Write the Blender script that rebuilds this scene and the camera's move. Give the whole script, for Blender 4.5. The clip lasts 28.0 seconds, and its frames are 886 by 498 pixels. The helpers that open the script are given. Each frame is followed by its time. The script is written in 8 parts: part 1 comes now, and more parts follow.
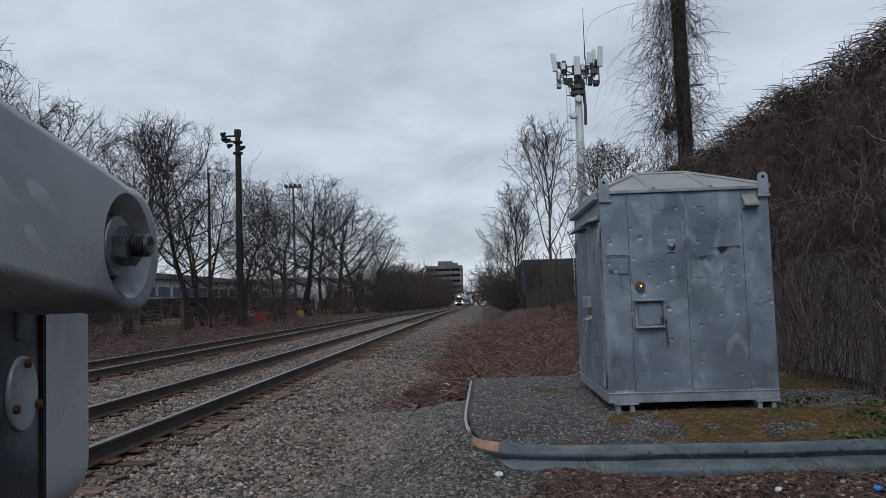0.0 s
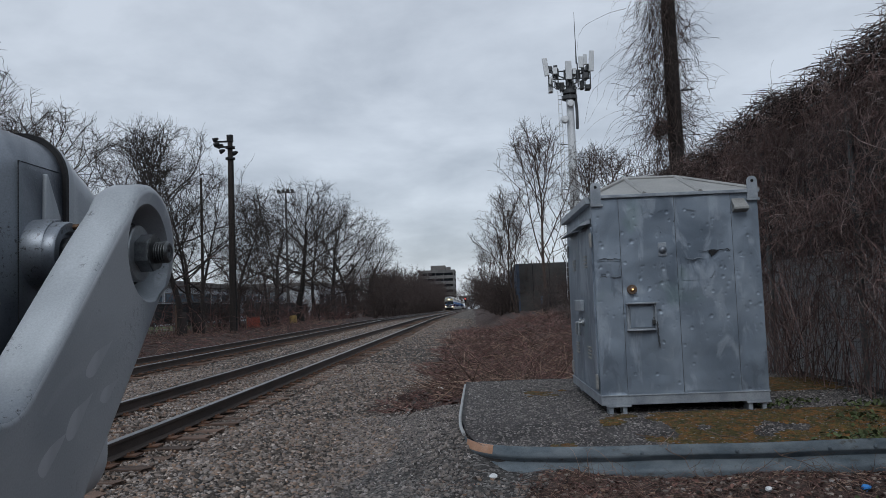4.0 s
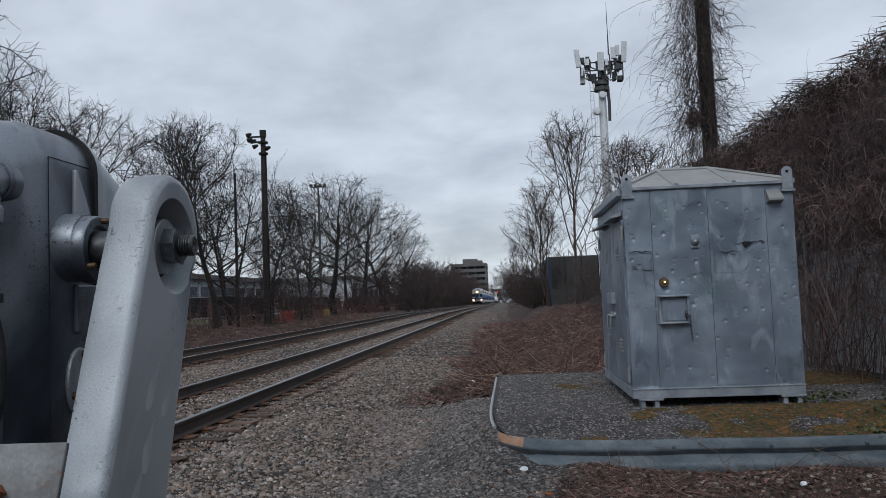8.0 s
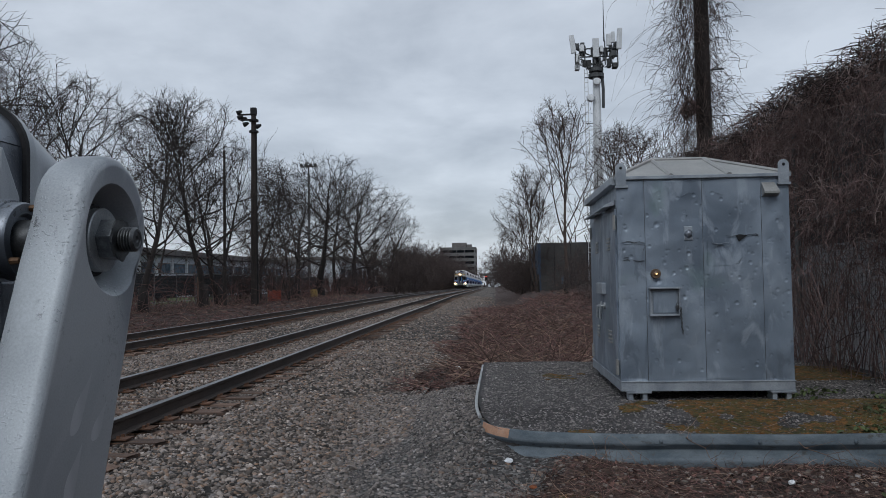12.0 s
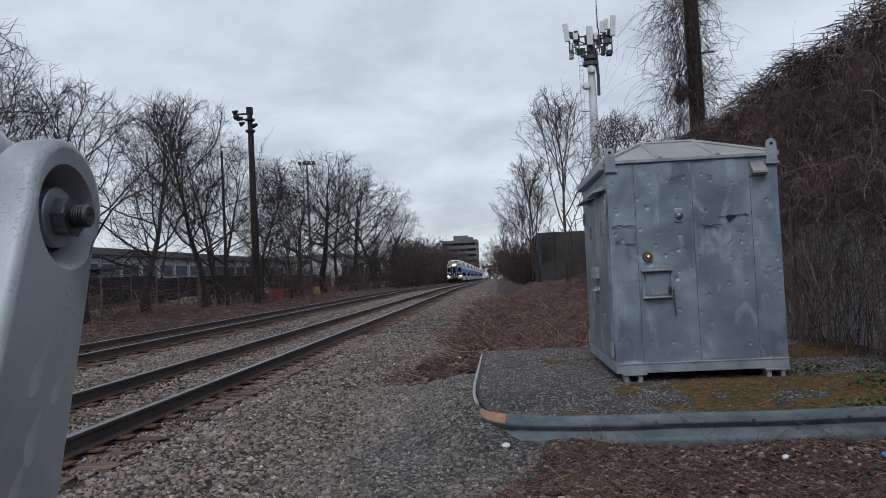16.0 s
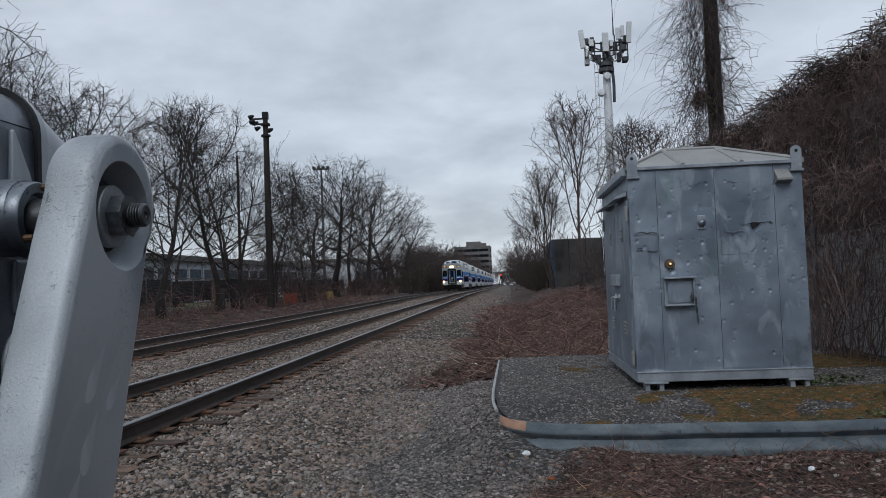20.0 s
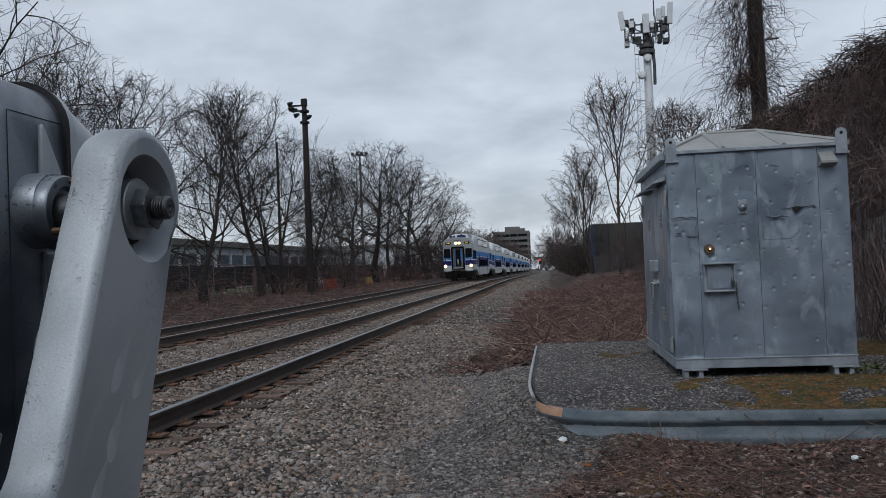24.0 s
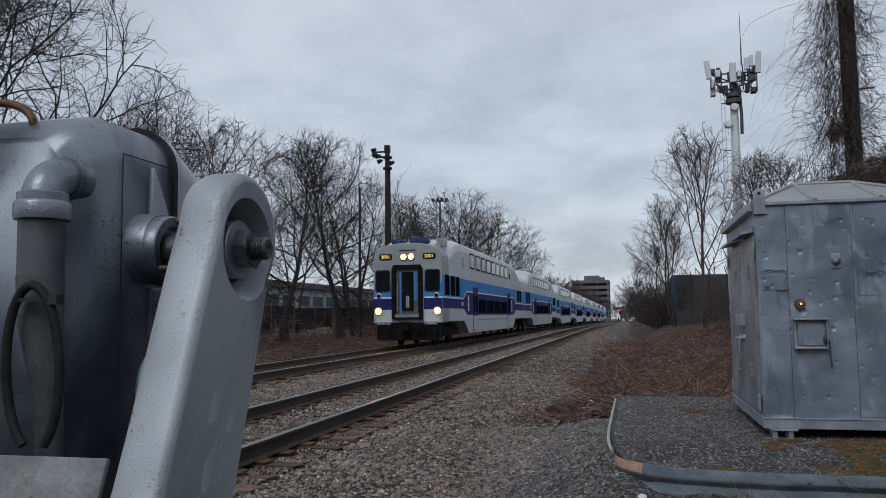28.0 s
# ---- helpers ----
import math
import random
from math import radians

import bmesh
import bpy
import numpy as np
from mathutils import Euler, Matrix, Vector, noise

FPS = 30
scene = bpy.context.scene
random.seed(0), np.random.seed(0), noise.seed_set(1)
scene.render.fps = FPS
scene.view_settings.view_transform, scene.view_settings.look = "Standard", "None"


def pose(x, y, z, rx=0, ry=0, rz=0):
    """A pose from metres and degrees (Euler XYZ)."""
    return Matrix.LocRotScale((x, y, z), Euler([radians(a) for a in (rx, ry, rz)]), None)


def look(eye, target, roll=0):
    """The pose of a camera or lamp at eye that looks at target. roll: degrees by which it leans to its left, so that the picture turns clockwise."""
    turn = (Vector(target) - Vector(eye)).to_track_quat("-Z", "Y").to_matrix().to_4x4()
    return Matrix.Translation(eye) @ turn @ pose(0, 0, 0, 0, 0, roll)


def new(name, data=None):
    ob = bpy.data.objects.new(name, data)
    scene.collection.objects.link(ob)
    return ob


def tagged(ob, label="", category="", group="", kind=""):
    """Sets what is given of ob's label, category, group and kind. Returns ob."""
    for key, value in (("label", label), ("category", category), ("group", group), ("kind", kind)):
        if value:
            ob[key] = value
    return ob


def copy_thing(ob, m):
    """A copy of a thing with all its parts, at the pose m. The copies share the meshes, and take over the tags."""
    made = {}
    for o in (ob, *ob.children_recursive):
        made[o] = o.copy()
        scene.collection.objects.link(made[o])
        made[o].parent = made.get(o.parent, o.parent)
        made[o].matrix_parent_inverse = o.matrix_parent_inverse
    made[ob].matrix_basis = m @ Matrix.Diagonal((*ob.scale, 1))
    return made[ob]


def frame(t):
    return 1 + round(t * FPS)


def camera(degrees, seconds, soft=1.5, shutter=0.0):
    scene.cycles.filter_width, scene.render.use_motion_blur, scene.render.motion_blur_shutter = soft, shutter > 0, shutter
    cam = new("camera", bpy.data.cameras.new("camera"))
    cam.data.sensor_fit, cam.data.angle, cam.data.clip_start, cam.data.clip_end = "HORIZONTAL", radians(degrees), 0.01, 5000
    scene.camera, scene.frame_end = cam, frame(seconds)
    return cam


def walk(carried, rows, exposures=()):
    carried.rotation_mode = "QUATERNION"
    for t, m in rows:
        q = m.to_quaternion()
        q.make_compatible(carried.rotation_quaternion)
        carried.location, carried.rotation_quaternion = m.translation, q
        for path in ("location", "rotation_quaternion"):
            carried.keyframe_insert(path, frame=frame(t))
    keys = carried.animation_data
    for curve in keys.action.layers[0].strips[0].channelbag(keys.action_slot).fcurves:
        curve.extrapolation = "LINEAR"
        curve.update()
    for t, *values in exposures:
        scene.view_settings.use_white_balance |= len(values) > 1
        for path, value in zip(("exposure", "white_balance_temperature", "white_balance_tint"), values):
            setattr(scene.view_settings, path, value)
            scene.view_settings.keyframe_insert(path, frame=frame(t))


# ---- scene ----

# The camera: a phone held beside the gate machine, 58.2 degrees wide.
cam = camera(58.2, 28.0, soft=0.5)
PATH = [
    (0, (0.163, -0.1, 1.241), (0.069, 1.894, 1.367), -1.9),
    (0.5, (0.182, -0.084, 1.247), (0.104, 1.911, 1.375), -2.1),
    (1, (0.208, -0.063, 1.237), (0.135, 1.932, 1.361), -2.3),
    (1.5, (0.195, -0.059, 1.24), (0.119, 1.936, 1.359), -2.3),
    (2, (0.183, -0.091, 1.242), (0.106, 1.903, 1.383), -2.8),
    (2.5, (0.182, -0.117, 1.23), (0.114, 1.876, 1.38), -2.1),
    (4.5, (0.152, -0.191, 1.24), (0.069, 1.803, 1.374), -2.4),
    (5, (0.152, -0.201, 1.239), (0.048, 1.792, 1.378), -2.5),
    (5.5, (0.143, -0.201, 1.239), (-0.006, 1.788, 1.394), -1.8),
    (6, (0.14, -0.19, 1.238), (-0.038, 1.796, 1.398), -1.5),
    (6.5, (0.146, -0.183, 1.238), (-0.041, 1.801, 1.409), -1.2),
    (7, (0.153, -0.182, 1.235), (-0.04, 1.801, 1.408), -1.4),
    (7.5, (0.159, -0.187, 1.238), (-0.012, 1.799, 1.4), -1.6),
    (8, (0.174, -0.182, 1.235), (0.018, 1.808, 1.358), -2.3),
    (8.5, (0.204, -0.162, 1.236), (0.05, 1.829, 1.35), -2.7),
    (9, (0.233, -0.116, 1.238), (0.085, 1.875, 1.348), -2.3),
    (9.5, (0.255, -0.079, 1.236), (0.066, 1.908, 1.357), -2.7),
    (10, (0.265, -0.08, 1.231), (0.071, 1.907, 1.35), -2.0),
    (10.5, (0.248, -0.039, 1.235), (0.053, 1.951, 1.281), -1.6),
    (11, (0.211, -0.033, 1.236), (0.049, 1.96, 1.26), -1.6),
    (11.5, (0.174, 0.007, 1.247), (0.044, 2.003, 1.294), -1.1),
    (12, (0.169, -0.03, 1.267), (0.038, 1.964, 1.347), -0.9),
    (12.5, (0.176, -0.063, 1.248), (0.042, 1.93, 1.347), -0.6),
    (14.5, (0.2, -0.137, 1.227), (0.065, 1.853, 1.372), -1.2),
    (15, (0.206, -0.14, 1.216), (0.073, 1.85, 1.357), -1.7),
    (15.5, (0.235, -0.14, 1.219), (0.137, 1.852, 1.368), -1.7),
    (16, (0.256, -0.083, 1.226), (0.12, 1.911, 1.29), -2.8),
    (16.5, (0.262, -0.071, 1.225), (0.137, 1.924, 1.288), -2.3),
    (17, (0.257, -0.063, 1.23), (0.155, 1.933, 1.302), -2.3),
    (17.5, (0.249, -0.082, 1.237), (0.128, 1.912, 1.331), -2.4),
    (18, (0.263, -0.094, 1.238), (0.097, 1.893, 1.388), -2.3),
    (18.5, (0.262, -0.111, 1.222), (0.04, 1.867, 1.421), -1.3),
    (19, (0.245, -0.097, 1.222), (0.043, 1.883, 1.423), -0.8),
    (19.5, (0.22, -0.063, 1.233), (-0.023, 1.92, 1.325), -1.8),
    (20, (0.184, -0.045, 1.227), (0.017, 1.946, 1.307), -2.3),
    (20.5, (0.18, -0.037, 1.221), (-0.007, 1.953, 1.272), -2.9),
    (22.5, (0.2, -0.025, 1.237), (0.003, 1.964, 1.31), -2.3),
    (23, (0.207, -0.03, 1.232), (-0.023, 1.957, 1.272), -2.3),
    (23.5, (0.21, -0.038, 1.238), (-0.04, 1.946, 1.267), -2.6),
    (24, (0.208, -0.043, 1.233), (-0.057, 1.939, 1.28), -2.4),
    (24.5, (0.206, -0.049, 1.233), (-0.082, 1.929, 1.305), -1.8),
    (25, (0.207, -0.05, 1.239), (-0.129, 1.919, 1.339), -1.1),
    (25.5, (0.209, -0.058, 1.235), (-0.14, 1.907, 1.361), -0.9),
    (26, (0.208, -0.06, 1.237), (-0.158, 1.901, 1.383), -0.8),
    (26.5, (0.205, -0.063, 1.234), (-0.177, 1.894, 1.392), -0.7),
    (27, (0.2, -0.061, 1.232), (-0.19, 1.893, 1.398), -0.8),
    (27.5, (0.198, -0.062, 1.228), (-0.219, 1.887, 1.392), -0.5),
    (28, (0.198, -0.059, 1.232), (-0.255, 1.881, 1.4), -0.7),
]
# the phone's exposure drifts a little as the sky takes more or less of the picture
EXPOSURE = [(0, 0.0), (1, 0.0), (2, -0.05), (5, -0.03), (6, -0.06), (7, -0.08), (8, 0.04), (9, -0.01), (10, 0.0), (11, 0.10), (12, -0.05), (15, -0.03), (16, 0.15), (17, 0.0), (18, -0.19), (19, -0.26), (20, 0.01), (23, 0.10), (24, 0.0), (25, -0.04), (26, -0.08), (28, -0.05)]
walk(cam, [(t, look(eye, target, roll)) for t, eye, target, roll in PATH], EXPOSURE)

# ---- light: an overcast sky with a broad, weak sun ----
def make_world():
    w = bpy.data.worlds.new("overcast_sky")
    scene.world = w
    w.use_nodes = True
    nt = w.node_tree
    nt.nodes.clear()
    n, l = nt.nodes, nt.links
    out = n.new("ShaderNodeOutputWorld")
    bg = n.new("ShaderNodeBackground")
    sky = n.new("ShaderNodeTexSky")
    sky.sky_type = 'NISHITA'
    sky.sun_disc = False
    sky.sun_elevation = radians(45)
    sky.sun_rotation = radians(190)
    sky_bg = n.new("ShaderNodeBackground")
    sky_bg.inputs["Strength"].default_value = 0.015
    l.new(sky.outputs[0], sky_bg.inputs["Color"])
    tc = n.new("ShaderNodeTexCoord")
    sep = n.new("ShaderNodeSeparateXYZ")
    l.new(tc.outputs["Generated"], sep.inputs[0])
    # cloud deck: the direction projected on a flat ceiling, so that the streaks flatten to the horizon
    zup = n.new("ShaderNodeMath"); zup.operation = 'MAXIMUM'; zup.inputs[1].default_value = 0.0
    l.new(sep.outputs["Z"], zup.inputs[0])
    zd = n.new("ShaderNodeMath"); zd.operation = 'ADD'; zd.inputs[1].default_value = 0.24
    l.new(zup.outputs[0], zd.inputs[0])
    dx = n.new("ShaderNodeMath"); dx.operation = 'DIVIDE'
    dy = n.new("ShaderNodeMath"); dy.operation = 'DIVIDE'
    l.new(sep.outputs["X"], dx.inputs[0]); l.new(zd.outputs[0], dx.inputs[1])
    l.new(sep.outputs["Y"], dy.inputs[0]); l.new(zd.outputs[0], dy.inputs[1])
    comb = n.new("ShaderNodeCombineXYZ")
    l.new(dx.outputs[0], comb.inputs[0]); l.new(dy.outputs[0], comb.inputs[1])
    n1 = n.new("ShaderNodeTexNoise"); n1.inputs["Scale"].default_value = 1.75; n1.inputs["Detail"].default_value = 8
    n1.inputs["Roughness"].default_value = 0.56; n1.inputs["Distortion"].default_value = 0.15
    l.new(comb.outputs[0], n1.inputs["Vector"])
    ramp = n.new("ShaderNodeValToRGB")
    e = ramp.color_ramp.elements
    e[0].position, e[0].color = 0.34, SKY_DARK
    e[1].position, e[1].color = 0.62, SKY_LIGHT
    l.new(n1.outputs["Fac"], ramp.inputs["Fac"])
    cl = n.new("ShaderNodeBackground")
    l.new(ramp.outputs[0], cl.inputs["Color"])
    cl.inputs["Strength"].default_value = SKY_POWER
    add = n.new("ShaderNodeAddShader")
    l.new(cl.outputs[0], add.inputs[0]); l.new(sky_bg.outputs[0], add.inputs[1])
    l.new(add.outputs[0], out.inputs[0])


SKY_DARK, SKY_LIGHT, SKY_POWER = (0.385, 0.430, 0.496, 1), (0.578, 0.634, 0.712, 1), 1.0
make_world()
sun = new("sun", bpy.data.lights.new("sun", 'SUN'))
sun.data.energy, sun.data.angle, sun.data.color = 1.15, radians(30), (0.94, 0.975, 1.0)
sun.matrix_world = look((-7, -40, 41), (0, 0, 0))

# ---- mesh helpers ----
class Mesh:
    """Collects vertices and faces of one mesh."""

    def __init__(self):
        self.v, self.f = [], []

    def add(self, verts, faces):
        b = len(self.v)
        self.v.extend(verts)
        self.f.extend([tuple(i + b for i in face) for face in faces])
        return self

    def box(self, x0, x1, y0, y1, z0, z1, m=None):
        vs = [(x, y, z) for x in (x0, x1) for y in (y0, y1) for z in (z0, z1)]
        if m is not None:
            vs = [tuple(m @ Vector(p)) for p in vs]
        return self.add(vs, [(0, 1, 3, 2), (4, 6, 7, 5), (0, 4, 5, 1), (2, 3, 7, 6), (0, 2, 6, 4), (1, 5, 7, 3)])

    def tube(self, pts, radii, n=6, cap=True):
        """A tapered tube along points."""
        pts = [Vector(p) for p in pts]
        rings = []
        side = None
        for i, p in enumerate(pts):
            d = (pts[min(i + 1, len(pts) - 1)] - pts[max(i - 1, 0)])
            d = d.normalized() if d.length > 1e-9 else Vector((0, 0, 1))
            if side is None:
                side = d.orthogonal().normalized()
            else:
                side = side - d * side.dot(d)
                side = side.normalized() if side.length > 1e-6 else d.orthogonal().normalized()
            up = d.cross(side)
            r = radii[i] if hasattr(radii, "__len__") else radii
            rings.append([tuple(p + side * (r * math.cos(2 * math.pi * k / n)) + up * (r * math.sin(2 * math.pi * k / n))) for k in range(n)])
        vs = [q for ring in rings for q in ring]
        fs = [(i * n + k, i * n + (k + 1) % n, (i + 1) * n + (k + 1) % n, (i + 1) * n + k) for i in range(len(pts) - 1) for k in range(n)]
        if cap:
            fs += [tuple(range(n - 1, -1, -1)), tuple((len(pts) - 1) * n + k for k in range(n))]
        return self.add(vs, fs)

    def lathe(self, profile, n=24, axis='X', at=(0, 0, 0)):
        """profile: rows of (along the axis, radius)."""
        vs = []
        for a, r in profile:
            for k in range(n):
                c, s = r * math.cos(2 * math.pi * k / n), r * math.sin(2 * math.pi * k / n)
                p = {'X': (a, c, s), 'Y': (s, a, c), 'Z': (c, s, a)}[axis]
                vs.append((p[0] + at[0], p[1] + at[1], p[2] + at[2]))
        fs = [(i * n + k, i * n + (k + 1) % n, (i + 1) * n + (k + 1) % n, (i + 1) * n + k) for i in range(len(profile) - 1) for k in range(n)]
        if profile[0][1] > 1e-6:
            fs.append(tuple(range(n - 1, -1, -1)))
        if profile[-1][1] > 1e-6:
            fs.append(tuple((len(profile) - 1) * n + k for k in range(n)))
        return self.add(vs, fs)

    def prism(self, outline, a, b, axis='X'):
        """An outline swept from a to b along an axis; the outline gives the two other coordinates in order."""
        def put(s, p):
            return {'X': (s, p[0], p[1]), 'Y': (p[0], s, p[1]), 'Z': (p[0], p[1], s)}[axis]
        n = len(outline)
        vs = [put(a, p) for p in outline] + [put(b, p) for p in outline]
        fs = [(k, (k + 1) % n, n + (k + 1) % n, n + k) for k in range(n)] + [tuple(range(n - 1, -1, -1)), tuple(range(n, 2 * n))]
        return self.add(vs, fs)

    def data(self, name, material, smooth=False, bevel=0.0, segments=2, angle=30):
        me = bpy.data.meshes.new(name)
        me.from_pydata(self.v, [], self.f)
        bm = bmesh.new()
        bm.from_mesh(me)
        bmesh.ops.recalc_face_normals(bm, faces=bm.faces)
        if bevel:
            edges = [e for e in bm.edges if len(e.link_faces) == 2 and e.calc_face_angle(0) > radians(angle)]
            bmesh.ops.bevel(bm, geom=edges, offset=bevel, segments=segments, affect='EDGES', profile=0.6, clamp_overlap=True)
        if smooth:
            for fc in bm.faces:
                fc.smooth = True
            for e in bm.edges:
                e.smooth = not (len(e.link_faces) == 2 and e.calc_face_angle(0) > radians(38))
        bm.to_mesh(me)
        bm.free()
        me.materials.append(material)
        return me

    def raw(self, name, material, smooth=False):
        """The mesh as it is, for large scatter."""
        me = bpy.data.meshes.new(name)
        me.from_pydata(self.v, [], self.f)
        if smooth:
            me.polygons.foreach_set("use_smooth", [True] * len(me.polygons))
        me.materials.append(material)
        return me


def part(name, mesh, material, parent, label="", smooth=False, bevel=0.0, segments=2, at=None):
    """One mesh object under a thing or under a part."""
    ob = new(name, mesh.data(name, material, smooth, bevel, segments) if isinstance(mesh, Mesh) else mesh)
    ob.parent = parent
    if at is not None:
        ob.matrix_local = at if isinstance(at, Matrix) else Matrix.Translation(at)
    return tagged(ob, label)


def thing(name, label, category, at=None, group="", kind=""):
    ob = tagged(new(name), label, category, group, kind)
    ob.empty_display_size = 0.2
    if at is not None:
        ob.matrix_world = at if isinstance(at, Matrix) else Matrix.Translation(at)
    return ob


def arrays(name, verts, faces, material, smooth=False):
    """A mesh from numpy arrays of vertices and triangles or quads."""
    me = bpy.data.meshes.new(name)
    verts = np.asarray(verts, np.float32)
    faces = np.asarray(faces, np.int32)
    k = faces.shape[1]
    me.vertices.add(len(verts))
    me.vertices.foreach_set("co", verts.ravel())
    me.loops.add(faces.size)
    me.loops.foreach_set("vertex_index", faces.ravel())
    me.polygons.add(len(faces))
    me.polygons.foreach_set("loop_start", np.arange(0, faces.size, k, dtype=np.int32))
    me.update(calc_edges=True)
    if smooth:
        me.polygons.foreach_set("use_smooth", [True] * len(faces))
    me.validate()
    me.materials.append(material)
    return me


# ---- materials ----
def nodes_of(name):
    m = bpy.data.materials.new(name)
    m.use_nodes = True
    return m, m.node_tree.nodes, m.node_tree.links, m.node_tree.nodes["Principled BSDF"]


def noise_node(n, l, scale, detail=5, rough=0.6, coords="Object", stretch=None, distort=0.0):
    tc = n.new("ShaderNodeTexCoord")
    t = n.new("ShaderNodeTexNoise")
    t.inputs["Scale"].default_value, t.inputs["Detail"].default_value = scale, detail
    t.inputs["Roughness"].default_value, t.inputs["Distortion"].default_value = rough, distort
    if stretch:
        mp = n.new("ShaderNodeMapping")
        mp.inputs["Scale"].default_value = stretch
        l.new(tc.outputs[coords], mp.inputs[0]); l.new(mp.outputs[0], t.inputs["Vector"])
    else:
        l.new(tc.outputs[coords], t.inputs["Vector"])
    return t


def ramp_node(n, l, source, stops):
    r = n.new("ShaderNodeValToRGB")
    e = r.color_ramp.elements
    while len(e) < len(stops):
        e.new(0.5)
    for el, (p, c) in zip(e, stops):
        el.position, el.color = p, (*c, 1) if len(c) == 3 else c
    l.new(source, r.inputs["Fac"])
    return r


def mix_node(n, l, fac, a, b, mode='MIX'):
    m = n.new("ShaderNodeMix")
    m.data_type, m.blend_type = 'RGBA', mode
    for sock, val in ((m.inputs[0], fac), (m.inputs[6], a), (m.inputs[7], b)):
        if hasattr(val, "is_linked"):
            l.new(val, sock)
        elif isinstance(val, (int, float)):
            sock.default_value = val
        else:
            sock.default_value = (*val, 1)
    return m.outputs[2]


def surface(name, c1, c2, scale=6.0, rough=0.7, metal=0.0, bump=0.2, fine=60.0, c3=None, wear=0.5, stretch=None, vary=0.0, spread=(0.35, 0.65), coords="Object", depth=0.01, tints=None):
    """Two colours in large patches, a third in small wear, grain in the relief, and a shift from object to object or island to island."""
    m, n, l, b = nodes_of(name)
    big = noise_node(n, l, scale, 5, 0.62, coords, stretch)
    col = ramp_node(n, l, big.outputs["Fac"], [(spread[0], c1), (spread[1], c2)]).outputs[0]
    small = noise_node(n, l, fine, 4, 0.6, coords, stretch)
    if c3 is not None:
        f = ramp_node(n, l, noise_node(n, l, scale * 2.7, 8, 0.7, coords, stretch).outputs["Fac"], [(wear, (0, 0, 0)), (wear + 0.1, (1, 1, 1))]).outputs[0]
        col = mix_node(n, l, f, col, c3)
    grain = ramp_node(n, l, small.outputs["Fac"], [(0.2, (0.72,) * 3), (0.8, (1.2,) * 3)]).outputs[0]
    col = mix_node(n, l, 1.0, col, grain, 'MULTIPLY')
    if vary:
        g = n.new("ShaderNodeObjectInfo")
        gi = n.new("ShaderNodeNewGeometry")
        ad = n.new("ShaderNodeMath"); ad.operation = 'ADD'
        l.new(g.outputs["Random"], ad.inputs[0]); l.new(gi.outputs["Random Per Island"], ad.inputs[1])
        fr = n.new("ShaderNodeMath"); fr.operation = 'FRACT'
        l.new(ad.outputs[0], fr.inputs[0])
        v = ramp_node(n, l, fr.outputs[0], tints or [(0, (1 - vary,) * 3), (1, (1 + vary,) * 3)]).outputs[0]
        col = mix_node(n, l, 1.0, col, v, 'MULTIPLY')
    l.new(col, b.inputs["Base Color"])
    b.inputs["Metallic"].default_value = metal
    rr = n.new("ShaderNodeMapRange")
    rr.inputs["To Min"].default_value, rr.inputs["To Max"].default_value = max(0.02, rough - 0.12), min(1, rough + 0.12)
    l.new(big.outputs["Fac"], rr.inputs["Value"]); l.new(rr.outputs[0], b.inputs["Roughness"])
    if bump:
        bp = n.new("ShaderNodeBump")
        bp.inputs["Strength"].default_value, bp.inputs["Distance"].default_value = bump, depth
        l.new(small.outputs["Fac"], bp.inputs["Height"]); l.new(bp.outputs[0], b.inputs["Normal"])
    return m


def glow(name, colour, power):
    m, n, l, b = nodes_of(name)
    b.inputs["Base Color"].default_value = (*colour, 1)
    b.inputs["Emission Color"].default_value = (*colour, 1)
    b.inputs["Emission Strength"].default_value = power
    return m


def grade(y):
    """The line falls gently away beyond 70 m."""
    return -0.0062 * max(0.0, y - 70.0)

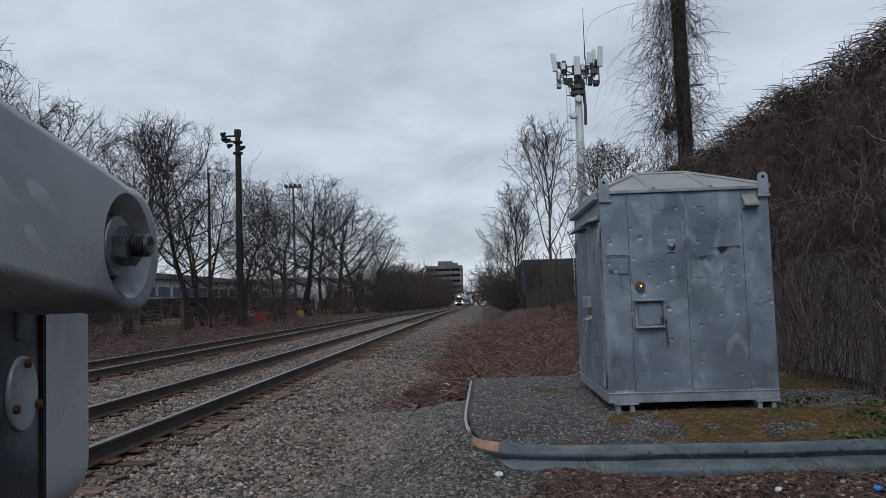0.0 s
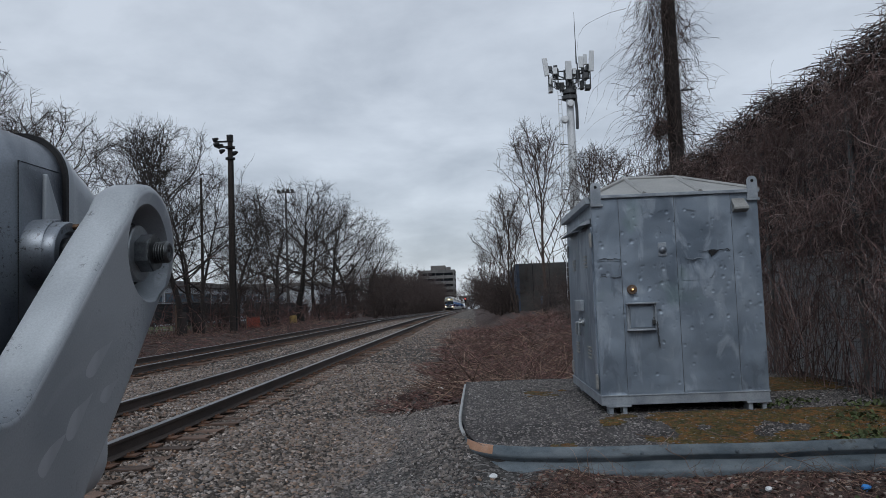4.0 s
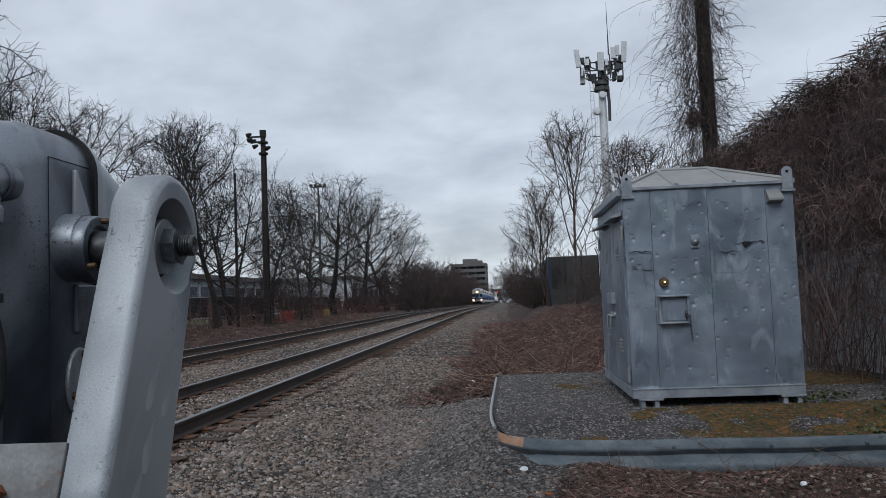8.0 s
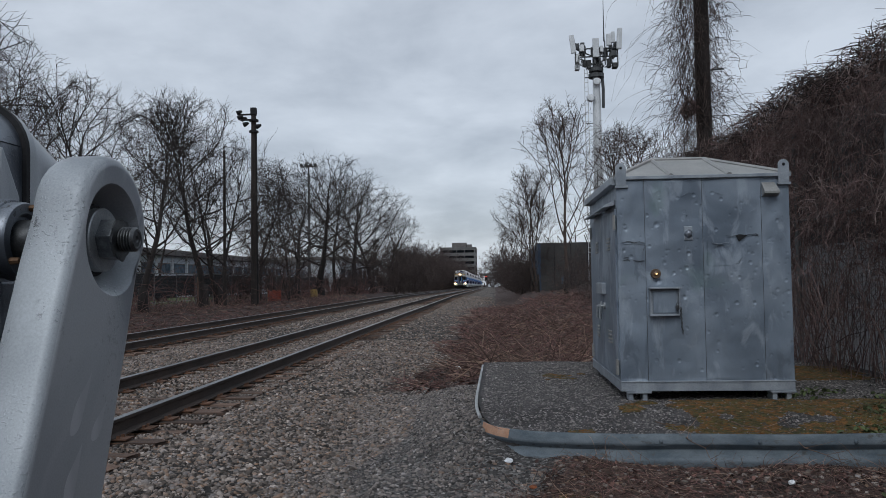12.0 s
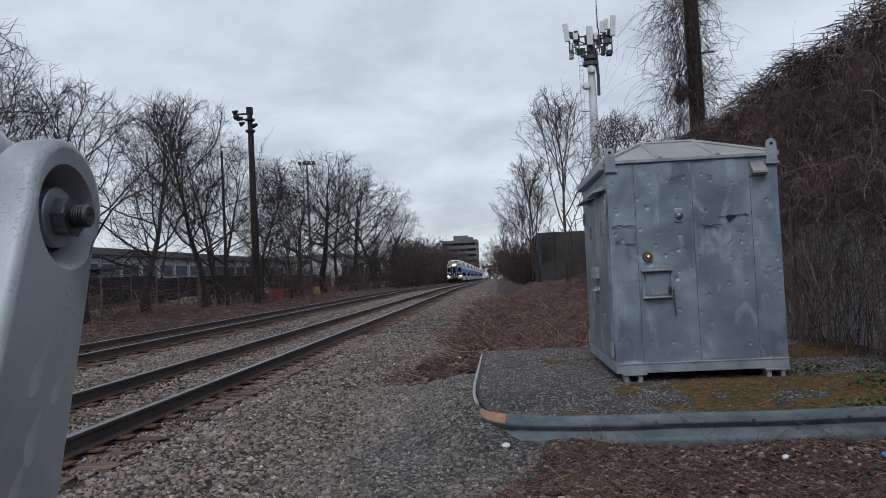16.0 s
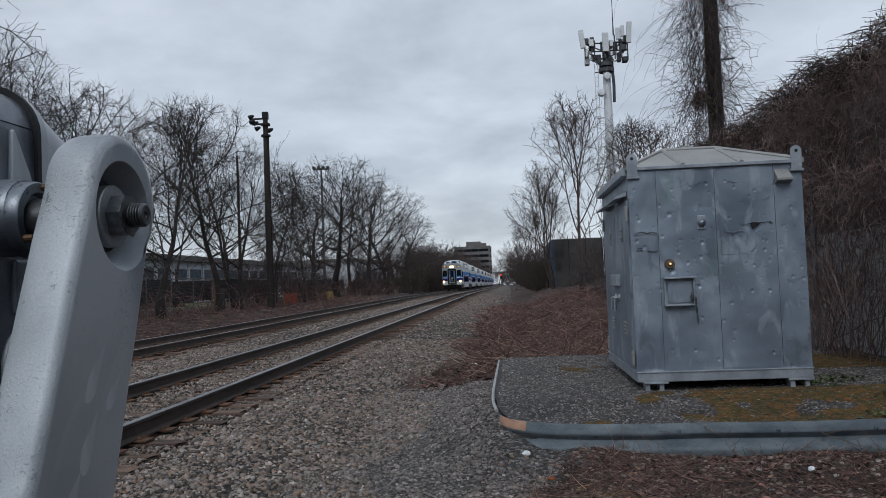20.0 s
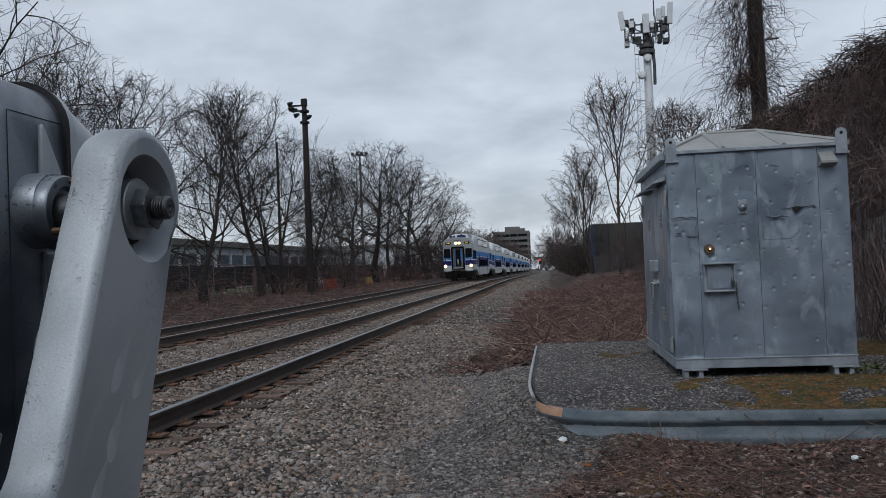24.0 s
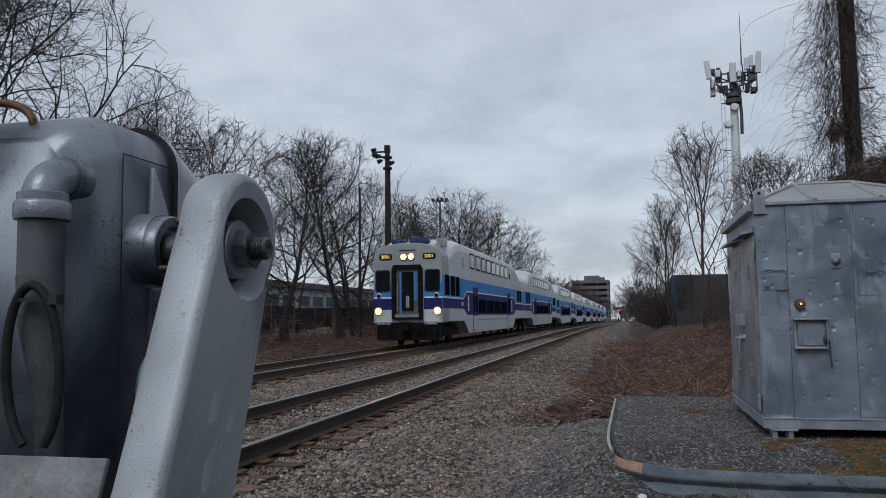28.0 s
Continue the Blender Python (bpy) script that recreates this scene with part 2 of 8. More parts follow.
def sprayed(name, low, mid, high, metal, rough, scale=6.0, brush=0.0, chips=0.5, grain=0.10, grit_power=0.3):
    """Silver paint sprayed and brushed on: soft cloudy coats, lighter strokes, pinholes and chips, grit under the film."""
    m, n, l, b = nodes_of(name)
    cloud = noise_node(n, l, scale, 3, 0.5, "Object", (1, 1, 0.6), 0.4)
    col = ramp_node(n, l, cloud.outputs["Fac"], [(0.39, low), (0.49, mid), (0.60, high)]).outputs[0]
    if brush:
        st = noise_node(n, l, 17, 2, 0.4, "Object", (1, 1, 0.45), 0.8)
        f = ramp_node(n, l, st.outputs["Fac"], [(0.555, (0, 0, 0)), (0.585, (brush,) * 3)]).outputs[0]
        col = mix_node(n, l, f, col, high)
    fine = noise_node(n, l, 420, 3, 0.6)
    g = ramp_node(n, l, fine.outputs["Fac"], [(0.25, (1 - grain,) * 3), (0.75, (1 + grain,) * 3)]).outputs[0]
    col = mix_node(n, l, 1.0, col, g, 'MULTIPLY')
    zone = ramp_node(n, l, noise_node(n, l, 13, 2, 0.5).outputs["Fac"], [(0.53, (0, 0, 0)), (0.62, (1, 1, 1))]).outputs[0]
    spot = ramp_node(n, l, noise_node(n, l, 120, 6, 0.75).outputs["Fac"], [(0.56, (0, 0, 0)), (0.62, (chips,) * 3)]).outputs[0]
    col = mix_node(n, l, mix_node(n, l, 1.0, zone, spot, 'MULTIPLY'), col, (0.035, 0.033, 0.032))
    l.new(col, b.inputs["Base Color"])
    b.inputs["Metallic"].default_value = metal
    rr = n.new("ShaderNodeMapRange")
    rr.inputs["To Min"].default_value, rr.inputs["To Max"].default_value = rough - 0.06, rough + 0.08
    l.new(cloud.outputs["Fac"], rr.inputs["Value"]); l.new(rr.outputs[0], b.inputs["Roughness"])
    grit = noise_node(n, l, 260, 1, 0.4)
    rub = noise_node(n, l, 7, 2, 0.5)
    lumps = mix_node(n, l, 1.0, ramp_node(n, l, grit.outputs["Fac"], [(0.585, (0, 0, 0)), (0.68, (1, 1, 1))]).outputs[0], ramp_node(n, l, rub.outputs["Fac"], [(0.45, (0, 0, 0)), (0.6, (1, 1, 1))]).outputs[0], 'MULTIPLY')
    b1 = n.new("ShaderNodeBump"); b1.inputs["Strength"].default_value, b1.inputs["Distance"].default_value = grit_power, 0.0009
    l.new(lumps, b1.inputs["Height"])
    b2 = n.new("ShaderNodeBump"); b2.inputs["Strength"].default_value, b2.inputs["Distance"].default_value = 0.12, 0.0008
    l.new(fine.outputs["Fac"], b2.inputs["Height"]); l.new(b1.outputs[0], b2.inputs["Normal"])
    l.new(b2.outputs[0], b.inputs["Normal"])
    return m


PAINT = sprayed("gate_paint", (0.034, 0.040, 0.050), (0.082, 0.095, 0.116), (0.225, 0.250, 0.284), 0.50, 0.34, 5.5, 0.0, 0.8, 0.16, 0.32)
PAINT_ARM = sprayed("arm_paint", (0.205, 0.229, 0.252), (0.305, 0.331, 0.356), (0.425, 0.455, 0.482), 0.42, 0.58, 4.6, 0.3, 0.9, 0.12, 0.6)
PAINT_COVER = sprayed("cover_paint", (0.33, 0.36, 0.39), (0.44, 0.47, 0.50), (0.54, 0.57, 0.60), 0.40, 0.52, 4.0, 0.2, 0.4, 0.08, 0.3)
# copy of the arm paint for the flank, toned to how that side is lit
PAINT_FLANK = sprayed("arm_flank_coat", (0.205, 0.227, 0.255), (0.360, 0.385, 0.415), (0.475, 0.50, 0.525), 0.52, 0.46, 3.6, 0.3, 0.25, 0.08, 0.25)
PAINT_STROKE = sprayed("brushed_touch_up", (0.44, 0.462, 0.488), (0.50, 0.522, 0.548), (0.56, 0.582, 0.608), 0.50, 0.44, 14.0, 0.0, 0.1, 0.04, 0.1)
PAINT_DARK = surface("gasket_rubber", (0.02, 0.02, 0.022), (0.04, 0.04, 0.043), 9, 0.7, 0, 0.1, 200)
ZINC = surface("zinc_hardware", (0.25, 0.27, 0.285), (0.37, 0.39, 0.405), 40, 0.40, 0.65, 0.06, 500, depth=0.001)
NUT_STEEL = surface("dull_nut_steel", (0.10, 0.11, 0.12), (0.21, 0.225, 0.24), 60, 0.42, 0.6, 0.1, 500, (0.05, 0.05, 0.05), 0.62, depth=0.001)
STEEL_DARK = surface("dark_thread", (0.06, 0.065, 0.07), (0.14, 0.145, 0.15), 60, 0.45, 0.8, 0.1, 500, depth=0.001)
RUST = surface("rust", (0.16, 0.05, 0.022), (0.30, 0.10, 0.04), 30, 0.9, 0.1, 0.4, 220, depth=0.002)
def cabinet_paint(name, streaking):
    """Brushed silver-blue paint: broad strokes, darker rubbed-off patches with soft edges, a few coloured ghosts,
    vertical dark streaks.
    """
    m, n, l, b = nodes_of(name)
    coat = noise_node(n, l, 1.7, 4, 0.5, "Object", None, 0.6)
    col = ramp_node(n, l, coat.outputs["Fac"], [(0.32, (0.132, 0.166, 0.210)), (0.50, (0.190, 0.231, 0.282)), (0.68, (0.255, 0.303, 0.360))]).outputs[0]
    patch = noise_node(n, l, 4.0, 5, 0.55, "Object", (1.5, 1, 0.8), 0.5)
    pf = ramp_node(n, l, patch.outputs["Fac"], [(0.52, (0, 0, 0)), (0.57, (0.5,) * 3), (0.70, (0.85,) * 3)]).outputs[0]
    low = noise_node(n, l, 0.7, 2, 0.5)
    lf = ramp_node(n, l, low.outputs["Fac"], [(0.47, (0.08,) * 3), (0.60, (1, 1, 1))]).outputs[0]
    col = mix_node(n, l, mix_node(n, l, 1.0, pf, lf, 'MULTIPLY'), col, (0.108, 0.132, 0.167))
    bright = noise_node(n, l, 3.4, 5, 0.6, "Object", (1.5, 1, 0.7), 0.5)
    bf = ramp_node(n, l, bright.outputs["Fac"], [(0.53, (0, 0, 0)), (0.63, (0.45,) * 3)]).outputs[0]
    col = mix_node(n, l, bf, col, (0.40, 0.455, 0.52))
    ghost = noise_node(n, l, 2.1, 2, 0.5, "Object", None, 0.3)
    gf = ramp_node(n, l, ghost.outputs["Fac"], [(0.64, (0, 0, 0)), (0.72, (0.38,) * 3)]).outputs[0]
    col = mix_node(n, l, gf, col, (0.17, 0.25, 0.245))
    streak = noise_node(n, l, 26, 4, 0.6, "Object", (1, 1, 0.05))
    sf = ramp_node(n, l, streak.outputs["Fac"], [(0.50, (0, 0, 0)), (0.72, (streaking,) * 3)]).outputs[0]
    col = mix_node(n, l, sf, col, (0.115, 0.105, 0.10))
    speck = noise_node(n, l, 70, 6, 0.7)
    kf = ramp_node(n, l, speck.outputs["Fac"], [(0.66, (0, 0, 0)), (0.70, (0.7,) * 3)]).outputs[0]
    col = mix_node(n, l, kf, col, (0.07, 0.07, 0.07))
    fine = noise_node(n, l, 190, 3, 0.6)
    g = ramp_node(n, l, fine.outputs["Fac"], [(0.25, (0.90,) * 3), (0.75, (1.10,) * 3)]).outputs[0]
    col = mix_node(n, l, 1.0, col, g, 'MULTIPLY')
    l.new(col, b.inputs["Base Color"])
    b.inputs["Metallic"].default_value = 0.32
    rr = n.new("ShaderNodeMapRange")
    rr.inputs["To Min"].default_value, rr.inputs["To Max"].default_value = 0.36, 0.52
    l.new(coat.outputs["Fac"], rr.inputs["Value"]); l.new(rr.outputs[0], b.inputs["Roughness"])
    bp = n.new("ShaderNodeBump"); bp.inputs["Strength"].default_value, bp.inputs["Distance"].default_value = 0.15, 0.002
    l.new(noise_node(n, l, 60, 3, 0.5).outputs["Fac"], bp.inputs["Height"])
    # small round dings, in some of the cells only
    tc = n.new("ShaderNodeTexCoord")
    cell = n.new("ShaderNodeTexVoronoi"); cell.inputs["Scale"].default_value = 8.5
    l.new(tc.outputs["Object"], cell.inputs["Vector"])
    pit = ramp_node(n, l, cell.outputs["Distance"], [(0.02, (0, 0, 0)), (0.20, (1, 1, 1))]).outputs[0]
    pick = ramp_node(n, l, cell.outputs["Color"], [(0.52, (1, 1, 1)), (0.62, (0, 0, 0))]).outputs[0]
    hollow = mix_node(n, l, 1.0, pit, pick, 'LIGHTEN')
    b3 = n.new("ShaderNodeBump"); b3.inputs["Strength"].default_value, b3.inputs["Distance"].default_value = 0.55, 0.012
    l.new(hollow, b3.inputs["Height"]); l.new(bp.outputs[0], b3.inputs["Normal"])
    l.new(b3.outputs[0], b.inputs["Normal"])
    return m


CABINET = cabinet_paint("cabinet_silver_paint", 0.06)
# side doors' darker look put into a streakier copy of the front paint
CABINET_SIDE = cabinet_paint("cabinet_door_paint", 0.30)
CABINET_TRIM = surface("cabinet_trim", (0.22, 0.25, 0.285), (0.36, 0.395, 0.435), 5, 0.45, 0.3, 0.08, 120, depth=0.003)
ROOF_METAL = surface("cabinet_roof", (0.265, 0.268, 0.262), (0.36, 0.358, 0.345), 3, 0.5, 0.3, 0.06, 60, (0.3, 0.29, 0.26), 0.6)
BLACK = surface("blackish", (0.012, 0.012, 0.013), (0.025, 0.025, 0.027), 10, 0.6, 0, 0.1)
GALV = surface("galvanised_guard", (0.058, 0.080, 0.099), (0.142, 0.168, 0.190), 3.1, 0.60, 0.25, 0.10, 90, (0.065, 0.067, 0.064), 0.57, stretch=(1, 1, 2.4))
ORANGE = surface("faded_orange_paint", (0.38, 0.20, 0.12), (0.46, 0.28, 0.19), 9, 0.7, 0, 0.2, 90, (0.33, 0.33, 0.33), 0.6)
RAIL_SIDE = surface("rail_rust_side", (0.030, 0.022, 0.019), (0.064, 0.045, 0.037), 5, 0.85, 0.05, 0.25, 90, stretch=(1, 0.3, 1))
RAIL_TOP = surface("rail_running_top", (0.17, 0.17, 0.175), (0.27, 0.27, 0.28), 3, 0.34, 0.9, 0.05, 60, stretch=(1, 0.05, 1))
TIE = surface("old_tie_wood", (0.045, 0.031, 0.026), (0.125, 0.080, 0.060), 3, 0.92, 0, 0.6, 30, (0.25, 0.135, 0.080), 0.55, stretch=(0.35, 3, 3), vary=0.5)
TIE_PLATE = surface("tie_plate_rust", (0.075, 0.038, 0.024), (0.15, 0.075, 0.045), 12, 0.9, 0.15, 0.3, 120, vary=0.25)
STONE = surface("ballast_stone", (0.126, 0.109, 0.100), (0.305, 0.270, 0.250), 7, 0.92, 0, 0.3, 60, vary=0.45, tints=[(0.0, (0.10, 0.095, 0.09)), (0.22, (0.42, 0.385, 0.355)), (0.5, (1.0, 0.95, 0.90)), (0.65, (1.05, 0.76, 0.56)), (0.82, (0.90, 0.93, 0.98)), (0.95, (1.45, 1.4, 1.34)), (1.0, (2.1, 2.05, 2.0))])
STONE_DARK = surface("fine_gravel_stone", (0.105, 0.096, 0.094), (0.235, 0.217, 0.211), 9, 0.92, 0, 0.3, 60, vary=0.45, tints=[(0.0, (0.16, 0.155, 0.155)), (0.4, (0.72, 0.70, 0.69)), (0.7, (1.1, 1.02, 0.94)), (0.94, (1.4, 1.36, 1.3)), (1.0, (2.3, 2.3, 2.3))])
LEAF = surface("dead_leaf", (0.042, 0.024, 0.021), (0.170, 0.097, 0.081), 8, 0.9, 0, 0.2, 60, vary=0.5, tints=[(0.0, (0.22, 0.21, 0.21)), (0.6, (0.85, 0.8, 0.8)), (0.88, (1.4, 1.28, 1.22)), (1.0, (2.5, 2.35, 2.2))])
STALK = surface("dead_stalk", (0.12, 0.080, 0.062), (0.27, 0.19, 0.15), 2, 0.9, 0, 0.1, 30, vary=0.5, tints=[(0.0, (0.28, 0.26, 0.25)), (0.6, (0.9, 0.86, 0.84)), (1.0, (1.9, 1.82, 1.75))])
MOSS = surface("moss", (0.038, 0.038, 0.013), (0.088, 0.066, 0.019), 4, 1.0, 0, 0.6, 90, (0.15, 0.070, 0.02), 0.47, vary=0.35)
WEED = surface("green_weed", (0.045, 0.064, 0.022), (0.085, 0.108, 0.042), 6, 0.8, 0, 0.1, 60, vary=0.4)
VINE = surface("bare_vine", (0.088, 0.057, 0.053), (0.262, 0.172, 0.158), 1.2, 0.9, 0, 0.1, 30, vary=0.55)
VINE_PALE = surface("pale_vine", (0.20, 0.148, 0.136), (0.36, 0.28, 0.26), 1.2, 0.9, 0, 0.1, 30, vary=0.4)
VINE_DARK = surface("dark_vine", (0.030, 0.021, 0.019), (0.075, 0.051, 0.044), 1.2, 0.9, 0, 0.1, 30, vary=0.5)
BARK = surface("grey_bark", (0.012, 0.0092, 0.0086), (0.030, 0.0228, 0.0208), 2.5, 0.95, 0, 0.6, 25, stretch=(3, 3, 0.5), vary=0.2)
BRUSH = surface("red_brown_stalk", (0.048, 0.026, 0.024), (0.210, 0.115, 0.102), 2.5, 0.95, 0, 0.2, 25, vary=0.6)
BARK_RED = surface("brown_bark", (0.030, 0.021, 0.018), (0.068, 0.048, 0.040), 2.5, 0.95, 0, 0.3, 25, vary=0.35)
BRUSH_BARK = surface("thicket_bark", (0.036, 0.026, 0.024), (0.086, 0.062, 0.056), 2.5, 0.95, 0, 0.2, 25, vary=0.35)
POLE_WOOD = surface("creosoted_pole", (0.014, 0.011, 0.010), (0.036, 0.027, 0.024), 2.2, 0.9, 0, 0.5, 30, stretch=(4, 4, 0.4))
TOWER_WHITE = surface("tower_white", (0.50, 0.52, 0.54), (0.66, 0.68, 0.70), 1.2, 0.55, 0.1, 0.05, 30, (0.36, 0.37, 0.38), 0.62, stretch=(1, 1, 0.4))
TOWER_DARK = surface("tower_dark_steel", (0.04, 0.042, 0.045), (0.09, 0.095, 0.10), 5, 0.6, 0.4, 0.05, 30)
SCREEN = surface("black_fence_screen", (0.012, 0.013, 0.015), (0.03, 0.031, 0.034), 1.2, 0.9, 0, 0.2, 20, stretch=(1, 1, 0.4))
FENCE = surface("fence_steel", (0.10, 0.10, 0.10), (0.20, 0.20, 0.20), 4, 0.6, 0.5, 0.1, 40)

for black in (BLACK, PAINT_DARK):
    black.node_tree.nodes["Principled BSDF"].inputs["Specular IOR Level"].default_value = 0.15   # dull rubber


def ground_material():
    """Litter and soil, with ballast, fine gravel and lawn where the plan lays them."""
    m, n, l, b = nodes_of("ground")
    at = n.new("ShaderNodeAttribute"); at.attribute_name = "zone"
    sep = n.new("ShaderNodeSeparateColor")
    l.new(at.outputs["Color"], sep.inputs[0])
    edge = noise_node(n, l, 2.2, 6, 0.7)

    def mask(sock):
        a = n.new("ShaderNodeMath"); a.operation = 'ADD'
        l.new(sock, a.inputs[0]); l.new(edge.outputs["Fac"], a.inputs[1])
        return ramp_node(n, l, a.outputs[0], [(0.93, (0, 0, 0)), (1.06, (1, 1, 1))]).outputs[0]

    fine = noise_node(n, l, 24, 6, 0.75)
    big = noise_node(n, l, 0.9, 5, 0.6)
    litter = ramp_node(n, l, fine.outputs["Fac"], [(0.3, (0.019, 0.0128, 0.0114)), (0.5, (0.056, 0.0375, 0.033)), (0.72, (0.140, 0.094, 0.084))]).outputs[0]
    soil = ramp_node(n, l, big.outputs["Fac"], [(0.35, (0.6, 0.6, 0.6)), (0.65, (1.15, 1.05, 1.0))]).outputs[0]
    litter = mix_node(n, l, 1.0, litter, soil, 'MULTIPLY')
    vor = n.new("ShaderNodeTexVoronoi"); vor.inputs["Scale"].default_value = 17
    tc = n.new("ShaderNodeTexCoord"); l.new(tc.outputs["Object"], vor.inputs["Vector"])
    sepv = n.new("ShaderNodeSeparateColor"); l.new(vor.outputs["Color"], sepv.inputs[0])
    bal = ramp_node(n, l, sepv.outputs[0], [(0.0, (0.040, 0.034, 0.031)), (0.5, (0.150, 0.131, 0.119)), (1.0, (0.36, 0.318, 0.290))]).outputs[0]
    # dark rims round the cells: shade between drawn stones put into the colour
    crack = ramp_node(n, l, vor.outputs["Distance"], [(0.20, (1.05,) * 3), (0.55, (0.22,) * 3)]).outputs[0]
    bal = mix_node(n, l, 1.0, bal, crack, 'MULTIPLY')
    balp = ramp_node(n, l, big.outputs["Fac"], [(0.35, (0.84, 0.82, 0.80)), (0.65, (1.08, 1.05, 1.0))]).outputs[0]
    bal = mix_node(n, l, 1.0, bal, balp, 'MULTIPLY')
    v2 = n.new("ShaderNodeTexVoronoi"); v2.inputs["Scale"].default_value = 42
    l.new(tc.outputs["Object"], v2.inputs["Vector"])
    s2 = n.new("ShaderNodeSeparateColor"); l.new(v2.outputs["Color"], s2.inputs[0])
    gra = ramp_node(n, l, s2.outputs[0], [(0.0, (0.015, 0.014, 0.014)), (0.6, (0.060, 0.056, 0.054)), (1.0, (0.20, 0.19, 0.184))]).outputs[0]
    lawn = ramp_node(n, l, fine.outputs["Fac"], [(0.35, (0.05, 0.075, 0.025)), (0.65, (0.11, 0.14, 0.05))]).outputs[0]
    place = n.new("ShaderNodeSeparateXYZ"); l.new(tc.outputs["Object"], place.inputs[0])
    # colour darkened near for the shade between loose stones, lifted far off
    gap_shade = ramp_node(n, l, place.outputs["Y"], [(0.0, (0.34, 0.32, 0.30)), (1.0, (1.25, 1.22, 1.22))])
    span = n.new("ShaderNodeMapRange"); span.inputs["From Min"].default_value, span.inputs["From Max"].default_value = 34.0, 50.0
    l.new(place.outputs["Y"], span.inputs["Value"]); l.new(span.outputs[0], gap_shade.inputs["Fac"])
    bal = mix_node(n, l, 1.0, bal, gap_shade.outputs[0], 'MULTIPLY')
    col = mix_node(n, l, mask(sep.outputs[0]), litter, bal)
    col = mix_node(n, l, mask(sep.outputs[1]), col, gra)
    col = mix_node(n, l, mask(sep.outputs[2]), col, lawn)
    l.new(col, b.inputs["Base Color"])
    b.inputs["Roughness"].default_value = 0.95
    bp = n.new("ShaderNodeBump"); bp.inputs["Strength"].default_value = 0.9; bp.inputs["Distance"].default_value = 0.03
    l.new(vor.outputs["Distance"], bp.inputs["Height"])
    bp.invert = True
    b2 = n.new("ShaderNodeBump"); b2.inputs["Strength"].default_value = 0.5; b2.inputs["Distance"].default_value = 0.03
    l.new(fine.outputs["Fac"], b2.inputs["Height"]); l.new(bp.outputs[0], b2.inputs["Normal"])
    l.new(b2.outputs[0], b.inputs["Normal"])
    return m


PAD_STONE = surface("pad_stone", (0.115, 0.108, 0.108), (0.250, 0.235, 0.232), 9, 0.92, 0, 0.3, 60, vary=0.45, tints=[(0.0, (0.2, 0.2, 0.2)), (0.5, (0.8, 0.79, 0.78)), (0.9, (1.2, 1.15, 1.1)), (1.0, (1.9, 1.9, 1.9))])
GROUND = ground_material()
PAD = surface("pad_gravel", (0.026, 0.024, 0.025), (0.085, 0.079, 0.080), 2.5, 0.95, 0, 1.0, 75, (0.30, 0.30, 0.30), 0.62, depth=0.03)

# ---- ground, one sheet to the horizon ----
def smooth01(a, b, v):
    t = min(1.0, max(0.0, (v - a) / (b - a)))
    return t * t * (3 - 2 * t)


def rough(x, y, s):
    return noise.noise(Vector((x * s, y * s, 3.7)))


def ground_z(x, y):
    z = -0.215
    z -= 0.10 * smooth01(-2.4, -0.9, x)
    z += 0.20 * smooth01(-1.3, -0.25, x) * (1 - smooth01(0.0, 0.9, x)) * smooth01(6.3, 7.6, y) * (1 - smooth01(11, 13, y))
    if -11 < x < -2.6:
        z -= 0.03 * (smooth01(-2.7, -3.1, x) if x > -5.9 else (1 - smooth01(-6.6, -7.2, x)) * 0 + (smooth01(-6.9, -7.4, x) if x > -10.6 else 0))
    ditch = smooth01(-1.0, 1.8, x) * (1 - smooth01(4.2, 7.5, x)) * smooth01(11.5, 17, y)
    z -= 0.42 * ditch
    z += 0.25 * smooth01(3.5, 8, x) * smooth01(9, 16, y)
    z += 1.15 * smooth01(21, 50, y) * smooth01(0.0, 3.2, x)
    z -= 0.16 * smooth01(-10.4, -11.4, x) * (1 - smooth01(-12, -14, x))
    z += 0.22 * smooth01(-12, -16, x)
    if x > -0.8 or x < -11.3:
        z += 0.10 * rough(x, y, 0.7) + 0.04 * rough(x, y, 2.1)
    elif -2.6 < x:
        z += 0.03 * rough(x, y, 1.1)
    if 3.5 < y < 9.5 and -1.6 < x < 5.0:
        front = 6.36 + 0.55 * max(0.0, 0.55 - x)
        heap = smooth01(-0.75, -0.05, x) * (1 - smooth01(0.10, 0.62, x)) * smooth01(5.9, 6.5, y) * (1 - smooth01(7.4, 8.6, y))
        z += 0.15 * heap
        z += 0.105 * smooth01(0.2, 0.7, x) * smooth01(front - 0.75, front - 0.1, y)
    return z + grade(y)


def spaced(stops):
    out = []
    for a, b, step in stops:
        k = max(1, round((b - a) / step))
        out += [a + (b - a) * i / k for i in range(k)]
    return out + [stops[-1][1]]


